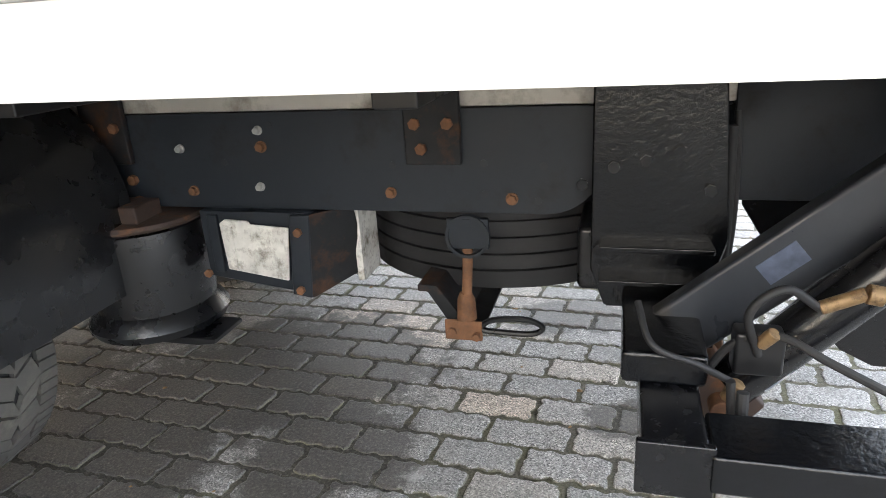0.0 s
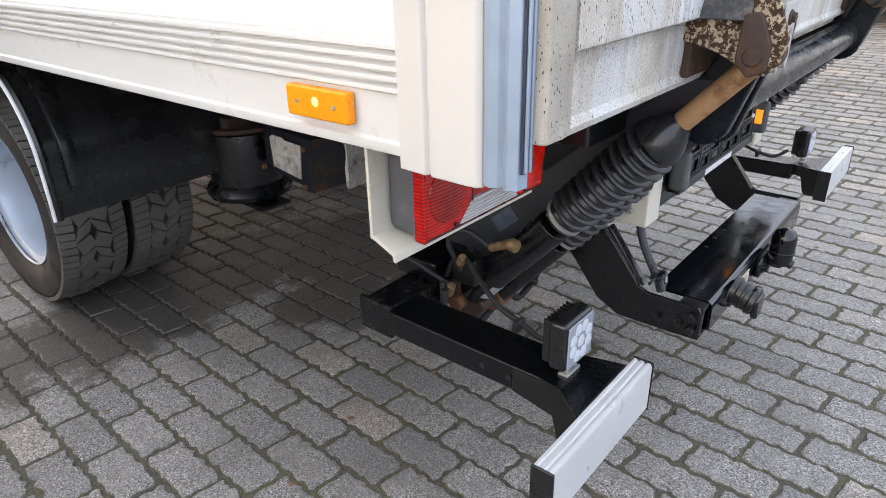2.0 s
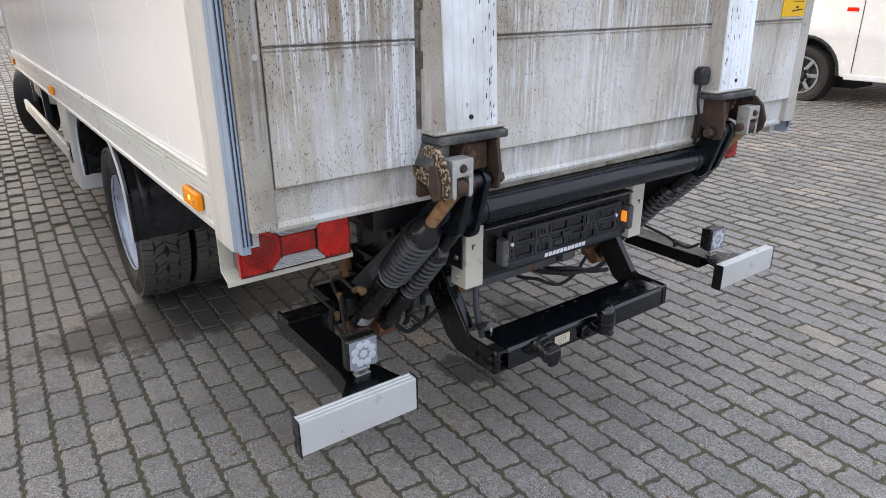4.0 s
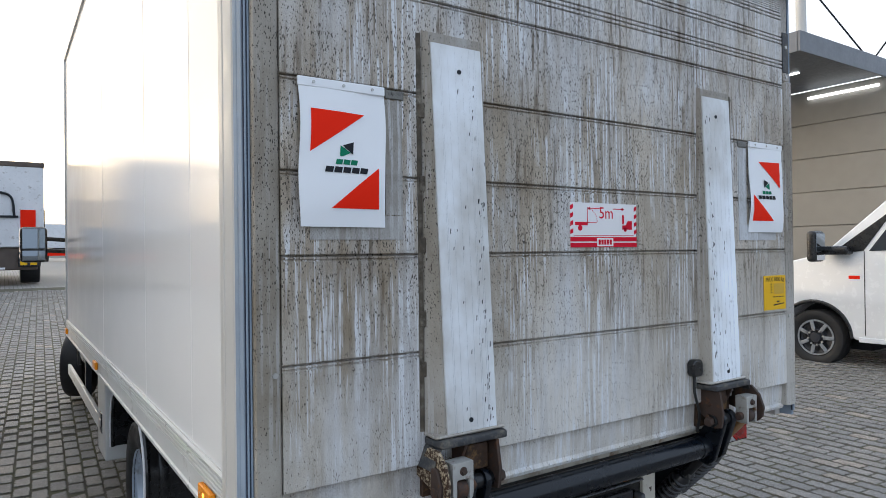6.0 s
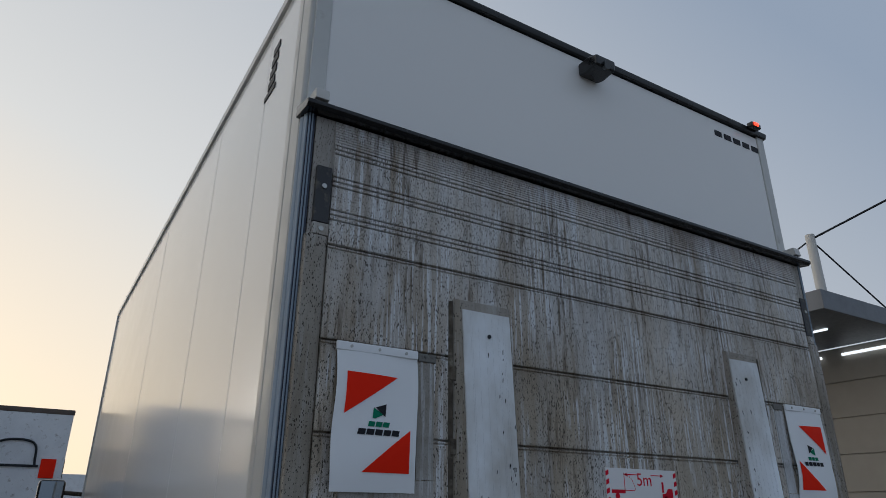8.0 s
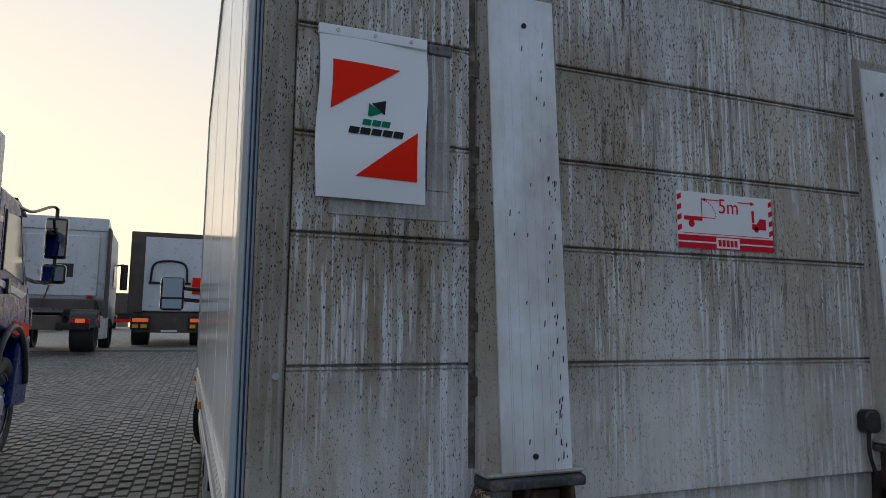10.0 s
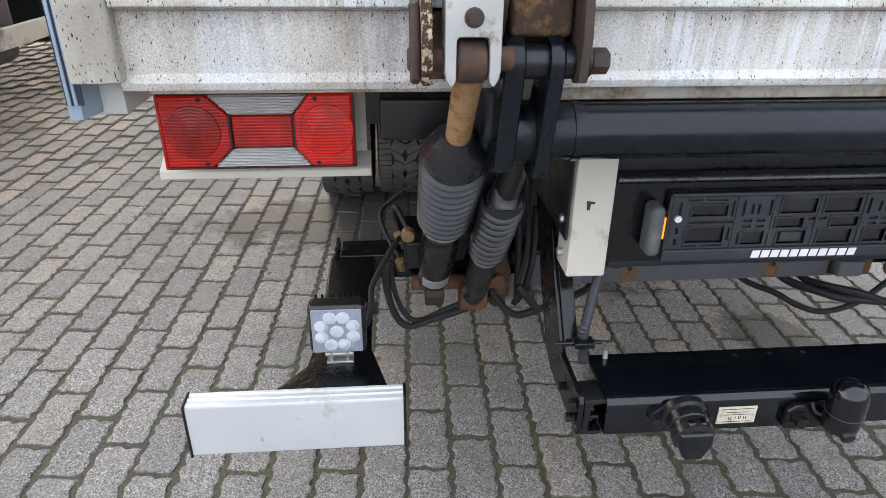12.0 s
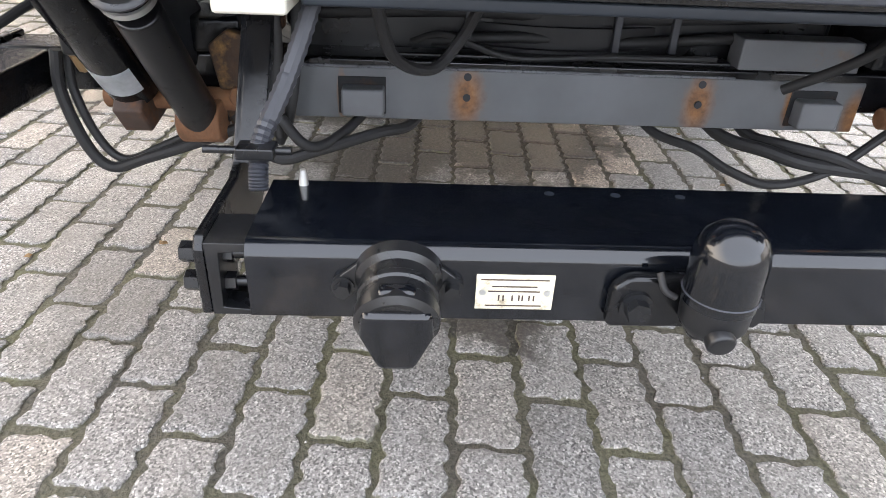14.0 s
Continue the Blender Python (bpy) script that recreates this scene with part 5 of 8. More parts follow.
left_half = [(0.065, 0.185, 0.64, 0.85), (0.058, 0.185, 0.12, 0.42), (0.365, 0.485, 0.66, 0.94), (0.358, 0.452, 0.38, 0.57), (0.250, 0.325, 0.06, 0.32)]
slots = [(0.020, 0.031, 0.66, 0.90), (0.05, 0.095, 0.925, 0.965), (0.11, 0.18, 0.925, 0.965), (0.05, 0.10, 0.03, 0.07), (0.12, 0.19, 0.03, 0.07), (0.06, 0.21, 0.49, 0.545), (0.197, 0.207, 0.15, 0.40), (0.197, 0.207, 0.62, 0.92), (0.020, 0.031, 0.08, 0.20), (0.020, 0.031, 0.30, 0.42),
         (0.264, 0.274, 0.66, 0.85), (0.286, 0.296, 0.66, 0.85), (0.234, 0.245, 0.62, 0.92), (0.325, 0.336, 0.62, 0.92), (0.246, 0.276, 0.50, 0.56), (0.290, 0.320, 0.50, 0.56), (0.246, 0.276, 0.385, 0.445), (0.290, 0.320, 0.385, 0.445), (0.234, 0.242, 0.06, 0.30)]
IY0, IY1, IZ0, IZ1 = PY0 + 0.0075, PY1 - 0.0075, PZ0 + 0.0235, PZ1 - 0.0075
at_cell = lambda h: (IY0 + h[0] * (IY1 - IY0), IY0 + h[1] * (IY1 - IY0), IZ0 + h[2] * (IZ1 - IZ0), IZ0 + h[3] * (IZ1 - IZ0))
mirrored = lambda hs: [at_cell(h) for h in hs] + [at_cell((1 - h[1], 1 - h[0], h[2], h[3])) for h in hs]
windows = mirrored(left_half) + [at_cell((0.372, 0.470, 0.06, 0.32)), at_cell((0.515, 0.630, 0.05, 0.32))]
part("lattice", lattice(IY0, IY1, IZ0, IZ1, X0, X1 - 0.0022, windows + mirrored(slots) + [at_cell((0.468, 0.532, 0.51, 0.57))]), PLASTIC_GREY, holder, "moulded lattice with open windows")
for a, b_, c, d in windows:
    t_ = 0.0026
    part("window_rim", lattice(a - t_, b_ + t_, c - t_, d + t_, X0, X1, [(a, b_, c, d)]), PLASTIC_GREY, holder)
for u in (0.218, 0.345, 0.497, 0.655, 0.782):
    y = IY0 + u * (IY1 - IY0)
    part("grid_bar", box(X0, X1 - 0.0004, y - 0.0022, y + 0.0022, IZ0, IZ1), PLASTIC_GREY, holder)
y, _, z, z_ = at_cell((0.385, 0.0, 0.10, 0.28))
part("clip_tab", box(X0, X1 - 0.001, y, y + 0.038, z, z_, 0.001), PLASTIC_GREY, holder)
for y in (0.905, 1.405):
    part("screw", rod((X1 - 0.002, y, 0.716), (X1 + 0.003, y, 0.716), 0.006, n=14), SIGN_WHITE, holder)
for y0, y1, inner in ((0.846, 0.872, 0.8725), (1.446, 1.472, 1.4455)):
    pl = part("plate_lamp", box(-0.162, -0.118, y0, y1, 0.656, 0.750, 0.011, 3), LAMP_GREY, panel, "grey plate lamp with amber glow")
    s = 1 if inner > y1 else -1
    part("amber_window", box(-0.152, -0.130, inner, inner + s * 0.005, 0.686, 0.726, 0.001), AMBER_WINDOW, pl)
part("lower_flange", box(-0.30, -0.17, 0.80, W - 0.80, 0.612, 0.625, 0.003), CHASSIS, panel)
for right in SIDES:
    F = lambda bm: flip(bm, right)
    wb = part("white_end_box", F(box(-0.225, -0.150, 0.720, 0.790, 0.606, 0.855, 0.004)), CREAM, truck, "cream-white steel end box with bolts")
    for z in (0.640, 0.705):
        part("bolt", F(rod((-0.188, 0.720, z), (-0.188, 0.709, z), 0.008, n=6, b=0.001)), STEEL, wb)
    part("stain", F(prism([(0.742, 0.752), (0.757, 0.750), (0.757, 0.746), (0.750, 0.746), (0.749, 0.735), (0.744, 0.735)], "x", -0.1498, -0.1494)), RUSTY_BROWN, wb)

bend = [(-0.012 + 0.016 * math.cos(a), 0.436 + 0.016 * math.sin(a)) for a in np.linspace(0, math.pi / 2, 6)]
inner_bend = [(-0.012 + 0.009 * math.cos(a), 0.436 + 0.009 * math.sin(a)) for a in np.linspace(math.pi / 2, 0, 5)]
tow = part("tow_bar", prism([(0.004, 0.380)] + bend + [(-0.128, 0.452), (-0.128, 0.445)] + inner_bend + [(-0.003, 0.387), (-0.07, 0.387), (-0.07, 0.380)], "y", 0.768, W - 0.764), TOW_BLACK, truck, "glossy black tow bar beam", 60)
for right in SIDES:
    F = lambda bm: flip(bm, right)
    pts = [(-0.43, 0.78), (-0.31, 0.78), (-0.30, 0.66), (-0.245, 0.580), (-0.150, 0.462), (-0.13, 0.452), (-0.012, 0.452), (-0.004, 0.44), (-0.004, 0.374), (-0.062, 0.372), (-0.195, 0.372), (-0.25, 0.40), (-0.33, 0.50), (-0.43, 0.66)]
    sp = part("side_plate", F(prism(pts, "y", 0.722, 0.732, 0.002)), BLACK_GLOSS, tow, "black side plate rising to the truck")
    part("plate_flange", F(prism([(-0.245, 0.580), (-0.150, 0.462), (-0.143, 0.462), (-0.238, 0.584)], "y", 0.730, 0.756, 0.001)), BLACK_GLOSS, sp)
    part("end_lug", F(prism([(0.732, 0.374), (0.732, 0.448), (0.768, 0.448), (0.768, 0.440), (0.744, 0.438), (0.742, 0.382), (0.768, 0.380), (0.768, 0.374)], "x", -0.06, -0.004, 0.001)), BLACK, tow)
    for z in (0.399, 0.429):
        part("bolt", F(joined(rod((-0.022, 0.706, z), (-0.022, 0.722, z), 0.010, n=6, b=0.001), rod((-0.022, 0.732, z), (-0.022, 0.752, z), 0.009, n=6), rod((-0.022, 0.752, z), (-0.022, 0.764, z), 0.005, n=10))), BLACK, tow)
    for x in (-0.05, -0.10):
        part("bolt", F(rod((x, 0.712, 0.405), (x, 0.722, 0.405), 0.009, n=6)), BLACK, tow)
plate_l = part("maker_label", box(0.004, 0.0052, 0.966, 1.035, 0.392, 0.428, 0.0004), LABEL, tow, "small cream maker's label")
for k, (z, w_) in enumerate(((0.423, 0.060), (0.416, 0.040), (0.411, 0.046), (0.396, 0.05))):
    part("print_bar", box(0.0052, 0.0055, 1.0 - w_ / 2, 1.0 + w_ / 2, z - 0.0007, z + 0.0006), RUSTY_BROWN, plate_l)
for y in (0.986, 0.990, 0.998, 1.004, 1.007, 1.013, 1.017):
    part("print_bar", box(0.0052, 0.0055, y, y + 0.0014, 0.401, 0.407), RUSTY_BROWN, plate_l)
for y in (0.972, 1.029):
    part("rivet", rod((0.005, y, 0.410), (0.0065, y, 0.410), 0.003, n=10), STEEL, plate_l)
socket = part("trailer_socket", lathe([(0.0, 0.0), (0.037, 0.0), (0.037, 0.012), (0.032, 0.016), (0.032, 0.026), (0.034, 0.028), (0.034, 0.033), (0.032, 0.035), (0.032, 0.044), (0.035, 0.047), (0.035, 0.058), (0.029, 0.062), (0.0, 0.062)], (0.004, 0.899, 0.430), (1, 0, -0.28), 32), PLASTIC, tow, "black trailer socket with a hinged lid")
part("lid", joined(prism([(0.871, 0.432), (0.927, 0.432), (0.929, 0.408), (0.914, 0.376), (0.884, 0.376), (0.869, 0.408)], "x", 0.056, 0.073, 0.006, 2), box(0.05, 0.068, 0.883, 0.915, 0.42, 0.450, 0.006)), TOW_BLACK, socket)
for y in (0.851, 0.945):
    part("ear", joined(rod((0.004, y, 0.416), (0.012, y, 0.416), 0.010, n=16), rod((0.012, y, 0.416), (0.020, y, 0.416), 0.007, n=6)), PLASTIC, socket)
part("ear", prism([(0.846, 0.406), (0.87, 0.414), (0.926, 0.414), (0.950, 0.406), (0.948, 0.426), (0.926, 0.444), (0.87, 0.444), (0.848, 0.426)], "x", 0.004, 0.010, 0.001), PLASTIC, socket)
ball = part("tow_ball", prism([(1.082, 0.384), (1.216, 0.384), (1.218, 0.424), (1.200, 0.436), (1.096, 0.436), (1.082, 0.424)], "x", 0.004, 0.020, 0.004), BLACK_GLOSS, tow, "tow ball under a black rubber cap")
for y in (1.104, 1.202):
    part("bolt", joined(rod((0.020, y, 0.408), (0.024, y, 0.408), 0.015, n=18), rod((0.024, y, 0.408), (0.034, y, 0.408), 0.011, n=6)), BLACK, ball)
part("neck", joined(box(0.018, 0.056, 1.140, 1.178, 0.396, 0.434, 0.008), lathe([(0.0, 0.0), (0.022, 0.0), (0.028, 0.010), (0.029, 0.030), (0.0, 0.034)], (0.045, 1.161, 0.404), (0, 0, 1), 24)), BLACK, ball)
part("cap", lathe([(0.0, 0.0), (0.027, 0.0), (0.0300, 0.004), (0.0300, 0.044), (0.0285, 0.054), (0.024, 0.064), (0.015, 0.071), (0.0, 0.074)], (0.045, 1.161, 0.430), (0, 0, 1), 36), TOW_BLACK, ball, "black rubber ball cap", 40)
part("cap_wire", lathe([(0.0300, 0.0), (0.0312, 0.0008), (0.0300, 0.0016)], (0.045, 1.161, 0.441), (0, 0, 1), 32, True), PLASTIC_GREY, ball)
part("cap_strap", pipe([(0.022, 1.118, 0.444), (0.03, 1.122, 0.432), (0.032, 1.132, 0.426)], 0.003), RUBBER, ball)
part("ball_nut", rod((0.060, 1.158, 0.414), (0.078, 1.158, 0.409), 0.012, n=18, b=0.003), BLACK, ball)
part("grease_nipple", rod((-0.118, 0.80, 0.452), (-0.118, 0.80, 0.468), 0.005, 0.003, n=10), STEEL, tow)
# dark discs on the bar, painting the shade of drilled holes
for y in (1.045, 1.112, 1.178):
    part("dark_disc", rod((-0.110, y, 0.4515), (-0.110, y, 0.4525), 0.005, n=12), CHASSIS, tow)

# ---- underrun beam, its aluminium ends and work lamps ----
main = part("underrun_beam", box(-0.594, -0.512, 0.290, W - 0.290, 0.416, 0.480, 0.006), BLACK_GLOSS, truck, "black steel underrun beam")
for right in SIDES:
    F = lambda bm: turned(flip(bm, right), Matrix.Translation((0, 0.030, -0.045)) if right else Matrix())
    part("beam_end", F(box(-0.600, -0.506, 0.278, 0.290, 0.408, 0.486, 0.003)), BLACK_GLOSS, main)
    out = part("outrigger", F(box(-0.511, -0.120, 0.272, 0.372, 0.424, 0.478, 0.005)), BLACK_DRIPS, main, "wet black outrigger arm")
    part("end_plate", F(prism([(-0.190, 0.474), (-0.028, 0.474), (-0.028, 0.352), (-0.042, 0.344), (-0.078, 0.344), (-0.090, 0.356), (-0.104, 0.410), (-0.190, 0.426)], "y", 0.268, 0.276, 0.002)), BLACK, out)
    part("top_plate", F(prism([(-0.135, 0.268), (-0.090, 0.262), (-0.028, 0.215), (-0.028, 0.40), (-0.135, 0.372)], "z", 0.4745, 0.4815, 0.002)), BLACK_DRIPS, out)
    # two dark discs in place of shaded holes
    for x in (-0.20, -0.26):
        part("dark_disc", F(rod((x, 0.2725, 0.450), (x, 0.2705, 0.450), 0.006, n=12)), CHASSIS, out)
    y0, y1 = (0.076, 0.430) if not right else (0.022, 0.410)
    bar = part("underrun_end", F(prism([(-0.026, 0.382), (0.006, 0.382), (0.009, 0.386), (0.009, 0.476), (0.006, 0.482), (0.0, 0.483), (-0.002, 0.480), (-0.006, 0.480), (-0.008, 0.483), (-0.013, 0.483), (-0.015, 0.480), (-0.019, 0.480), (-0.021, 0.483), (-0.026, 0.483)], "y", y0 + 0.004, y1 - 0.004)), ALU, main, "pale aluminium underrun end with grooves")
    for y in (y0, y1 - 0.005):
        part("end_cap", F(box(-0.029, 0.011, y, y + 0.005, 0.379, 0.485, 0.002)), PLASTIC, bar)
    wl = part("work_lamp", F(box(-0.122, -0.086, 0.270, 0.366, 0.506, 0.602, 0.010, 3)), PLASTIC, main, "square LED work lamp")
    part("lamp_face", F(box(-0.0865, -0.0825, 0.276, 0.360, 0.512, 0.596, 0.002)), LED_FACE, wl, "clear face over nine LEDs")
    for k in range(9):
        a = 2 * math.pi * k / 8
        r_ = 0.0 if k == 8 else 0.0285
        part("led", F(lathe([(0.0, 0.0028), (0.005, 0.0024), (0.0095, 0.0016), (0.0118, 0.0)], (-0.0826, 0.318 + r_ * math.cos(a + 0.39), 0.554 + r_ * math.sin(a + 0.39)), (1, 0, 0), 16)), LED_LENS, wl)
    for k in range(8):
        part("fin", F(box(-0.136, -0.121, 0.280 + k * 0.0105, 0.2835 + k * 0.0105, 0.512, 0.596)), PLASTIC, wl)
    part("lamp_foot", F(joined(box(-0.112, -0.092, 0.296, 0.342, 0.4815, 0.486, 0.001), box(-0.108, -0.096, 0.302, 0.306, 0.484, 0.512), box(-0.108, -0.096, 0.330, 0.334, 0.484, 0.512), rod((-0.102, 0.294, 0.497), (-0.102, 0.342, 0.497), 0.006, n=12))), STEEL, wl)
    part("lamp_cable", F(pipe([(-0.15, 0.34, 0.52), (-0.19, 0.36, 0.495), (-0.24, 0.37, 0.505), (-0.29, 0.372, 0.52), (-0.36, 0.40, 0.545), (-0.42, 0.43, 0.565), (-0.47, 0.45, 0.54), (-0.50, 0.46, 0.49)], 0.006)), RUBBER, wl)
    part("cable_tie", F(box(-0.248, -0.236, 0.352, 0.384, 0.488, 0.512, 0.003)), RUBBER, wl)
    F = lambda bm: flip(bm, right)
    # frame blocks of the lift between beam and chassis rail
    part("lift_mount", F(prism([(-0.675, 0.945), (-0.482, 0.945), (-0.455, 0.62), (-0.49, 0.49), (-0.65, 0.49), (-0.675, 0.56)], "y", 0.655, 0.690, 0.004)), BLACK_DRIPS, main, "glossy black lift mounting plate")
    for k in range(2):
        z = 0.545 + k * 0.06
        part("stiffener", F(box(-0.66, -0.48, 0.618, 0.656, z, z + 0.010, 0.002)), BLACK_DRIPS, main)
    part("mount_block", F(box(-0.620, -0.503, 0.42, 0.655, 0.4805, 0.532, 0.008)), BLACK_DRIPS, main)
    rng = random.Random(11)
    for k in range(6):
        x, z = -0.66 + 0.035 * k, 0.600 + rng.uniform(-0.006, 0.006)
        part("bolt", F(rod((x, 0.655, z), (x, 0.645, z), 0.011, n=6, b=0.001)), BLACK_DRIPS, main)
    for k in range(5):
        x, z = -0.69 + 0.05 * k, 0.725 + rng.uniform(-0.03, 0.06)
        part("bolt", F(rod((x, 0.655, z), (x, 0.646, z), 0.010, n=6)), BLACK, main)
    blk = part("valve_block", F(box(-0.47, -0.405, 0.440, 0.480, 0.495, 0.560, 0.006)), BLACK, main, "valve block with brass fittings")
    for p0, p1, r_ in (((-0.44, 0.436, 0.548), (-0.425, 0.425, 0.572), 0.010), ((-0.37, 0.450, 0.60), (-0.32, 0.446, 0.625), 0.010), ((-0.32, 0.446, 0.625), (-0.300, 0.445, 0.622), 0.014), ((-0.475, 0.435, 0.46), (-0.462, 0.43, 0.49), 0.011)):
        part("fitting", F(rod(p0, p1, r_, n=8, b=0.002)), BRASS, blk, "dull brass fitting")
    part("hose", F(pipe([(-0.44, 0.44, 0.53), (-0.46, 0.42, 0.60), (-0.42, 0.425, 0.635), (-0.37, 0.45, 0.60)], 0.006)), RUBBER, blk)
    part("hose", F(pipe([(-0.47, 0.43, 0.49), (-0.52, 0.40, 0.53), (-0.58, 0.39, 0.56), (-0.60, 0.44, 0.60)], 0.005)), RUBBER, blk)

# ---- grey crossmember seen below the plate panel ----
xm = part("crossmember", box(-0.570, -0.510, 0.720, W - 0.672, 0.386, 0.466, 0.003), FRAME_RUSTED, truck, "grey crossmember with rusty bolt holes")
part("step_plate", box(-0.562, -0.516, 1.400, 1.590, 0.467, 0.525, 0.003), FRAME_GREY, xm)
part("top_bar", box(-0.57, -0.535, 0.86, 1.398, 0.467, 0.484, 0.003), BLACK, xm)
for y in (0.828, 1.532):
    part("block", box(-0.512, -0.480, y - 0.032, y + 0.032, 0.398, 0.440, 0.004), FRAME_GREY, xm)
    part("block_seat", box(-0.513, -0.508, y - 0.039, y + 0.034, 0.394, 0.452, 0.002), CHASSIS_RUSTY, xm)
for y in (0.986, 1.349):
    # bolt holes as black discs, their shade put into the colour
    for z in (0.424, 0.456):
        part("dark_disc", rod((-0.5096, y, z), (-0.5085, y, z), 0.006, n=14), DARK_GAP, xm)
part("top_edge", box(-0.522, -0.5085, 0.722, 1.398, 0.4655, 0.4690, 0.001), PALE_EDGE, xm, "pale line along the top edge")
part("tag", box(-0.58, -0.575, 1.128, 1.172, 0.501, 0.531), LABEL, xm, "small yellowed tag")
part("rear_chassis_cross", box(-0.70, -0.60, 0.70, W - 0.70, 0.50, 0.62, 0.01), BLACK, truck)
part("spare_shelf", box(-0.60, -0.582, 0.72, W - 0.72, 0.47, 0.640, 0.004), BLACK, truck)
wire_sets = [
    ([(-0.215, 0.815, 0.66), (-0.205, 0.805, 0.61), (-0.175, 0.782, 0.545), (-0.135, 0.760, 0.495), (-0.118, 0.757, 0.470), (-0.11, 0.757, 0.448)], 0.0092, 0.0014, "corrugated_conduit", PLASTIC_GREY),
    ([(-0.60, 1.25, 0.42), (-0.53, 1.29, 0.374), (-0.47, 1.345, 0.366), (-0.46, 1.403, 0.335), (-0.46, 1.477, 0.313), (-0.46, 1.561, 0.338), (-0.47, 1.64, 0.40)], 0.0075, 0, "cable", RUBBER),
    ([(-0.60, 1.36, 0.42), (-0.53, 1.40, 0.372), (-0.47, 1.46, 0.365), (-0.46, 1.52, 0.350), (-0.46, 1.617, 0.338), (-0.46, 1.70, 0.33), (-0.47, 1.80, 0.36)], 0.0105, 0, "cable", RUBBER),
    ([(-0.60, 1.42, 0.42), (-0.53, 1.45, 0.373), (-0.48, 1.49, 0.372), (-0.46, 1.566, 0.360), (-0.46, 1.66, 0.325), (-0.45, 1.76, 0.31)], 0.010, 0, "cable", RUBBER),
    ([(-0.46, 0.405, 0.49), (-0.46, 0.398, 0.43), (-0.46, 0.416, 0.350), (-0.46, 0.447, 0.315), (-0.46, 0.505, 0.332), (-0.46, 0.60, 0.365), (-0.48, 0.66, 0.385)], 0.0085, 0, "cable", RUBBER),
    ([(-0.475, 0.415, 0.50), (-0.470, 0.412, 0.43), (-0.468, 0.434, 0.355), (-0.468, 0.468, 0.325), (-0.468, 0.53, 0.350), (-0.470, 0.60, 0.382), (-0.49, 0.66, 0.405)], 0.0065, 0, "cable", RUBBER),
    ([(-0.47, 0.640, 0.40), (-0.46, 0.672, 0.358), (-0.46, 0.706, 0.335), (-0.46, 0.760, 0.350), (-0.48, 0.850, 0.374), (-0.53, 0.90, 0.372), (-0.60, 0.94, 0.41)], 0.009, 0, "cable", RUBBER),
    ([(-0.46, 0.690, 0.80), (-0.455, 0.694, 0.62), (-0.46, 0.700, 0.48), (-0.465, 0.704, 0.37)], 0.008, 0, "cable", RUBBER),
    ([(-0.45, 0.715, 0.82), (-0.445, 0.708, 0.66), (-0.45, 0.716, 0.52), (-0.46, 0.700, 0.42)], 0.007, 0, "cable", RUBBER),
    ([(-0.49, 0.740, 0.60), (-0.47, 0.735, 0.48), (-0.47, 0.720, 0.40), (-0.48, 0.700, 0.355)], 0.008, 0, "cable", RUBBER),
    ([(-0.56, 0.86, 0.42), (-0.48, 0.80, 0.375), (-0.44, 0.75, 0.365), (-0.45, 0.70, 0.42)], 0.008, 0, "cable", RUBBER),
    ([(-0.54, 0.90, 0.50), (-0.50, 0.95, 0.52), (-0.52, 1.05, 0.485), (-0.53, 1.20, 0.487), (-0.53, 1.37, 0.49)], 0.005, 0, "cable", RUBBER),
    ([(-0.30, 0.86, 0.60), (-0.36, 0.88, 0.52), (-0.42, 0.93, 0.49), (-0.44, 0.97, 0.53), (-0.40, 1.0, 0.60)], 0.008, 0, "cable", RUBBER),
    ([(-0.48, 1.46, 0.46), (-0.42, 1.52, 0.52), (-0.38, 1.56, 0.58), (-0.36, 1.58, 0.62)], 0.008, 0, "cable", RUBBER),
]
for z, x, y0, y1, r in ((0.507, -0.566, 0.93, 1.40, 0.009), (0.545, -0.568, 0.76, 1.50, 0.012), (0.575, -0.562, 0.80, 1.46, 0.008), (0.60, -0.556, 0.84, 1.30, 0.010)):
    wire_sets.append(([(x, y0, z - 0.01), (x + 0.008, y0 * 0.7 + y1 * 0.3, z), (x, y0 * 0.4 + y1 * 0.6, z - 0.006), (x + 0.006, y1, z + 0.008)], r, 0, "cable", RUBBER))
for y in (0.98, 1.21, 1.30):
    part("pipe_clip", box(-0.560, -0.548, y, y + 0.012, 0.490, 0.560, 0.002), PLASTIC_GREY, truck)
for pts, r, ribs, nm, mt in wire_sets:
    part(nm, pipe(pts, r, 10, 14 if ribs else 8, ribs), mt, truck, "grey corrugated conduit" if ribs else "")
part("side_bracket", prism([(0.612, 0.50), (0.640, 0.522), (0.668, 0.515), (0.686, 0.45), (0.684, 0.385), (0.657, 0.350), (0.640, 0.36), (0.628, 0.40)], "x", -0.492, -0.470, 0.003), OCHRE_RUST, truck, "rust-orange bracket beside the lift cylinder")
part("side_lug", rod((-0.49, 0.655, 0.43), (-0.452, 0.655, 0.43), 0.017, n=8, b=0.003), RUST, truck)
part("conduit_clip", joined(box(-0.133, -0.107, 0.738, 0.775, 0.480, 0.492, 0.002), rod((-0.12, 0.705, 0.486), (-0.12, 0.79, 0.486), 0.004, n=10)), BLACK, truck)

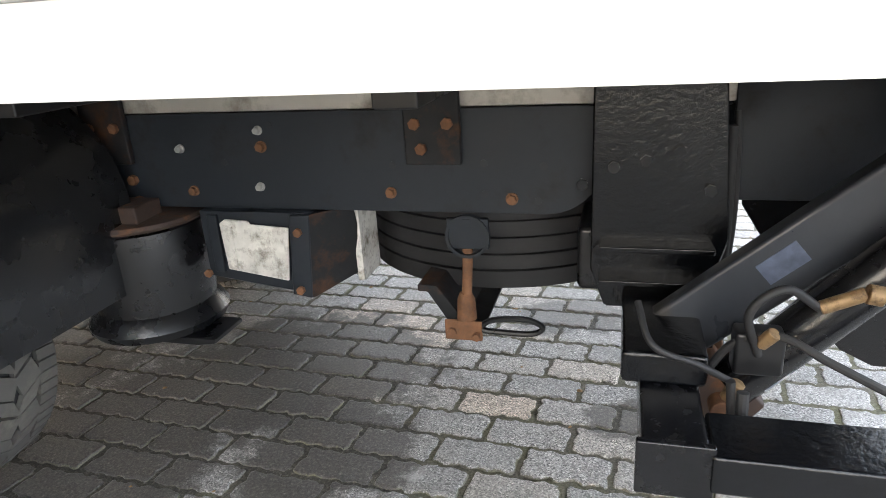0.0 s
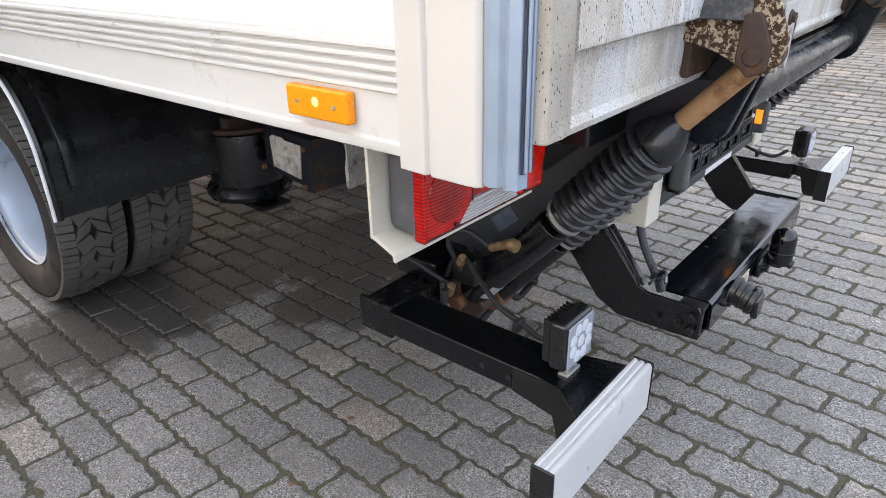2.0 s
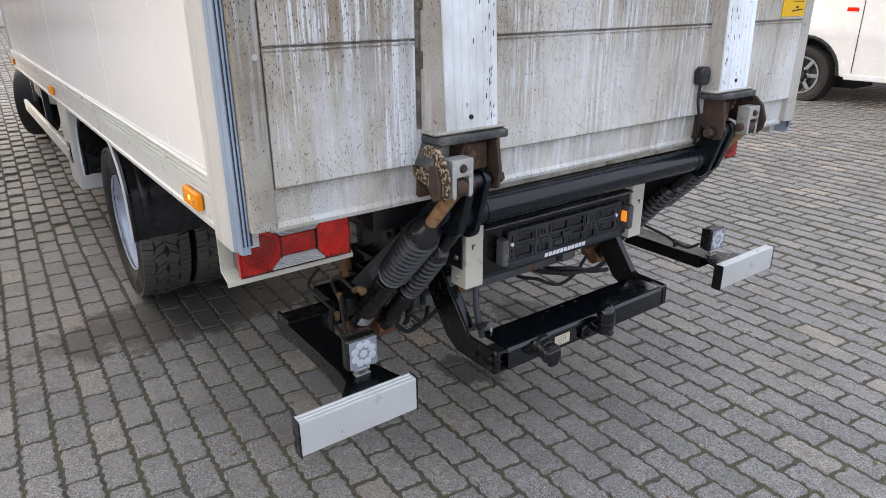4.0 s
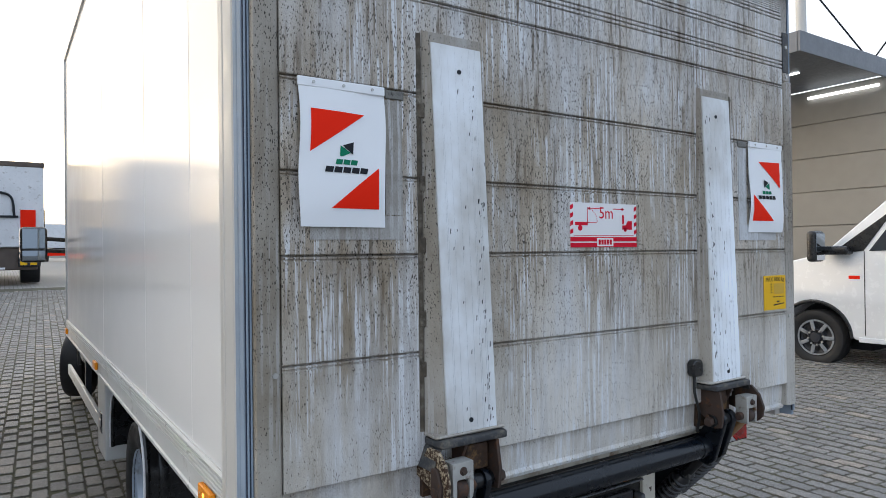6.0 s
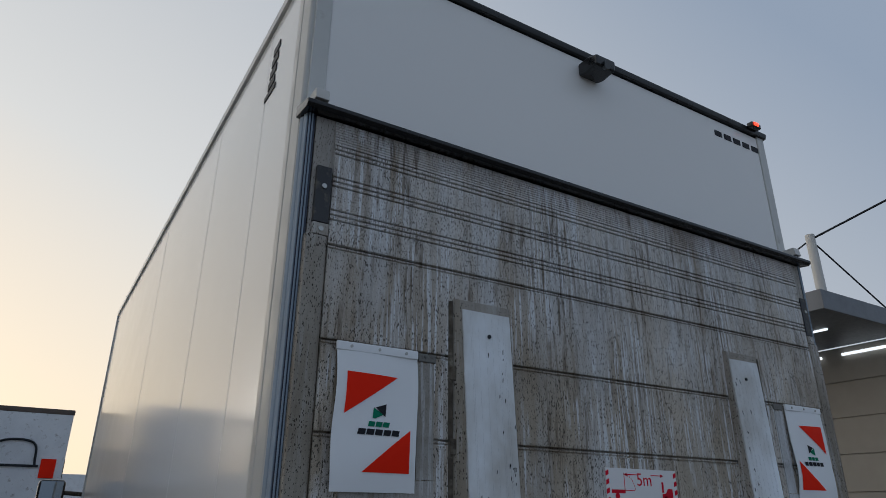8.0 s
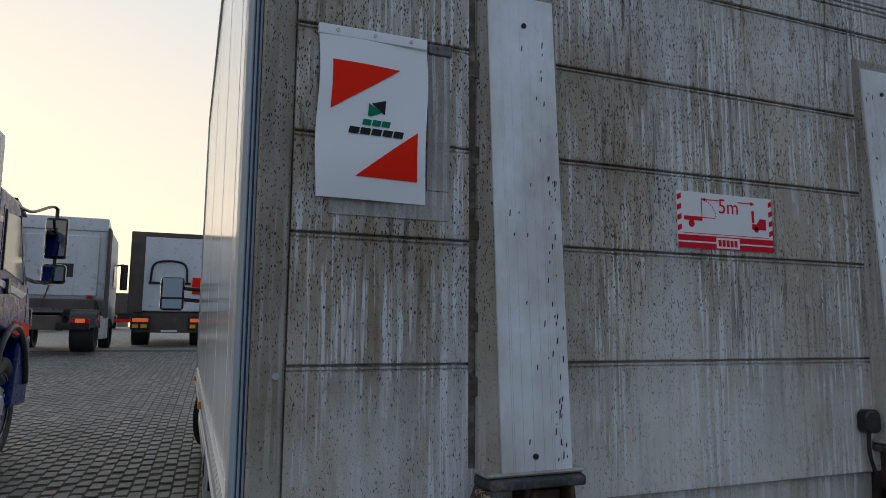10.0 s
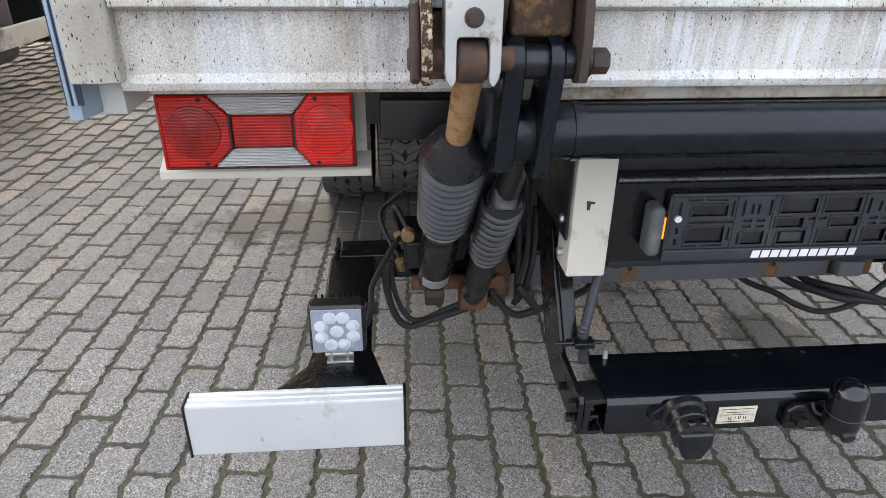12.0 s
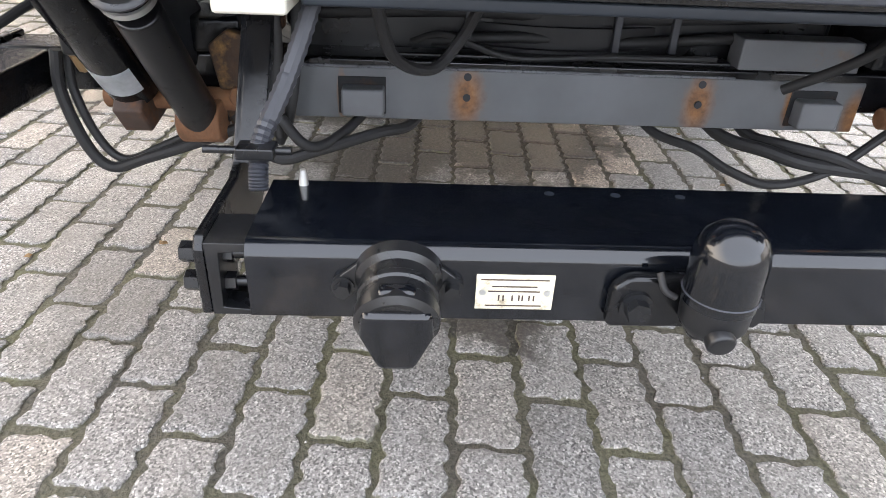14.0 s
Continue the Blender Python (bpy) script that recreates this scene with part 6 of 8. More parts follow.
# ---- chassis ----
HUNG = Matrix.Translation((0.045, 0, 0.010))
for right in SIDES:
    F = lambda bm: flip(turned(bm, HUNG), right)
    end = [(-0.70 - 0.10 + 0.10 * math.sin(a), 0.632 + 0.10 - 0.10 * math.cos(a)) for a in np.linspace(0, radians(80), 7)]
    rail = part("chassis_rail", F(prism([(-4.5, 0.632)] + end + [(-0.695, 0.824), (-4.5, 0.824)], "y", 0.705, 0.715, 0.001)), CHASSIS, truck, "dark chassis rail with bolts and holes")
    part("flange", F(box(-4.5, -0.80, 0.716, 0.775, 0.632, 0.640)), CHASSIS, rail)
    part("flange", F(box(-4.5, -0.72, 0.716, 0.774, 0.815, 0.823)), CHASSIS, rail)
    part("sub_frame", F(box(-4.5, -0.50, 0.712, 0.775, 0.825, 0.932, 0.003)), ALU_BEAM, truck, "pale aluminium sub-frame beam")
    part("tail_rail", F(box(-0.50, -0.21, 0.715, 0.725, 0.66, 0.88, 0.004)), CHASSIS, truck)
    for x, z, r_, mt in ((-1.366, 0.678, 0.007, STEEL), (-1.092, 0.669, 0.0085, RUST), (-0.862, 0.660, 0.009, RUST), (-1.354, 0.790, 0.007, STEEL), (-1.352, 0.758, 0.009, RUST), (-1.535, 0.755, 0.007, STEEL), (-1.52, 0.668, 0.0085, RUST)):
        part("bolt", F(joined(rod((x, 0.705, z), (x, 0.702, z), r_ * 1.3, n=14), rod((x, 0.702, z), (x, 0.693, z), r_, n=6))), mt, rail)
    # holes in the rail are black discs, the darkness painted
    for x, z in ((-1.44, 0.727), (-1.085, 0.722), (-0.912, 0.725), (-0.912, 0.668), (-0.815, 0.656), (-0.805, 0.72), (-1.33, 0.80)):
        part("dark_disc", F(rod((x, 0.7055, z), (x, 0.704, z), 0.007, n=12)), DARK_GAP, rail)
    for x in (-1.002, -1.70, -2.6, -3.8):
        bk = part("body_bracket", F(box(x - 0.052, x + 0.052, 0.690, 0.704, 0.725, 0.865, 0.003)), CHASSIS_RUSTY, truck, "rust-brown body bracket")
        part("bracket_web", F(box(x - 0.045, x + 0.045, 0.66, 0.70, 0.865, 0.93, 0.004)), CHASSIS_RUSTY, bk)
        for dx, dz in ((-0.03, 0.80), (0.03, 0.80), (-0.02, 0.755)):
            part("bolt", F(rod((x + dx, 0.690, dz), (x + dx, 0.682, dz), 0.011, n=6)), RUST, bk)
for k in range(9):
    x = -0.35 - k * 0.5
    part("floor_bearer", box(x - 0.025, x + 0.025, 0.20, W - 0.20, 0.905, 0.932, 0.003), BLACK, truck)
for x in (-0.78, -2.9, -4.0):
    part("frame_cross", box(x - 0.03, x + 0.03, 0.776, W - 0.776, 0.70, 0.80, 0.006), CHASSIS, truck)

# air springs on their seats
for right in SIDES:
    F = lambda bm: flip(bm, right)
    c = (-1.635, 0.720)
    prof = [(0.0, 0.0), (0.11, 0.0), (0.145, 0.010), (0.152, 0.028), (0.140, 0.048), (0.128, 0.060), (0.132, 0.10), (0.136, 0.16), (0.138, 0.21), (0.135, 0.240), (0.11, 0.252), (0.0, 0.252)]
    spring = part("air_spring", F(lathe(prof, (*c, 0.365), (0, 0, 1), 36)), PLASTIC, truck, "black rubber air spring")
    part("top_plate", F(lathe([(0.0, 0.0), (0.138, 0.0), (0.142, 0.006), (0.138, 0.014), (0.0, 0.03)], (*c, 0.612), (0, 0, 1), 32)), RUSTY_BROWN, spring, "rusty top plate")
    part("seat", F(prism([(-1.78, 0.345), (-1.50, 0.345), (-1.455, 0.352), (-1.455, 0.364), (-1.78, 0.362)], "y", 0.65, 0.76, 0.003)), BLACK, spring)
    part("bracket", F(box(-1.70, -1.56, 0.62, 0.70, 0.628, 0.664, 0.004)), RUSTY_BROWN, spring)
    for x, z in ((-1.66, 0.70), (-1.615, 0.70), (-1.65, 0.66), (-1.61, 0.655)):
        part("bolt", F(rod((x, 0.704, z), (x, 0.692, z), 0.011, n=6)), RUST, spring)
    part("cable_clip", F(pipe([(-1.70, 0.68, 0.72), (-1.715, 0.675, 0.70), (-1.71, 0.672, 0.675), (-1.695, 0.672, 0.67)], 0.006)), STEEL, spring)

# battery tray with its reflective plate
tray = part("battery_tray", prism([(-1.462, 0.642), (-1.213, 0.642), (-1.227, 0.466), (-1.462, 0.497)], "y", 0.685, 0.90, 0.004), CHASSIS, truck, "dark steel tray with a dirty reflective plate")
part("tray_edge", box(-1.440, -1.418, 0.676, 0.686, 0.510, 0.635, 0.002), CHASSIS, tray)
part("tray_face", prism([(-1.252, 0.638), (-1.209, 0.640), (-1.224, 0.464), (-1.266, 0.470)], "y", 0.672, 0.686, 0.002), CHASSIS, tray)
part("reflective_plate", prism([(-1.410, 0.618), (-1.396, 0.628), (-1.345, 0.625), (-1.341, 0.618), (-1.257, 0.613), (-1.271, 0.500), (-1.405, 0.520)], "y", 0.671, 0.678, 0.002), REFLECT, tray, "peeling reflective plate")
for k in range(3):
    part("crease", box(-1.385 + k * 0.04, -1.381 + k * 0.04, 0.6695, 0.6715, 0.522, 0.612), REFLECT, tray)
part("tray_wing", bm_of([(-1.209, 0.676, 0.640), (-1.150, 0.74, 0.640), (-1.150, 0.78, 0.49), (-1.224, 0.676, 0.464), (-1.206, 0.684, 0.640), (-1.147, 0.748, 0.640), (-1.147, 0.788, 0.49), (-1.220, 0.684, 0.464)], [(0, 1, 2, 3), (7, 6, 5, 4), (0, 4, 5, 1), (1, 5, 6, 2), (2, 6, 7, 3), (3, 7, 4, 0)]), CHASSIS_RUSTY, tray, "rust-streaked wing plate")
part("rear_reflector", box(-1.158, -1.143, 0.76, 0.86, 0.47, 0.63, 0.002), REFLECT, tray)
for x, z in ((-1.235, 0.605), (-1.245, 0.482), (-1.452, 0.51)):
    part("bolt", rod((x, 0.672, z), (x, 0.664, z), 0.009, n=6), RUST, tray)

def tyre_bm(r, w, tread=True, n=64):
    """A tyre on the y axis, centred on the origin."""
    h = w / 2
    prof = [(r * 0.62, -h * 0.72), (r * 0.66, -h * 0.86), (r * 0.80, -h), (r * 0.93, -h * 0.93), (r * 0.960, -h * 0.78), (r * 0.966, -h * 0.4), (r * 0.968, 0), (r * 0.966, h * 0.4), (r * 0.960, h * 0.78), (r * 0.93, h * 0.93), (r * 0.80, h), (r * 0.66, h * 0.86), (r * 0.62, h * 0.72)]
    bm = lathe(prof, (0, 0, 0), (0, 1, 0), n, False, True)
    if not tread:
        return bm, None
    if tread == "ribs":
        rings = [lathe([(r * 0.955, a * h), (r, a * h), (r, b_ * h), (r * 0.955, b_ * h)], (0, 0, 0), (0, 1, 0), n, True) for a, b_ in ((-0.92, -0.56), (-0.50, -0.21), (-0.15, 0.15), (0.21, 0.50), (0.56, 0.92))]
        return bm, joined(*rings)
    rng = random.Random(3)
    blocks = []
    for row, (y0, y1) in enumerate(((-0.94, -0.50), (-0.45, -0.03), (0.03, 0.45), (0.50, 0.94))):
        shoulder = row in (0, 3)
        count = 84 if shoulder else 46
        for k in range(count):
            step_ = 2 * math.pi / count
            a0 = step_ * (k + 0.5 * (row % 2) + rng.uniform(-0.05, 0.05))
            a1 = a0 + step_ * (0.84 if shoulder else 0.88)
            skew = (0.25 if shoulder else 0.55) * step_ * (1 if row % 2 else -1)
            zig = 0.0 if shoulder else 0.075 * (1 if k % 2 else -1)
            vs = []
            for rr in (r * 0.955, r * (0.995 if shoulder else 1.0)):
                for a, y in ((a0, y0 + zig), (a1, y0 - zig), (a1 + skew, y1 - zig), (a0 + skew, y1 + zig)):
                    drop = 0.012 * r if shoulder and abs(y) > 0.9 else 0.0
                    vs.append(((rr - drop) * math.cos(a), y * h, (rr - drop) * math.sin(a)))
            blocks.append(vs)
    verts = [v for b in blocks for v in b]
    faces = []
    for i in range(len(blocks)):
        o = i * 8
        faces += [(o + 4, o + 5, o + 6, o + 7), (o, o + 1, o + 5, o + 4), (o + 1, o + 2, o + 6, o + 5), (o + 2, o + 3, o + 7, o + 6), (o + 3, o, o + 4, o + 7)]
    return bm, bm_of(verts, faces)


def tyre(name, parent, m, r, w, tread=True, label="", n=64):
    """The carcass, with its tread blocks as one part below it."""
    carcass, blocks = tyre_bm(r, w, tread, n)
    ob = part(name, turned(carcass, m), RUBBER, parent, label)
    if blocks:
        tagged(part("tread", turned(blocks, m), RUBBER if tread == "ribs" else TREAD, ob), kind="stuff")
    return ob


def rim_bm(r, w, dish):
    """Pressed steel rim, its disc closed; dish: depth of the disc behind the outer edge (y < 0)."""
    h = w / 2
    bm = lathe([(r, -h * 0.80), (r * 1.03, -h * 0.84), (r * 1.03, -h * 0.74), (r * 0.93, -h * 0.64), (r * 0.88, -h * 0.3), (r * 0.86, dish - 0.02), (r * 0.70, dish - 0.005), (r * 0.52, dish), (r * 0.45, dish - 0.03), (r * 0.40, dish - 0.035), (r * 0.30, dish - 0.02), (r * 0.26, dish - 0.06), (0.0, dish - 0.065)], (0, 0, 0), (0, 1, 0), 48, False, True)
    return bm


def wheel(name, parent, at_, r, w, rim_r, dish, tread=True, outward=1, rim_mat=None, label=""):
    m = Matrix.Translation(at_) @ (Matrix.Identity(4) if outward > 0 else Matrix.Rotation(math.pi, 4, "Z"))
    wh = tyre(name, parent, m, r, w, tread, label or "black tyre on a silver rim")
    part("rim", turned(rim_bm(rim_r, w, dish), m), rim_mat or RIM, wh)
    for k in range(8):
        a = 2 * math.pi * k / 8
        # rim openings are black discs on the closed rim, their shade painted
        part("dark_rim_disc", turned(rod((rim_r * 0.66 * math.cos(a), dish - 0.014, rim_r * 0.66 * math.sin(a)), (rim_r * 0.66 * math.cos(a), dish - 0.004, rim_r * 0.66 * math.sin(a)), rim_r * 0.115, n=14), m), DARK_GAP, wh)
        part("wheel_nut", turned(rod((rim_r * 0.40 * math.cos(a + 0.2), dish - 0.034, rim_r * 0.40 * math.sin(a + 0.2)), (rim_r * 0.40 * math.cos(a + 0.2), dish - 0.055, rim_r * 0.40 * math.sin(a + 0.2)), rim_r * 0.055, n=6), m), STEEL, wh)
    return wh


AX = -2.205
for right in SIDES:
    ya, yb = (0.226, 0.480) if not right else (W - 0.226, W - 0.480)
    wheel("rear_wheel", truck, (AX, ya, 0.388), 0.390, 0.235, 0.238, 0.09, True, 1 if not right else -1)
    wheel("rear_wheel", truck, (AX, yb, 0.388), 0.390, 0.235, 0.238, -0.04, True, -1 if not right else 1)
part("rear_axle", joined(rod((AX, 0.30, 0.388), (AX, W - 0.30, 0.388), 0.055, n=20), lathe([(0.0, -0.14), (0.08, -0.13), (0.14, 0.0), (0.08, 0.13), (0.0, 0.14)], (AX, W / 2, 0.388), (0, 1, 0), 24)), BLACK, truck)
for right in SIDES:
    F = lambda bm: flip(bm, right)
    GX = AX + 0.060
    bow = [(p.x, p.z) for p in smooth_line([(GX - 0.565, 0, 0.55), (GX - 0.555, 0, 0.72), (GX - 0.465, 0, 0.86), (GX - 0.265, 0, 0.915), (GX + 0.035, 0, 0.930), (GX + 0.265, 0, 0.924), (GX + 0.410, 0, 0.885), (GX + 0.495, 0, 0.81), (GX + 0.540, 0, 0.71), (GX + 0.548, 0, 0.58), (GX + 0.545, 0, 0.485)], 5)]
    inside = [(GX + (x - GX) * 0.978, z - 0.012 * max(0.0, (z - 0.5) / 0.43)) for x, z in bow]
    guard = part("mudguard", F(prism(bow + inside[::-1], "y", 0.070, 0.66)), PLASTIC, truck, "black plastic mudguard over twin wheels")
    lipp = [(x - 0.006 if x > GX else x + 0.006, 0.067, z - 0.004) for x, z in bow]
    part("guard_lip", F(pipe(lipp, 0.013, 8, 1)), PLASTIC, guard)
    part("guard_trim", F(pipe([(x + 0.003, 0.054, z) for x, _, z in lipp], 0.0060, 8, 1)), SIGN_WHITE, guard, "white edge trim")
    ridge = [(x, z) for x, z in bow if x > GX and z > 0.55]
    out = [(x + 0.014 * (x - GX) / 0.55, z + 0.010 * (z - 0.5)) for x, z in ridge]
    part("guard_crease", F(softened(prism(ridge + out[::-1], "y", 0.112, 0.150), 0.006, 2)), PLASTIC, guard)
    part("inner_side", F(prism([p for p in inside if p[1] > 0.5], "y", 0.655, 0.664)), PLASTIC, guard)
    # skirt tank and side rail ahead of the wheel
    part("side_guard_rail", F(box(-5.6, -3.20, 0.050, 0.075, 0.535, 0.625, 0.004)), ALU, truck, "aluminium side guard rail")
    for x in (-4.3, -3.3):
        part("guard_post", F(box(x - 0.03, x + 0.03, 0.075, 0.115, 0.55, 0.94, 0.003)), CHASSIS, truck)
    tankb = part("side_locker", F(box(-3.20, -2.86, 0.045, 0.42, 0.42, 0.90, 0.012)), GREY_POST, truck, "light grey side locker with a latch")
    part("latch", F(box(-3.08, -2.98, 0.040, 0.047, 0.56, 0.68, 0.006)), PLASTIC, tankb)
    part("latch_handle", F(box(-3.065, -2.995, 0.034, 0.041, 0.60, 0.64, 0.004)), STEEL, tankb)
    part("fuel_tank", F(box(-4.4, -3.4, 0.22, 0.66, 0.50, 0.84, 0.05, 3)), PLASTIC, truck)

# spare wheel on its winch
spare = tyre("spare_wheel", truck, Matrix.Translation((-0.895, W / 2, 0.545)) @ Matrix.Rotation(math.pi / 2, 4, "X"), 0.345, 0.20, "ribs", "spare wheel slung under the chassis")
part("rim", turned(rim_bm(0.215, 0.20, 0.02), Matrix.Translation((-0.895, W / 2, 0.545)) @ Matrix.Rotation(math.pi / 2, 4, "X")), CHASSIS, spare)
part("rod_plate", joined(box(-0.940, -0.860, 0.69, 0.704, 0.575, 0.635, 0.003), lathe([(0.036, 0.0), (0.042, 0.0), (0.042, 0.014), (0.036, 0.014)], (-0.900, 0.70, 0.60), (0, -1, 0), 20, True)), CHASSIS, spare)
part("winch_rod", rod((-0.900, 0.700, 0.615), (-0.910, 0.705, 0.47), 0.010, n=14), RUST, spare, "rust-orange winch rod")
part("rod_cup", lathe([(0.0, 0.0), (0.020, 0.0), (0.018, 0.04), (0.012, 0.055), (0.0, 0.055)], (-0.912, 0.706, 0.425), (0, 0, 1), 18), RUST, spare)
part("carrier", prism([(-1.015, 0.470), (-0.995, 0.470), (-0.940, 0.385), (-0.885, 0.385), (-0.880, 0.40), (-0.920, 0.41), (-0.975, 0.485), (-1.015, 0.485)], "y", 0.72, 1.45, 0.002), CHASSIS_RUSTY, spare)
part("carrier_lug", joined(box(-0.955, -0.880, 0.692, 0.70, 0.382, 0.425, 0.003), rod((-0.940, 0.695, 0.40), (-0.940, 0.685, 0.40), 0.010, n=6), rod((-0.890, 0.695, 0.395), (-0.890, 0.68, 0.395), 0.008, n=6)), RUST, spare)
part("hook_handle", pipe([(-0.890, 0.70, 0.41), (-0.855, 0.70, 0.428), (-0.795, 0.70, 0.432), (-0.763, 0.70, 0.418), (-0.785, 0.70, 0.402), (-0.855, 0.70, 0.402), (-0.890, 0.70, 0.405)], 0.006), BLACK, spare)

# cab ahead of the box, mirror and turned front wheel
cab = part("cab", prism([(-5.08, 0.62), (-5.30, 0.60)] + [(-6.32 + 0.43 * math.cos(a), 0.53 + 0.43 * math.sin(a)) for a in np.linspace(radians(8), radians(172), 14)] + [(-6.9, 0.55), (-7.12, 0.75), (-7.10, 1.10), (-6.95, 1.28), (-6.45, 1.42), (-5.72, 2.30), (-5.45, 2.50), (-5.08, 2.52)], "y", 0.17, W - 0.17, 0.07, 3), VAN_WHITE, truck, "white van cab")
for right in SIDES:
    F = lambda bm: flip(bm, right)
    part("door_window", F(prism([(-5.20, 1.50), (-6.25, 1.48), (-5.78, 2.12), (-5.20, 2.14)], "y", 0.155, 0.175, 0.006)), GLASS, cab)
    part("arch", F(pipe([(-6.32 + 0.435 * math.cos(a), 0.172, 0.53 + 0.435 * math.sin(a)) for a in np.linspace(radians(5), radians(175), 18)], 0.02, 8, 1)), PLASTIC, cab)
    part("arch_well", F(rod((-6.32, 0.50, 0.53), (-6.32, 0.60, 0.53), 0.45, n=32)), DARK_GAP, cab)
    mir = part("wing_mirror", F(box(-5.16, -5.06, -0.33, -0.13, 1.58, 1.88, 0.035, 3)), PLASTIC, cab, "black wing mirror on two arms")
    part("mirror_glass", F(box(-5.062, -5.056, -0.313, -0.147, 1.695, 1.865, 0.012)), MIRROR, mir)
    part("wide_glass", F(box(-5.062, -5.056, -0.313, -0.147, 1.595, 1.68, 0.012)), MIRROR, mir)
    for z in (1.68, 1.78):
        part("mirror_arm", F(rod((-5.11, -0.14, z), (-5.22, 0.18, z - 0.02), 0.018, n=12)), PLASTIC, mir)
m_f = Matrix.Translation((-6.32, 0.22, 0.175 + 0.345)) @ Matrix.Rotation(radians(-22), 4, "Z")
fw = tyre("front_wheel", truck, m_f, 0.345, 0.215, False, "black front wheel turned outward")
part("rim", turned(rim_bm(0.215, 0.215, -0.05), m_f), CHASSIS, fw)
part("hub", turned(lathe([(0.0, -0.15), (0.05, -0.15), (0.08, -0.12), (0.09, -0.05), (0.12, -0.03)], (0, 0, 0), (0, 1, 0), 24), m_f), CHASSIS, fw)
for k in range(6):
    a = math.pi * k / 3
    part("wheel_nut", turned(rod((0.075 * math.cos(a), -0.10, 0.075 * math.sin(a)), (0.075 * math.cos(a), -0.14, 0.075 * math.sin(a)), 0.014, n=6), m_f), CHASSIS, fw)
m_g = Matrix.Translation((-6.32, W - 0.22, 0.175 + 0.345)) @ Matrix.Rotation(math.pi, 4, "Z")
tyre("front_wheel", truck, m_g, 0.345, 0.215, False)

# ---- blue lorry standing alongside ----
LY = -1.62               # its side towards the truck
gz = 0.20
lorry = thing("blue_lorry", "blue lorry with pale side lockers and aluminium side guards", "lorry", (0, 0, 0))
part("chassis", box(-6.8, 0.5, -3.3, -2.4, gz + 0.55, gz + 0.85, 0.01), BLACK, lorry)
body = part("cab", prism([(-5.27, gz + 0.95), (-5.56, gz + 1.10), (-5.645, gz + 1.20), (-6.75, gz + 1.05), (-6.86, gz + 1.2), (-6.72, gz + 1.55), (-6.36, gz + 1.90), (-6.08, gz + 2.36), (-5.93, gz + 2.43), (-5.27, gz + 2.45)], "y", LY - 2.4, LY - 0.02, 0.05, 3), BLUE_CAB, lorry, "dark blue cab")
part("front_skirt", prism([(-6.290, gz + 0.45), (-6.935, gz + 0.42), (-6.987, gz + 0.60), (-6.969, gz + 1.15), (-6.505, gz + 1.10), (-6.376, gz + 0.75)], "y", LY - 2.38, LY - 0.03, 0.04, 3), BLUE_CAB, body)
# the pale base colour paints a bright reflection into the glass
part("side_window", prism([(-5.54, gz + 1.74), (-6.34, gz + 1.66), (-6.24, gz + 1.95), (-6.02, gz + 2.27), (-5.54, gz + 2.24)], "y", LY - 0.03, LY - 0.012, 0.006), surface("painted_reflection_window", (0.35, 0.36, 0.30), 0.08, var=0.15), body, "side window with a pale reflection painted in")
part("window_seal", box(-5.555, -5.520, LY - 0.03, LY - 0.008, gz + 1.72, gz + 2.27, 0.004), PLASTIC, body)
part("window_seal", prism([(-6.38, gz + 1.64), (-6.34, gz + 1.64), (-6.02, gz + 2.28), (-6.06, gz + 2.28)], "y", LY - 0.03, LY - 0.008), PLASTIC, body)
for x, z in ((-5.46, 2.3), (-6.58, 1.62)):
    part("door_groove", box(x, x + 0.01, LY - 0.03, LY - 0.016, gz + 1.1, gz + z), PLASTIC, body)
part("door_handle", box(-5.774, -5.662, LY - 0.02, LY + 0.012, gz + 1.52, gz + 1.66, 0.012), PLASTIC, body)
part("body_flash", prism([(-5.48, gz + 1.58), (-6.34, gz + 1.50), (-6.52, gz + 1.56), (-5.48, gz + 1.64)], "y", LY - 0.02, LY - 0.010, 0.002), TRUCK_WHITE, body)
part("red_lettering_bar", prism([(-6.075, gz + 1.16), (-6.763, gz + 1.12), (-6.763, gz + 1.25), (-6.075, gz + 1.28)], "y", LY - 0.02, LY - 0.012), RED_PRINT, body)
part("arch_trim", pipe([(-6.15 + 0.64 * math.cos(a), LY - 0.02, gz + 0.55 + 0.68 * math.sin(a)) for a in np.linspace(radians(172), radians(8), 16)], 0.035, 8, 1), PLASTIC_GREY, body)
part("arch_well", prism([(-6.15 + 0.60 * math.cos(a), gz + 0.55 + 0.62 * math.sin(a)) for a in np.linspace(radians(190), radians(-10), 20)], "y", LY - 0.75, LY - 0.40), DARK_GAP, body)
part("indicator", box(-6.86, -6.77, LY - 0.05, LY - 0.01, gz + 1.20, gz + 1.42, 0.02), PLASTIC, body)
part("sun_visor", prism([(-6.02, gz + 2.41), (-6.45, gz + 2.33), (-6.455, gz + 2.36), (-6.02, gz + 2.46)], "y", LY - 2.3, LY - 0.05, 0.004), PLASTIC, body)
mirror_y = LY + 0.10
part("mirror_arm", joined(pipe([(-6.06, LY - 0.05, gz + 2.38), (-6.48, LY - 0.01, gz + 2.40), (-6.98, LY + 0.06, gz + 2.54), (-7.11, mirror_y, gz + 2.54), (-7.124, mirror_y, gz + 2.44)], 0.016), pipe([(-6.40, LY - 0.04, gz + 1.72), (-6.85, LY + 0.02, gz + 1.70), (-7.124, mirror_y, gz + 1.80), (-7.124, mirror_y, gz + 2.55)], 0.020)), PLASTIC, body)
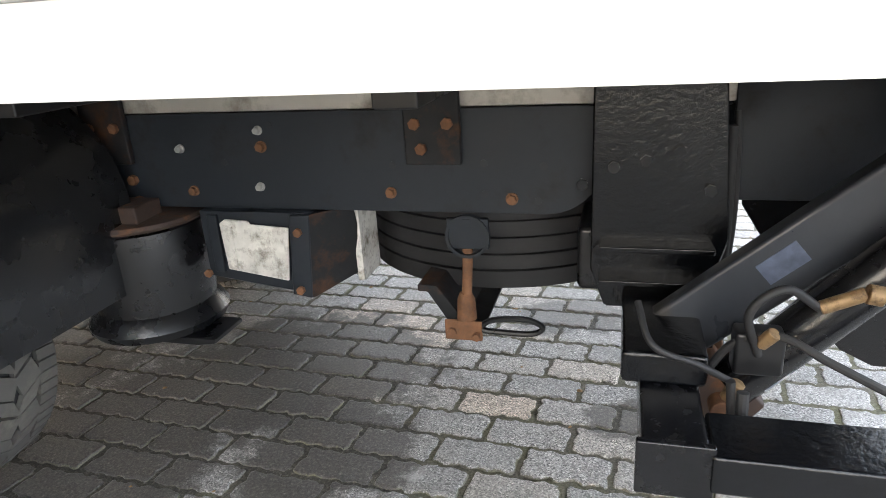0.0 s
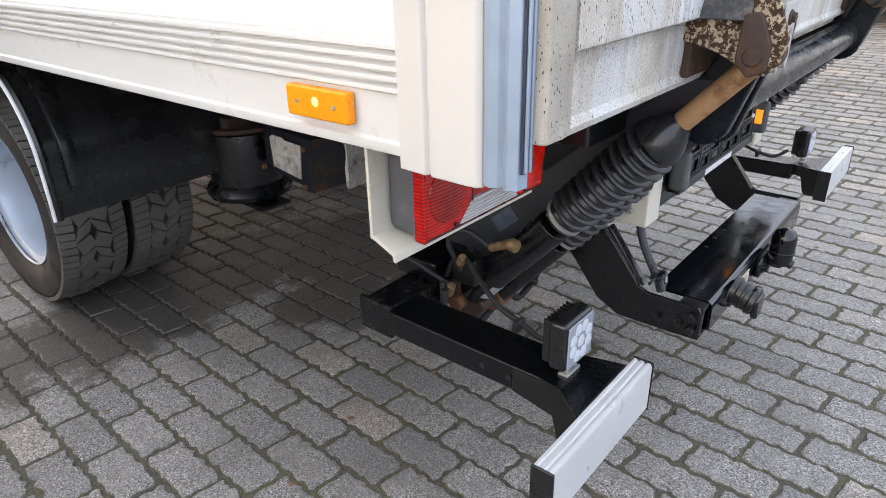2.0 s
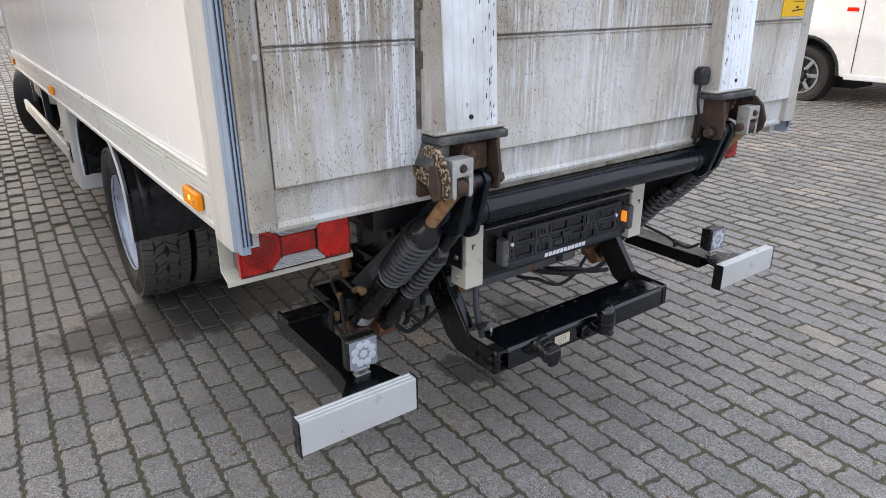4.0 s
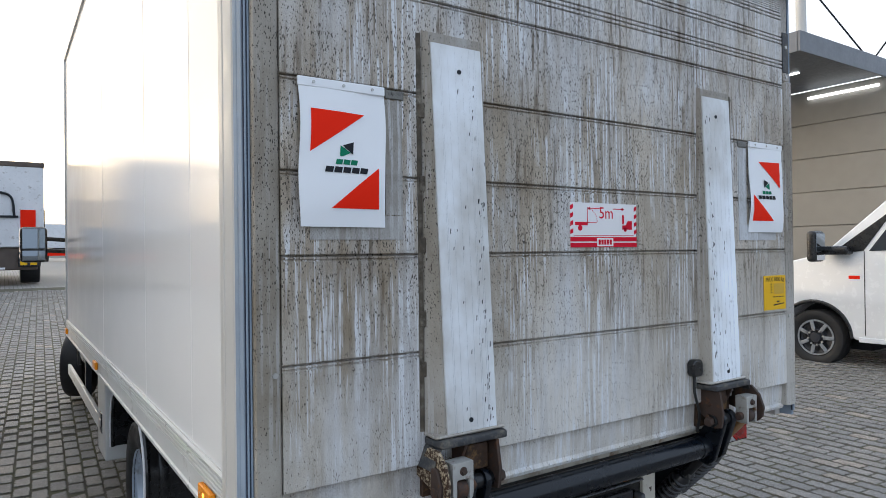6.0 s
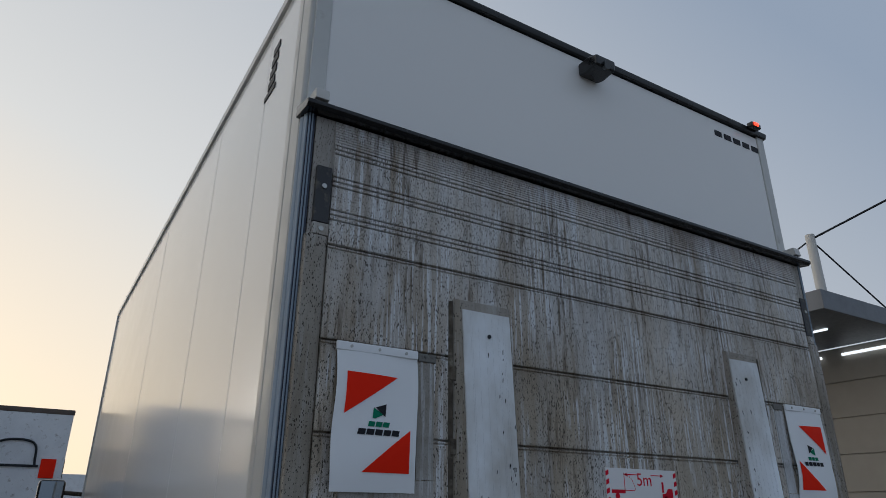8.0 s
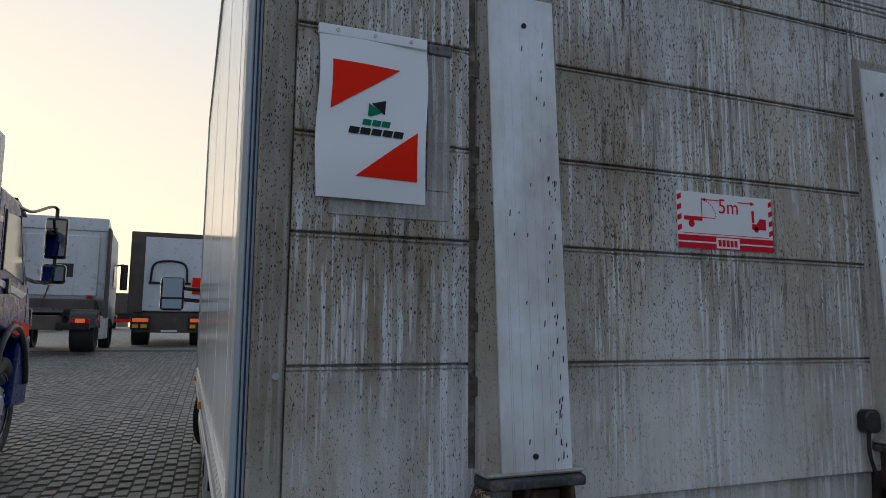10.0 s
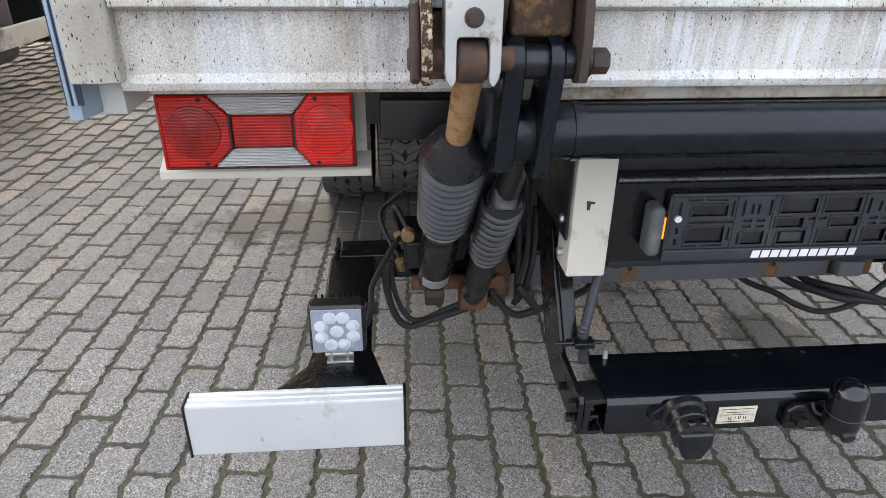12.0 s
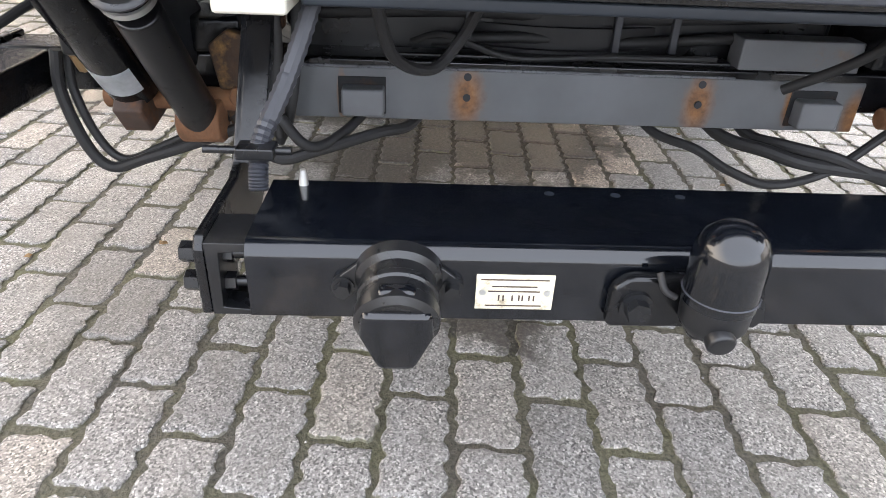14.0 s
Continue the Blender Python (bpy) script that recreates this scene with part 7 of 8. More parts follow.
mr = part("main_mirror", box(-7.176, -7.073, mirror_y - 0.10, mirror_y + 0.12, gz + 1.98, gz + 2.44, 0.03, 3), PLASTIC, body, "tall black mirror")
part("mirror_glass", box(-7.074, -7.068, mirror_y - 0.085, mirror_y + 0.105, gz + 2.01, gz + 2.41, 0.015), MIRROR, mr)
mr = part("wide_mirror", box(-7.193, -7.073, mirror_y - 0.11, mirror_y + 0.13, gz + 1.70, gz + 1.92, 0.04, 3), PLASTIC, body, "small wide-angle mirror")
part("mirror_glass", box(-7.074, -7.068, mirror_y - 0.09, mirror_y + 0.11, gz + 1.73, gz + 1.89, 0.02), MIRROR, mr)
fwl = wheel("front_wheel", lorry, (-6.15, LY - 0.20, gz + 0.48), 0.48, 0.30, 0.30, -0.03, False, -1, HUB_GREY, "big front wheel with a silver hub")
part("hub_ring", lathe([(0.10, 0.0), (0.19, 0.0), (0.205, 0.015), (0.19, 0.03), (0.11, 0.035), (0.09, 0.06), (0.0, 0.06)], (-6.15, LY - 0.13, gz + 0.48), (0, 1, 0), 32), RIM, fwl)
for k in range(10):
    a = 2 * math.pi * k / 10
    part("hub_nut", rod((-6.15 + 0.15 * math.cos(a), LY - 0.10, gz + 0.48 + 0.15 * math.sin(a)), (-6.15 + 0.15 * math.cos(a), LY - 0.075, gz + 0.48 + 0.15 * math.sin(a)), 0.018, n=6), STEEL, fwl)
wheel("front_wheel", lorry, (-6.15, LY - 2.2, gz + 0.48), 0.48, 0.30, 0.30, 0.02, False, 1)
for x in (-0.6, -1.9):
    wheel("rear_wheel", lorry, (x, LY - 0.22, gz * 0.5 + 0.44), 0.48, 0.30, 0.30, 0.02, False, -1)
# tall pale locker behind the cab
lock = part("tall_locker", box(-5.24, -4.60, LY - 0.9, LY - 0.01, gz + 0.92, 3.06, 0.01), LOCKER_CREAM, lorry, "tall pale locker with two doors and rusty edges")
part("locker_door", box(-5.18, -4.67, LY - 0.02, LY + 0.008, gz + 1.08, gz + 2.33, 0.015), LOCKER_CREAM, lock)
part("locker_door", box(-5.18, -4.67, LY - 0.02, LY + 0.008, gz + 2.40, 2.99, 0.015), LOCKER_CREAM, lock)
part("locker_base", box(-5.28, -4.54, LY - 0.05, LY + 0.014, gz + 0.86, gz + 1.0, 0.006), LOCKER_CREAM, lock)
part("lock_oval", lathe([(0.0, 0.0), (0.05, 0.0), (0.05, 0.012), (0.0, 0.016)], (-4.80, LY + 0.008, gz + 1.52), (0, 1, 0), 20), PLASTIC, lock)
for z in (gz + 1.32, gz + 2.10):
    part("hinge", box(-5.24, -5.13, LY + 0.006, LY + 0.028, z, z + 0.06, 0.006), STEEL, lock)
part("rust_edge", box(-4.59, -4.55, LY - 0.06, LY - 0.004, gz + 1.0, gz + 2.0, 0.003), RUSTY_WHITE, lock)
part("door_stay", rod((-5.21, LY + 0.02, gz + 1.3), (-5.21, LY + 0.02, gz + 2.0), 0.008, n=8), STEEL, lock)
# crane column, and a black block that stands for the shade behind it
part("recess_block", box(-4.56, -2.20, LY - 0.9, LY - 0.35, gz + 0.60, 3.6, 0.01), BLACK, lorry)
part("post", box(-4.54, -4.22, LY - 0.34, LY - 0.12, gz + 0.75, 3.6, 0.01), TRUCK_BROWN, lorry)
part("small_hatch", box(-4.44, -4.30, LY - 0.13, LY - 0.10, gz + 1.72, gz + 1.88, 0.006), COLUMN_BLUE, lorry)
part("pale_hatch", box(-4.46, -4.26, LY - 0.13, LY - 0.10, gz + 1.10, gz + 1.60, 0.006), TRUCK_WHITE, lorry)
part("crane_column", prism([(-4.20, gz + 0.62), (-3.56, gz + 0.62), (-3.46, 2.2), (-3.40, 3.8), (-3.96, 3.8)], "y", LY - 0.45, LY - 0.10, 0.02), COLUMN_BLUE, lorry, "slate-blue steel column")
part("brown_channel", prism([(-3.52, gz + 1.25), (-3.28, gz + 1.25), (-3.15, 3.8), (-3.36, 3.8)], "y", LY - 0.5, LY - 0.16, 0.01), TRUCK_BROWN, lorry)
part("gas_bottle", lathe([(0.0, 0.0), (0.06, 0.0), (0.065, 0.1), (0.05, 0.18), (0.0, 0.2)], (-3.22, LY - 0.14, gz + 1.72), (0, 0, 1), 18), CHASSIS, lorry)
part("hopper_side", prism([(-3.26, gz + 1.05), (-1.80, gz + 1.05), (-1.80, 3.8), (-3.05, 3.8), (-3.02, gz + 1.40)], "y", LY - 0.6, LY - 0.28, 0.01), LOCKER_CREAM, lorry, "pale hopper side")
for x in (-2.92, -2.55):
    part("hopper_rib", box(x - 0.05, x + 0.05, LY - 0.30, LY - 0.20, gz + 1.1, 3.8, 0.008), surface("pale_blue_rib", (0.40, 0.47, 0.55), 0.5, var=0.1), lorry)
part("ledge", box(-3.22, -1.80, LY - 0.45, LY - 0.12, gz + 0.98, gz + 1.06, 0.01), TRUCK_WHITE, lorry)
part("tank", box(-3.35, -2.65, LY - 0.75, LY - 0.10, gz + 0.22, gz + 0.86, 0.08, 4), PLASTIC_GREY, lorry, "rounded grey tank")
part("tank", box(-2.60, -1.90, LY - 0.75, LY - 0.12, gz + 0.20, gz + 0.80, 0.08, 4), PLASTIC_GREY, lorry, "rounded grey tank")
part("tank_cover", prism([(-3.55, gz + 0.82), (-2.60, gz + 0.82), (-2.65, gz + 0.96), (-3.45, gz + 0.98)], "y", LY - 0.7, LY - 0.15, 0.02), COLUMN_BLUE, lorry)
part("steel_box", box(-4.15, -3.80, LY - 0.6, LY - 0.16, gz + 0.25, gz + 0.75, 0.02), CHASSIS, lorry)
for x0, x1 in ((-5.22, -2.90), (-2.65, -0.4)):
    for z0, z1 in ((gz + 0.72, gz + 0.84), (gz + 0.34, gz + 0.45)):
        zz = -0.05 if x1 > -1 else 0.0
        part("guard_rail", box(x0, x1, LY - 0.015, LY + 0.015, z0 + zz, z1 + zz, 0.006), ALU_BEAM, lorry, "worn aluminium side guard rail")
    for x in ((-5.05, -4.70, -4.15, -3.75) if x0 < -4 else (-2.50, -1.5)):
        part("guard_post", box(x - 0.035, x + 0.035, LY - 0.07, LY - 0.018, gz + 0.30, gz + 0.84, 0.006), ALU_BEAM, lorry)

# ---- tractor units and lorries further down the yard ----
def tractor(name, x, y, z, label, hue, tail):
    """A tractor unit or lorry seen from behind; x is its rear, y its middle."""
    t = thing(name, label, "lorry", (0, 0, 0))
    w = 1.25
    cabp = part("cab", prism([(x - 3.2, z + 1.45), (x - 4.2, z + 1.2), (x - 5.6, z + 0.6), (x - 5.7, z + 2.0), (x - 5.4, z + 3.6), (x - 3.2, z + 3.72)], "y", y - w, y + w, 0.20, 4), hue, t)
    part("rear_wall", box(x - 3.26, x - 3.15, y - w + 0.22, y + w - 0.30, z + 1.60, z + 3.40, 0.03), TRUCK_WHITE, cabp)
    part("roof_deflector", prism([(x - 3.15, z + 3.55), (x - 5.0, z + 3.5), (x - 3.4, z + 3.95), (x - 3.15, z + 3.95)], "y", y - w + 0.1, y + w - 0.1, 0.03), hue, cabp)
    for s in (-1, 1):
        part("side_fairing", box(x - 3.2, x - 2.65, y + s * w - 0.05, y + s * w + 0.02, z + 0.95, z + 3.6, 0.02), TRUCK_BROWN, cabp)
        part("window", box(x - 5.1, x - 4.2, y + s * (w + 0.005) - 0.01, y + s * (w + 0.005) + 0.01, z + 1.95, z + 2.65, 0.02), GLASS, cabp)
        part("mirror", box(x - 5.35, x - 5.22, y + s * (w + 0.22) - 0.11, y + s * (w + 0.22) + 0.11, z + 1.9, z + 2.75, 0.04), PLASTIC, cabp)
        part("mirror_arm", rod((x - 5.3, y + s * w, z + 2.72), (x - 5.28, y + s * (w + 0.2), z + 2.74), 0.03, n=8), PLASTIC, cabp)
        part("mudguard", prism([(x - 1.35 + 0.62 * math.cos(a), z + 0.55 + 0.62 * math.sin(a)) for a in np.linspace(radians(170), radians(10), 14)], "y", y + s * 0.92 - 0.32, y + s * 0.92 + 0.32, 0.01), PLASTIC, t)
        tyre("rear_wheel", t, Matrix.Translation((x - 1.35, y + s * 0.92, z + 0.5)), 0.5, 0.60, False, "", 40)
        tyre("front_wheel", t, Matrix.Translation((x - 5.0, y + s * 1.05, z + 0.5)), 0.5, 0.31, False, "", 40)
        part("tank_panel", box(x - 3.9, x - 2.1, y + s * (w - 0.06) - 0.04, y + s * (w - 0.06) + 0.04, z + 0.35, z + 1.0, 0.05), TRUCK_WHITE, t)
        lm = part("tail_lamp", box(x - 0.05, x + 0.02, y + s * 0.98 - 0.22, y + s * 0.98 + 0.22, z + 0.78, z + 0.92, 0.015), RED_LENS, t)
        part("lit_field", box(x + 0.02, x + 0.026, y + s * 0.98 - 0.10, y + s * 0.98 + 0.12, z + 0.80, z + 0.90), tail, lm)
    part("chassis", box(x - 5.2, x, y - 0.45, y + 0.45, z + 0.62, z + 0.98, 0.02), TRUCK_BROWN, t)
    part("engine_tunnel", box(x - 4.6, x - 3.0, y - 0.95, y + 0.95, z + 0.90, z + 1.50, 0.06), TRUCK_BROWN, t)
    for k in range(3):
        part("wall_rib", box(x - 3.155, x - 3.13, y - 0.95 + k * 0.62, y - 0.90 + k * 0.62, z + 1.75, z + 3.25, 0.01), TRUCK_WHITE, cabp)
    part("wall_hatch", box(x - 3.155, x - 3.135, y - 0.25, y + 0.30, z + 2.15, z + 2.55, 0.02), PLASTIC_GREY, cabp)
    part("side_lamp", box(x - 3.1, x - 3.0, y + 0.70, y + 0.86, z + 1.52, z + 1.62, 0.02), RED_LENS, cabp)
    part("catwalk", box(x - 3.1, x - 1.9, y - 0.9, y + 0.9, z + 0.98, z + 1.08, 0.01), TRUCK_BROWN, t)
    part("fifth_wheel", prism([(x - 1.7, z + 1.0), (x - 0.7, z + 1.0), (x - 0.5, z + 1.05), (x - 0.8, z + 1.2), (x - 1.7, z + 1.2)], "y", y - 0.5, y + 0.5, 0.03), BLACK, t)
    part("rear_beam", box(x - 0.15, x - 0.04, y - 1.2, y + 1.2, z + 0.62, z + 0.80, 0.02), BLACK, t)
    part("air_hose", pipe([(x - 3.1, y - 0.3, z + 1.9), (x - 2.8, y - 0.4, z + 1.3), (x - 3.0, y - 0.5, z + 1.1)], 0.02), RUST, t)
    return t

tractor("tractor_unit", -17.6, -3.62, ground_z(-20.0, -3.6), "pale tractor unit parked across the yard, seen from behind", TRUCK_WHITE, TAIL_GLOW)
far = thing("far_lorry", "grey-white lorry far off with amber rear markers", "lorry", (0, 0, 0))
fx, fy, fz = -22.5, -0.67, ground_z(-24, 0)
part("body", box(fx - 6, fx, fy - 1.27, fy + 1.27, fz + 1.15, fz + 3.75, 0.04), TRUCK_WHITE, far)
part("top_rail", box(fx - 6, fx + 0.02, fy - 1.29, fy + 1.29, fz + 3.62, fz + 3.78, 0.03), TRUCK_BROWN, far)
part("side_post", box(fx - 0.3, fx + 0.03, fy - 1.29, fy - 0.85, fz + 1.1, fz + 3.7, 0.03), TRUCK_BROWN, far)
part("tail_frame", pipe([(fx + 0.05, fy - 0.65, fz + 2.1), (fx + 0.05, fy - 0.5, fz + 2.75), (fx + 0.05, fy + 0.35, fz + 2.75), (fx + 0.05, fy + 0.5, fz + 2.1)], 0.035), CHASSIS, far)
part("frame_bar", box(fx + 0.02, fx + 0.06, fy - 0.7, fy + 0.6, fz + 2.05, fz + 2.12, 0.01), CHASSIS, far)
part("red_panel", box(fx + 0.02, fx + 0.05, fy + 0.65, fy + 1.05, fz + 1.75, fz + 2.3, 0.01), RED_PRINT, far)
part("under_run", box(fx - 5, fx - 0.1, fy - 1.1, fy + 1.1, fz + 0.45, fz + 1.15, 0.05), TRUCK_BROWN, far)
for s in (-1, 1):
    tyre("rear_wheel", far, Matrix.Translation((fx - 1.2, fy + s * 0.92, fz + 0.5)), 0.5, 0.55, False, "", 40)
    ml = part("marker_board", box(fx - 0.02, fx + 0.03, fy + s * 0.88 - 0.30, fy + s * 0.88 + 0.30, fz + 0.55, fz + 1.0, 0.02), BLACK, far)
    part("tail_lamp", box(fx + 0.03, fx + 0.045, fy + s * 0.88 - 0.24, fy + s * 0.88 + 0.24, fz + 0.80, fz + 0.92, 0.01), TAIL_GLOW, ml)
    for k in range(2):
        part("yellow_stripe", box(fx + 0.03, fx + 0.04, fy + s * 0.88 - 0.24 + k * 0.26, fy + s * 0.88 - 0.06 + k * 0.26, fz + 0.60, fz + 0.72), SIGN_YELLOW, ml)
part("name_bars", box(fx + 0.0, fx + 0.01, fy - 0.25, fy + 0.25, fz + 0.48, fz + 0.54), SIGN_WHITE, far)
cabf = part("cab", box(fx - 8.2, fx - 6.1, fy - 1.25, fy + 1.25, fz + 0.7, fz + 3.5, 0.15, 3), TRUCK_WHITE, far)
for s in (-1, 1):
    part("mirror", box(fx - 7.9, fx - 7.75, fy + s * 1.52 - 0.12, fy + s * 1.52 + 0.12, fz + 2.0, fz + 2.8, 0.04), PLASTIC, cabf)
rng = random.Random(8)
for k, (x, y, w_, h_) in enumerate(((-44, -8.5, 2.5, 2.6), (-46, -14, 2.5, 3.0), (-62, 3.5, 2.5, 3.2), (-55, -4.6, 2.5, 2.8), (-58, -11, 2.5, 3.1))):
    tr = thing("far_trailer", "brownish trailer standing at the far end of the yard", "trailer", (0, 0, 0), "far trailers")
    z = ground_z(x, y)
    part("body", box(x - 9, x, y - w_ / 2, y + w_ / 2, z + 1.15, z + 1.15 + h_ - 1.2, 0.05), TRUCK_BROWN if k % 2 else TRUCK_WHITE, tr)
    part("under_frame", box(x - 8.5, x - 0.2, y - 0.6, y + 0.6, z + 0.75, z + 1.15, 0.03), BLACK, tr)
    part("rear_beam", box(x - 0.15, x, y - 1.15, y + 1.15, z + 0.5, z + 0.75, 0.02), RED_PRINT, tr)
    for s in (-1, 1):
        tyre("wheel", tr, Matrix.Translation((x - 1.6, y + s, z + 0.5)), 0.5, 0.4, False, "", 32)

# ---- white van ----
VX, VY, vz = -2.66, 7.66, 0.20
van = thing("white_van", "white panel van with black mirror and door trim", "van", (0, 0, 0))
vp = [(VX + 4.6, 0.36), (VX + 4.1, 0.36)] + [(VX + 3.68 + 0.40 * math.cos(a), 0.36 + 0.40 * math.sin(a)) for a in np.linspace(radians(4), radians(176), 13)] + [(VX + 0.46, 0.36)] + [(VX + 0.415 * math.cos(a), 0.36 + 0.415 * math.sin(a)) for a in np.linspace(radians(4), radians(176), 15)] + [(VX - 0.50, 0.34), (VX - 0.86, 0.42), (VX - 0.95, 0.70), (VX - 0.86, 1.02), (VX - 0.55, 1.20), (VX + 0.12, 1.36), (VX + 1.02, 2.14), (VX + 1.45, 2.36), (VX + 4.6, 2.46)]
part("body", prism([(a, b + vz) for a, b in vp], "y", VY, VY + 2.0, 0.06, 3), VAN_WHITE, van)
part("door_window", prism([(a, b + vz) for a, b in ((VX + 0.62, 1.38), (VX + 1.02, 1.92), (VX + 1.12, 2.0), (VX + 1.85, 2.02), (VX + 1.85, 1.42))], "y", VY - 0.012, VY + 0.012, 0.004), GLASS, van)
part("quarter_window", prism([(a, b + vz) for a, b in ((VX + 0.22, 1.36), (VX + 0.90, 1.86), (VX + 0.56, 1.38))], "y", VY - 0.010, VY + 0.012, 0.003), PLASTIC, van)
part("wheel_arch", pipe([(VX + 0.425 * math.cos(a), VY + 0.012, vz + 0.36 + 0.425 * math.sin(a)) for a in np.linspace(radians(2), radians(178), 20)], 0.024, 8, 1), PLASTIC, van, "black arch lip")
for x in (VX, VX + 3.68):
    part("wheel_well", box(x - 0.46, x + 0.46, VY + 0.40, VY + 0.9, vz + 0.2, vz + 0.85), DARK_GAP, van)
vw = wheel("front_wheel", van, (VX, VY + 0.13, vz + 0.345), 0.345, 0.225, 0.222, -0.05, False, 1, PLASTIC_GREY, "van wheel with a grey cover")
for k in range(7):
    a = 2 * math.pi * k / 7
    part("cover_spoke", turned(box(0.09, 0.205, -0.075, -0.062, -0.022, 0.022, 0.008), Matrix.Translation((VX, VY + 0.10, vz + 0.345)) @ Matrix.Rotation(a, 4, "Y")), HUB_GREY, vw)
part("cover_ring", lathe([(0.195, 0.0), (0.215, -0.004), (0.215, -0.014), (0.195, -0.012)], (VX, VY + 0.045, vz + 0.345), (0, 1, 0), 36, True), HUB_GREY, vw)
wheel("rear_wheel", van, (VX + 3.68, VY + 0.13, vz + 0.345), 0.345, 0.225, 0.222, -0.05, False, 1, PLASTIC_GREY)
vm = part("wing_mirror", box(VX + 0.10, VX + 0.21, VY - 0.36, VY - 0.13, vz + 1.26, vz + 1.62, 0.04, 3), PLASTIC, van, "tall black wing mirror")
part("mirror_glass", box(VX + 0.21, VX + 0.216, VY - 0.34, VY - 0.15, vz + 1.38, vz + 1.59, 0.015), MIRROR, vm)
part("mirror_lamp", box(VX + 0.21, VX + 0.22, VY - 0.33, VY - 0.16, vz + 1.28, vz + 1.34, 0.01), SIGN_WHITE, vm)
part("mirror_arm", box(VX + 0.18, VX + 0.46, VY - 0.16, VY + 0.01, vz + 1.34, vz + 1.44, 0.03), PLASTIC, vm)
for x, z in ((0.565, 1.38), (1.92, 2.1)):
    part("door_seam", box(VX + x, VX + x + 0.008, VY - 0.003, VY + 0.01, vz + 0.42, vz + z), DARK_GAP, van)
part("side_moulding", prism([(a, b + vz) for a, b in ((VX + 0.95, 0.64), (VX + 1.9, 0.62), (VX + 1.9, 0.80), (VX + 0.92, 0.78))], "y", VY - 0.022, VY + 0.01, 0.01), PLASTIC, van)
part("badge_bars", box(VX + 1.05, VX + 1.35, VY - 0.004, VY + 0.01, vz + 0.845, vz + 0.862), PLASTIC_GREY, van)
part("indicator", box(VX + 0.40, VX + 0.52, VY - 0.008, VY + 0.01, vz + 1.06, vz + 1.10, 0.004), RED_PRINT, van)
part("sill", box(VX + 0.5, VX + 3.2, VY - 0.012, VY + 0.02, vz + 0.34, vz + 0.40, 0.01), VAN_WHITE, van)
part("door_handle", box(VX + 1.72, VX + 1.88, VY - 0.03, VY + 0.005, vz + 1.16, vz + 1.21, 0.012), PLASTIC, van)
part("bumper", prism([(a, b + vz) for a, b in ((VX - 0.45, 0.30), (VX - 0.90, 0.34), (VX - 0.98, 0.60), (VX - 0.88, 0.72), (VX - 0.48, 0.66))], "y", VY + 0.0, VY + 2.0, 0.05, 3), PLASTIC_GREY, van)

# ---- hall with its canopy ----
WY = 19.4
hall = tagged(thing("hall", "beige panel-clad hall with a suspended canopy", "building"), kind="structure")
base = part("wall", box(-34, 9, WY + 0.05, WY + 0.3, 0.3, 6.26), WALL_PANEL, hall)
for k in range(6):
    part("wall_panel", box(-34, 9, WY, WY + 0.06, 0.28 + k * 1.0, 1.255 + k * 1.0, 0.012, 1), WALL_PANEL, base, "beige cladding panel")
canopy = part("canopy", box(-30, -6.63, 15.0, WY - 0.02, 6.28, 6.62, 0.02), CANOPY, hall, "grey flat canopy")
part("fascia", joined(box(-30, -6.60, 14.92, 15.0, 6.20, 6.68, 0.01), box(-6.63, -6.55, 14.92, WY - 0.02, 6.20, 6.68, 0.01)), CANOPY, canopy)
for x, z in ((-7.7, 6.0), (-5.4, 6.0), (-10.2, 6.0), (-3.1, 6.0)):
    part("light_strip", box(x - 0.95, x + 0.95, WY - 0.10, WY - 0.03, z, z + 0.07, 0.01), STRIP_GLOW, hall, "lit light strip")
part("light_strip", box(-9.3, -7.7, 17.0, 17.07, 6.23, 6.275, 0.005), STRIP_GLOW, canopy)
mast = part("mast", rod((-7.4, 16.6, 6.62), (-7.4, 16.6, 8.75), 0.13, 0.12, n=20), GREY_POST, canopy)
for p, r_ in (((-6.75, 18.6, 6.7), 0.022), ((-10.5, 15.4, 6.7), 0.022), ((0.6, 19.0, 11.2), 0.03)):
    part("stay_cable", rod((-7.4, 16.6, 8.62), p, r_, n=8), CHASSIS, mast)
part("stay_cable", rod((-6.65, 18.9, 6.7), (-3.9, 19.3, 10.4), 0.022, n=8), CHASSIS, mast)

# low skyline at the horizon, its dimming haze put into the wall colour
for k in range(16):
    y = -150 + k * 16 + rng.uniform(-4, 4)
    solo("backdrop", box(-420 - rng.uniform(0, 60), -400, y - rng.uniform(4, 9), y + rng.uniform(4, 9), -2, rng.uniform(5, 16)), surface("far_haze_%d" % (k % 3), (0.42, 0.38, 0.33), 0.9, var=0.1), "building far beyond the yard, painted pale for haze", "building", "structure")

# ---- paved yard ----
TURN_B = radians(-2.2)
CA, SA = math.cos(TURN_B), math.sin(TURN_B)
PITCH_Y, PITCH_X, X00, Y00 = 0.1085, 0.208, -0.21, 0.756


def from_grid(u, v):
    return X00 + CA * u - SA * v, Y00 + SA * u + CA * v


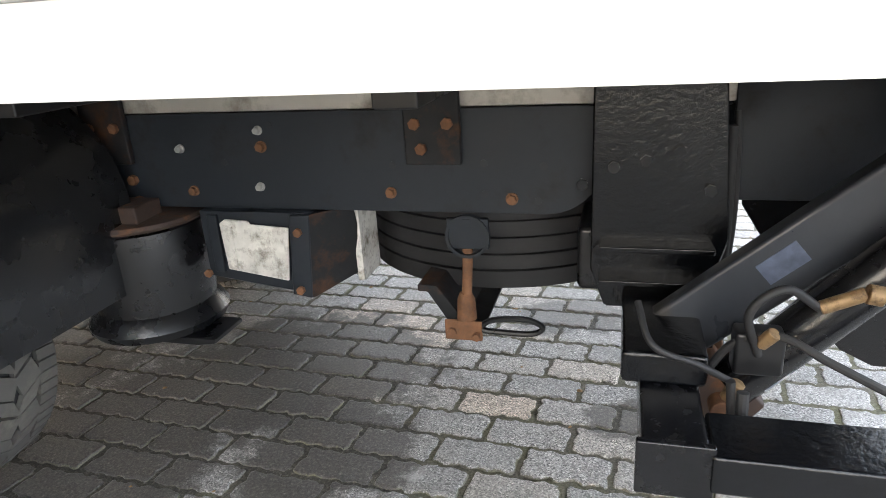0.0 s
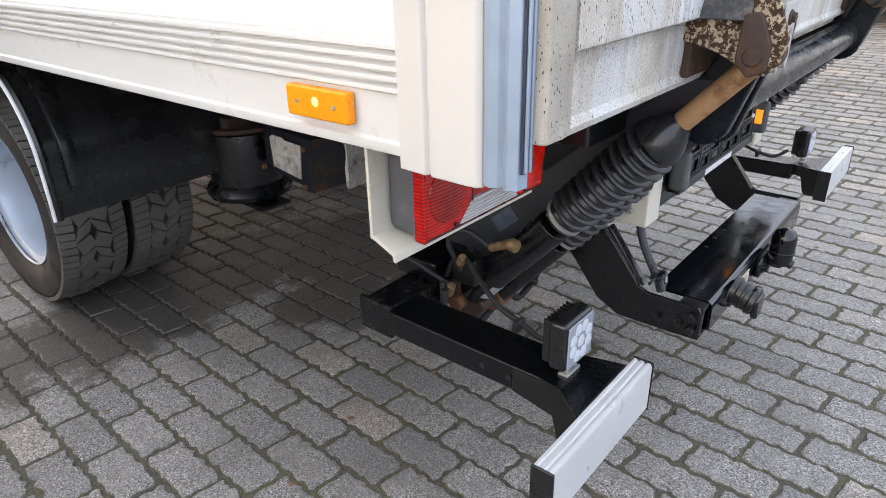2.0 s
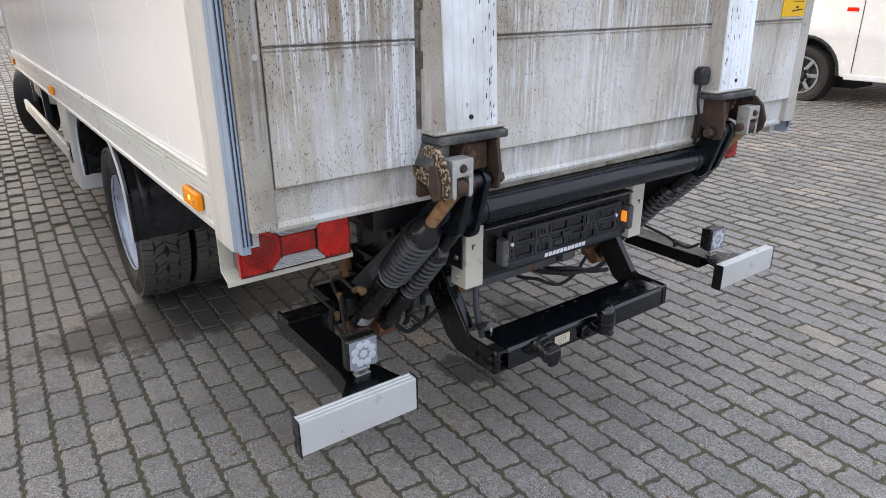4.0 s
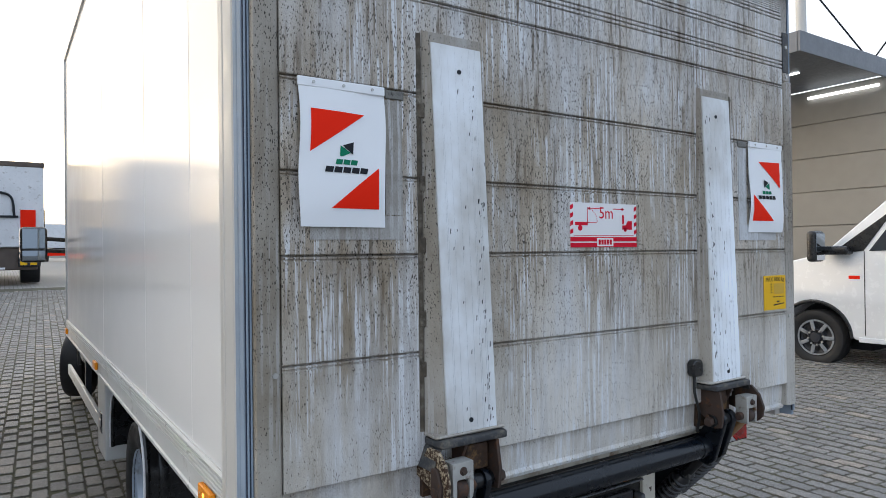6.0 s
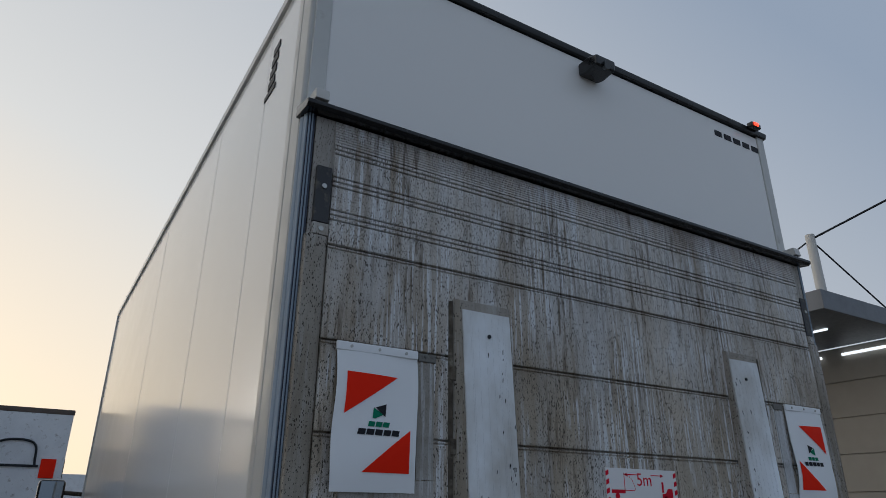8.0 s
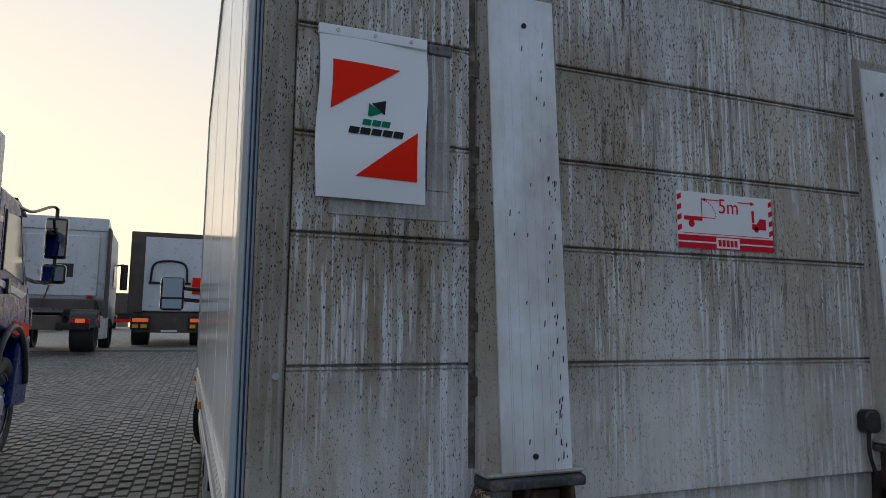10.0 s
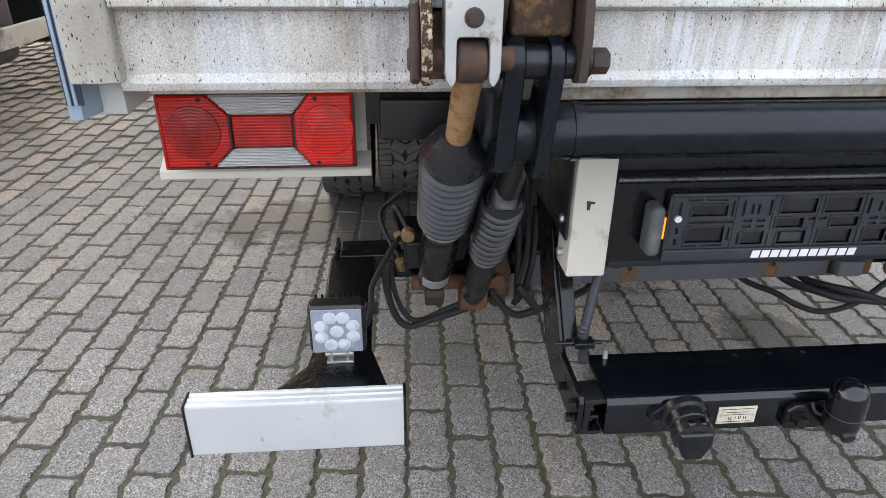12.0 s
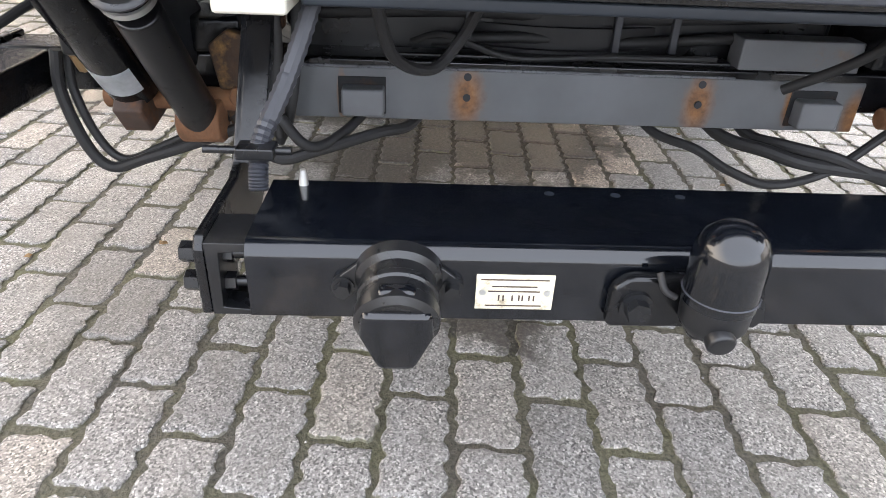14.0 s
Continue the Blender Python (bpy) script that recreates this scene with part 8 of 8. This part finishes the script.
radii = [0.0, 1.2, 2.5, 3.2, 4, 4.8, 5.5, 6.5, 7.5, 9.5, 12, 16, 20, 30, 60, 150, 500, 2500]
rows = []
for r in radii[1:]:
    rows.append([(-1 + r * math.cos(a), 0.8 + r * math.sin(a), ground_z(-1 + r, 0.8) - 0.0052) for a in np.linspace(0, 2 * math.pi, 97)[:-1]])
gv, gf, gm = [(-1, 0.8, -0.0052)], [], []
for row in rows:
    gv += row
for i in range(96):
    gf.append((0, 1 + i, 1 + (i + 1) % 96))
    gm.append(0)
for j in range(len(rows) - 1):
    for i in range(96):
        a, b_ = 1 + j * 96 + i, 1 + j * 96 + (i + 1) % 96
        gf.append((a, a + 96, b_ + 96, b_))
        gm.append(1 if radii[j + 1] >= 20 or rows[j][i][0] > 8.0 else 0)
me = bpy.data.meshes.new("ground")
me.from_pydata(gv, [], gf)
me.materials.append(JOINTS)
me.materials.append(FAR_GROUND)
me.polygons.foreach_set("material_index", gm)
me.update()
yard = tagged(new("ground", me), "grey concrete pavers with mossy sandy joints", "pavement", kind="structure")


def paver(rng, full):
    """One paver: interlocking stepped edges that its neighbours share, chipped a little, with a sloping rim; also 1 for each vertex of the rim's foot."""
    gap = 0.0030 if full else 0.0026
    hx, hy = PITCH_X / 2 - gap, PITCH_Y / 2 - gap
    nx, ny = (18, 8) if full else (8, 4)

    def step(f, period, most):
        w = math.sin(2 * math.pi * f / period)
        return most * max(-1.0, min(1.0, 2.2 * w))

    outer = []
    for ax, ay, bx, by, k in ((-hx, -hy, hx, -hy, nx), (hx, -hy, hx, hy, ny), (hx, hy, -hx, hy, nx), (-hx, hy, -hx, -hy, ny)):
        for q in range(k):
            f = q / k
            x, y = ax + (bx - ax) * f, ay + (by - ay) * f
            chip = rng.uniform(0.0, 0.0026) + (rng.uniform(0.002, 0.006) if rng.random() < 0.16 else 0.0) + (0.0030 if q == 0 else 0.0)
            x2 = x + (step(y, PITCH_Y, 0.0030) if ax == bx else 0.0)
            y2 = y + (step(x, PITCH_X / 4, 0.0028) if ay == by else 0.0)
            way = ((0, 1 if ay < 0 else -1) if ay == by else ((-1 if ax > 0 else 1), 0)) if q else ((1 if ax < 0 else -1) * 0.8, (1 if ay < 0 else -1) * 0.8)
            outer.append((x2 + way[0] * chip, y2 + way[1] * chip))
    def shrunk(by):
        return [(x * (1 - by / hx) + rng.uniform(-0.0012, 0.0012), y * (1 - by / hy) + rng.uniform(-0.0012, 0.0012)) for x, y in outer]

    n = len(outer)
    rings = [(shrunk(0.0090), 0.0, 0.0), (shrunk(0.0034), -0.0016, 0.45), (outer, -0.0085, 1.0)] if full else [(shrunk(0.0050), 0.0, 0.0), (outer, -0.0085, 1.0)]
    verts = [(x, y, z) for ring, z, _ in rings for x, y in ring]
    faces = [tuple(range(n))] + [(k * n + i, k * n + i + n, k * n + (i + 1) % n + n, k * n + (i + 1) % n) for k in range(len(rings) - 1) for i in range(n)]
    return np.array(verts), faces, [rim for _, _, rim in rings for _ in range(n)]


def with_rim(me, rims):
    me.attributes.new("rim", "FLOAT", "POINT").data.foreach_set("value", rims)


rng = random.Random(21)
kinds_full = [paver(rng, True) for _ in range(14)]
kinds_low = [paver(rng, False) for _ in range(8)]
single_meshes = []
for verts, faces, rims in kinds_full:
    me = bpy.data.meshes.new("brick")
    me.from_pydata([tuple(v) for v in verts], [], faces)
    with_rim(me, rims)
    me.materials.append(BRICK_ONE)
    me.update()
    single_meshes.append(me)
near_v, near_f, near_r, far_v, far_f, far_r = [], [], [], [], [], []
near_n = far_n = singles = 0
for j in range(-75, 150):
    for i in range(-105, 50):
        u, v = (i + 0.5 * (j % 2)) * PITCH_X + PITCH_X / 2, (j + 0.5) * PITCH_Y
        x, y = from_grid(u, v)
        if not (-20 < x < 8.6 and -7 < y < 15.5) or math.hypot(x + 1, y - 0.8) > 19.5:
            continue
        z = ground_z(x, y) + rng.uniform(-0.0020, 0.0020)
        ang = TURN_B + rng.uniform(-0.010, 0.010)
        tx, ty = rng.uniform(-0.008, 0.008), rng.uniform(-0.014, 0.014)
        x, y = x + rng.uniform(-0.0018, 0.0018), y + rng.uniform(-0.0018, 0.0018)
        k = rng.randrange(14)
        if -2.15 < x < 0.35 and -0.55 < y < 1.95 and singles < 300:
            ob = bpy.data.objects.new("brick", single_meshes[k])
            scene.collection.objects.link(ob)
            ob.parent = yard
            ob.matrix_basis = Matrix.Translation((x, y, z)) @ Euler((tx, ty, ang)).to_matrix().to_4x4()
            singles += 1
            continue
        close = math.hypot(x + 0.3, y - 0.6) < 4.2
        verts, faces, rims = kinds_full[k] if close else kinds_low[k % 8]
        c, s = math.cos(ang), math.sin(ang)
        vx, vy = verts[:, 0], verts[:, 1]
        out = np.stack([x + c * vx - s * vy, y + s * vx + c * vy, z + verts[:, 2] + tx * vy - ty * vx], 1)
        if close:
            near_v.append(out)
            near_f += [tuple(a + near_n for a in f) for f in faces]
            near_n += len(verts)
            near_r += rims
        else:
            far_v.append(out)
            far_f += [tuple(a + far_n for a in f) for f in faces]
            far_n += len(verts)
            far_r += rims
for vs, fs, rs in ((near_v, near_f, near_r), (far_v, far_f, far_r)):
    me = bpy.data.meshes.new("pavers")
    me.from_pydata(np.concatenate(vs).tolist(), [], fs)
    with_rim(me, rs)
    me.materials.append(BRICK_MANY)
    me.update()
    ob = tagged(new("pavers", me), "grey concrete pavers laid in half-bond", kind="stuff")
    ob.parent = yard

# loose grit, crumbs of moss and leaf in the joints
rng = random.Random(77)
for name, label, count, size, mat in (("grit", "loose pale grit scattered on the pavers", 1500, 0.0026, BRICK_MANY), ("leaf_litter", "small dry leaf crumbs on the pavers", 150, 0.0085, surface("dry_leaf", (0.20, 0.12, 0.05), 0.8, var=0.5, big=90, bump=0.2))):
    gv, gf = [], []
    for k in range(count):
        x, y = rng.uniform(-3.4, 1.1), rng.uniform(-2.6, 3.2)
        z = ground_z(x, y)
        a, r = rng.uniform(0, 6.28), size * rng.uniform(0.5, 1.4)
        flat = 0.25 if name == "leaf_litter" else 0.8
        o = len(gv)
        for q in range(5):
            rr = r * rng.uniform(0.6, 1.1) * (1.6 if name == "leaf_litter" and q == 0 else 1.0)
            gv.append((x + rr * math.cos(a + q * 1.257), y + rr * math.sin(a + q * 1.257), z + rng.uniform(-0.0005, 0.001)))
        gv.append((x, y, z + r * flat + 0.0015))
        gf += [(o + q, o + (q + 1) % 5, o + 5) for q in range(5)]
    me = bpy.data.meshes.new(name)
    me.from_pydata(gv, [], gf)
    me.materials.append(mat)
    me.update()
    tagged(new(name, me), label, "litter", kind="stuff")
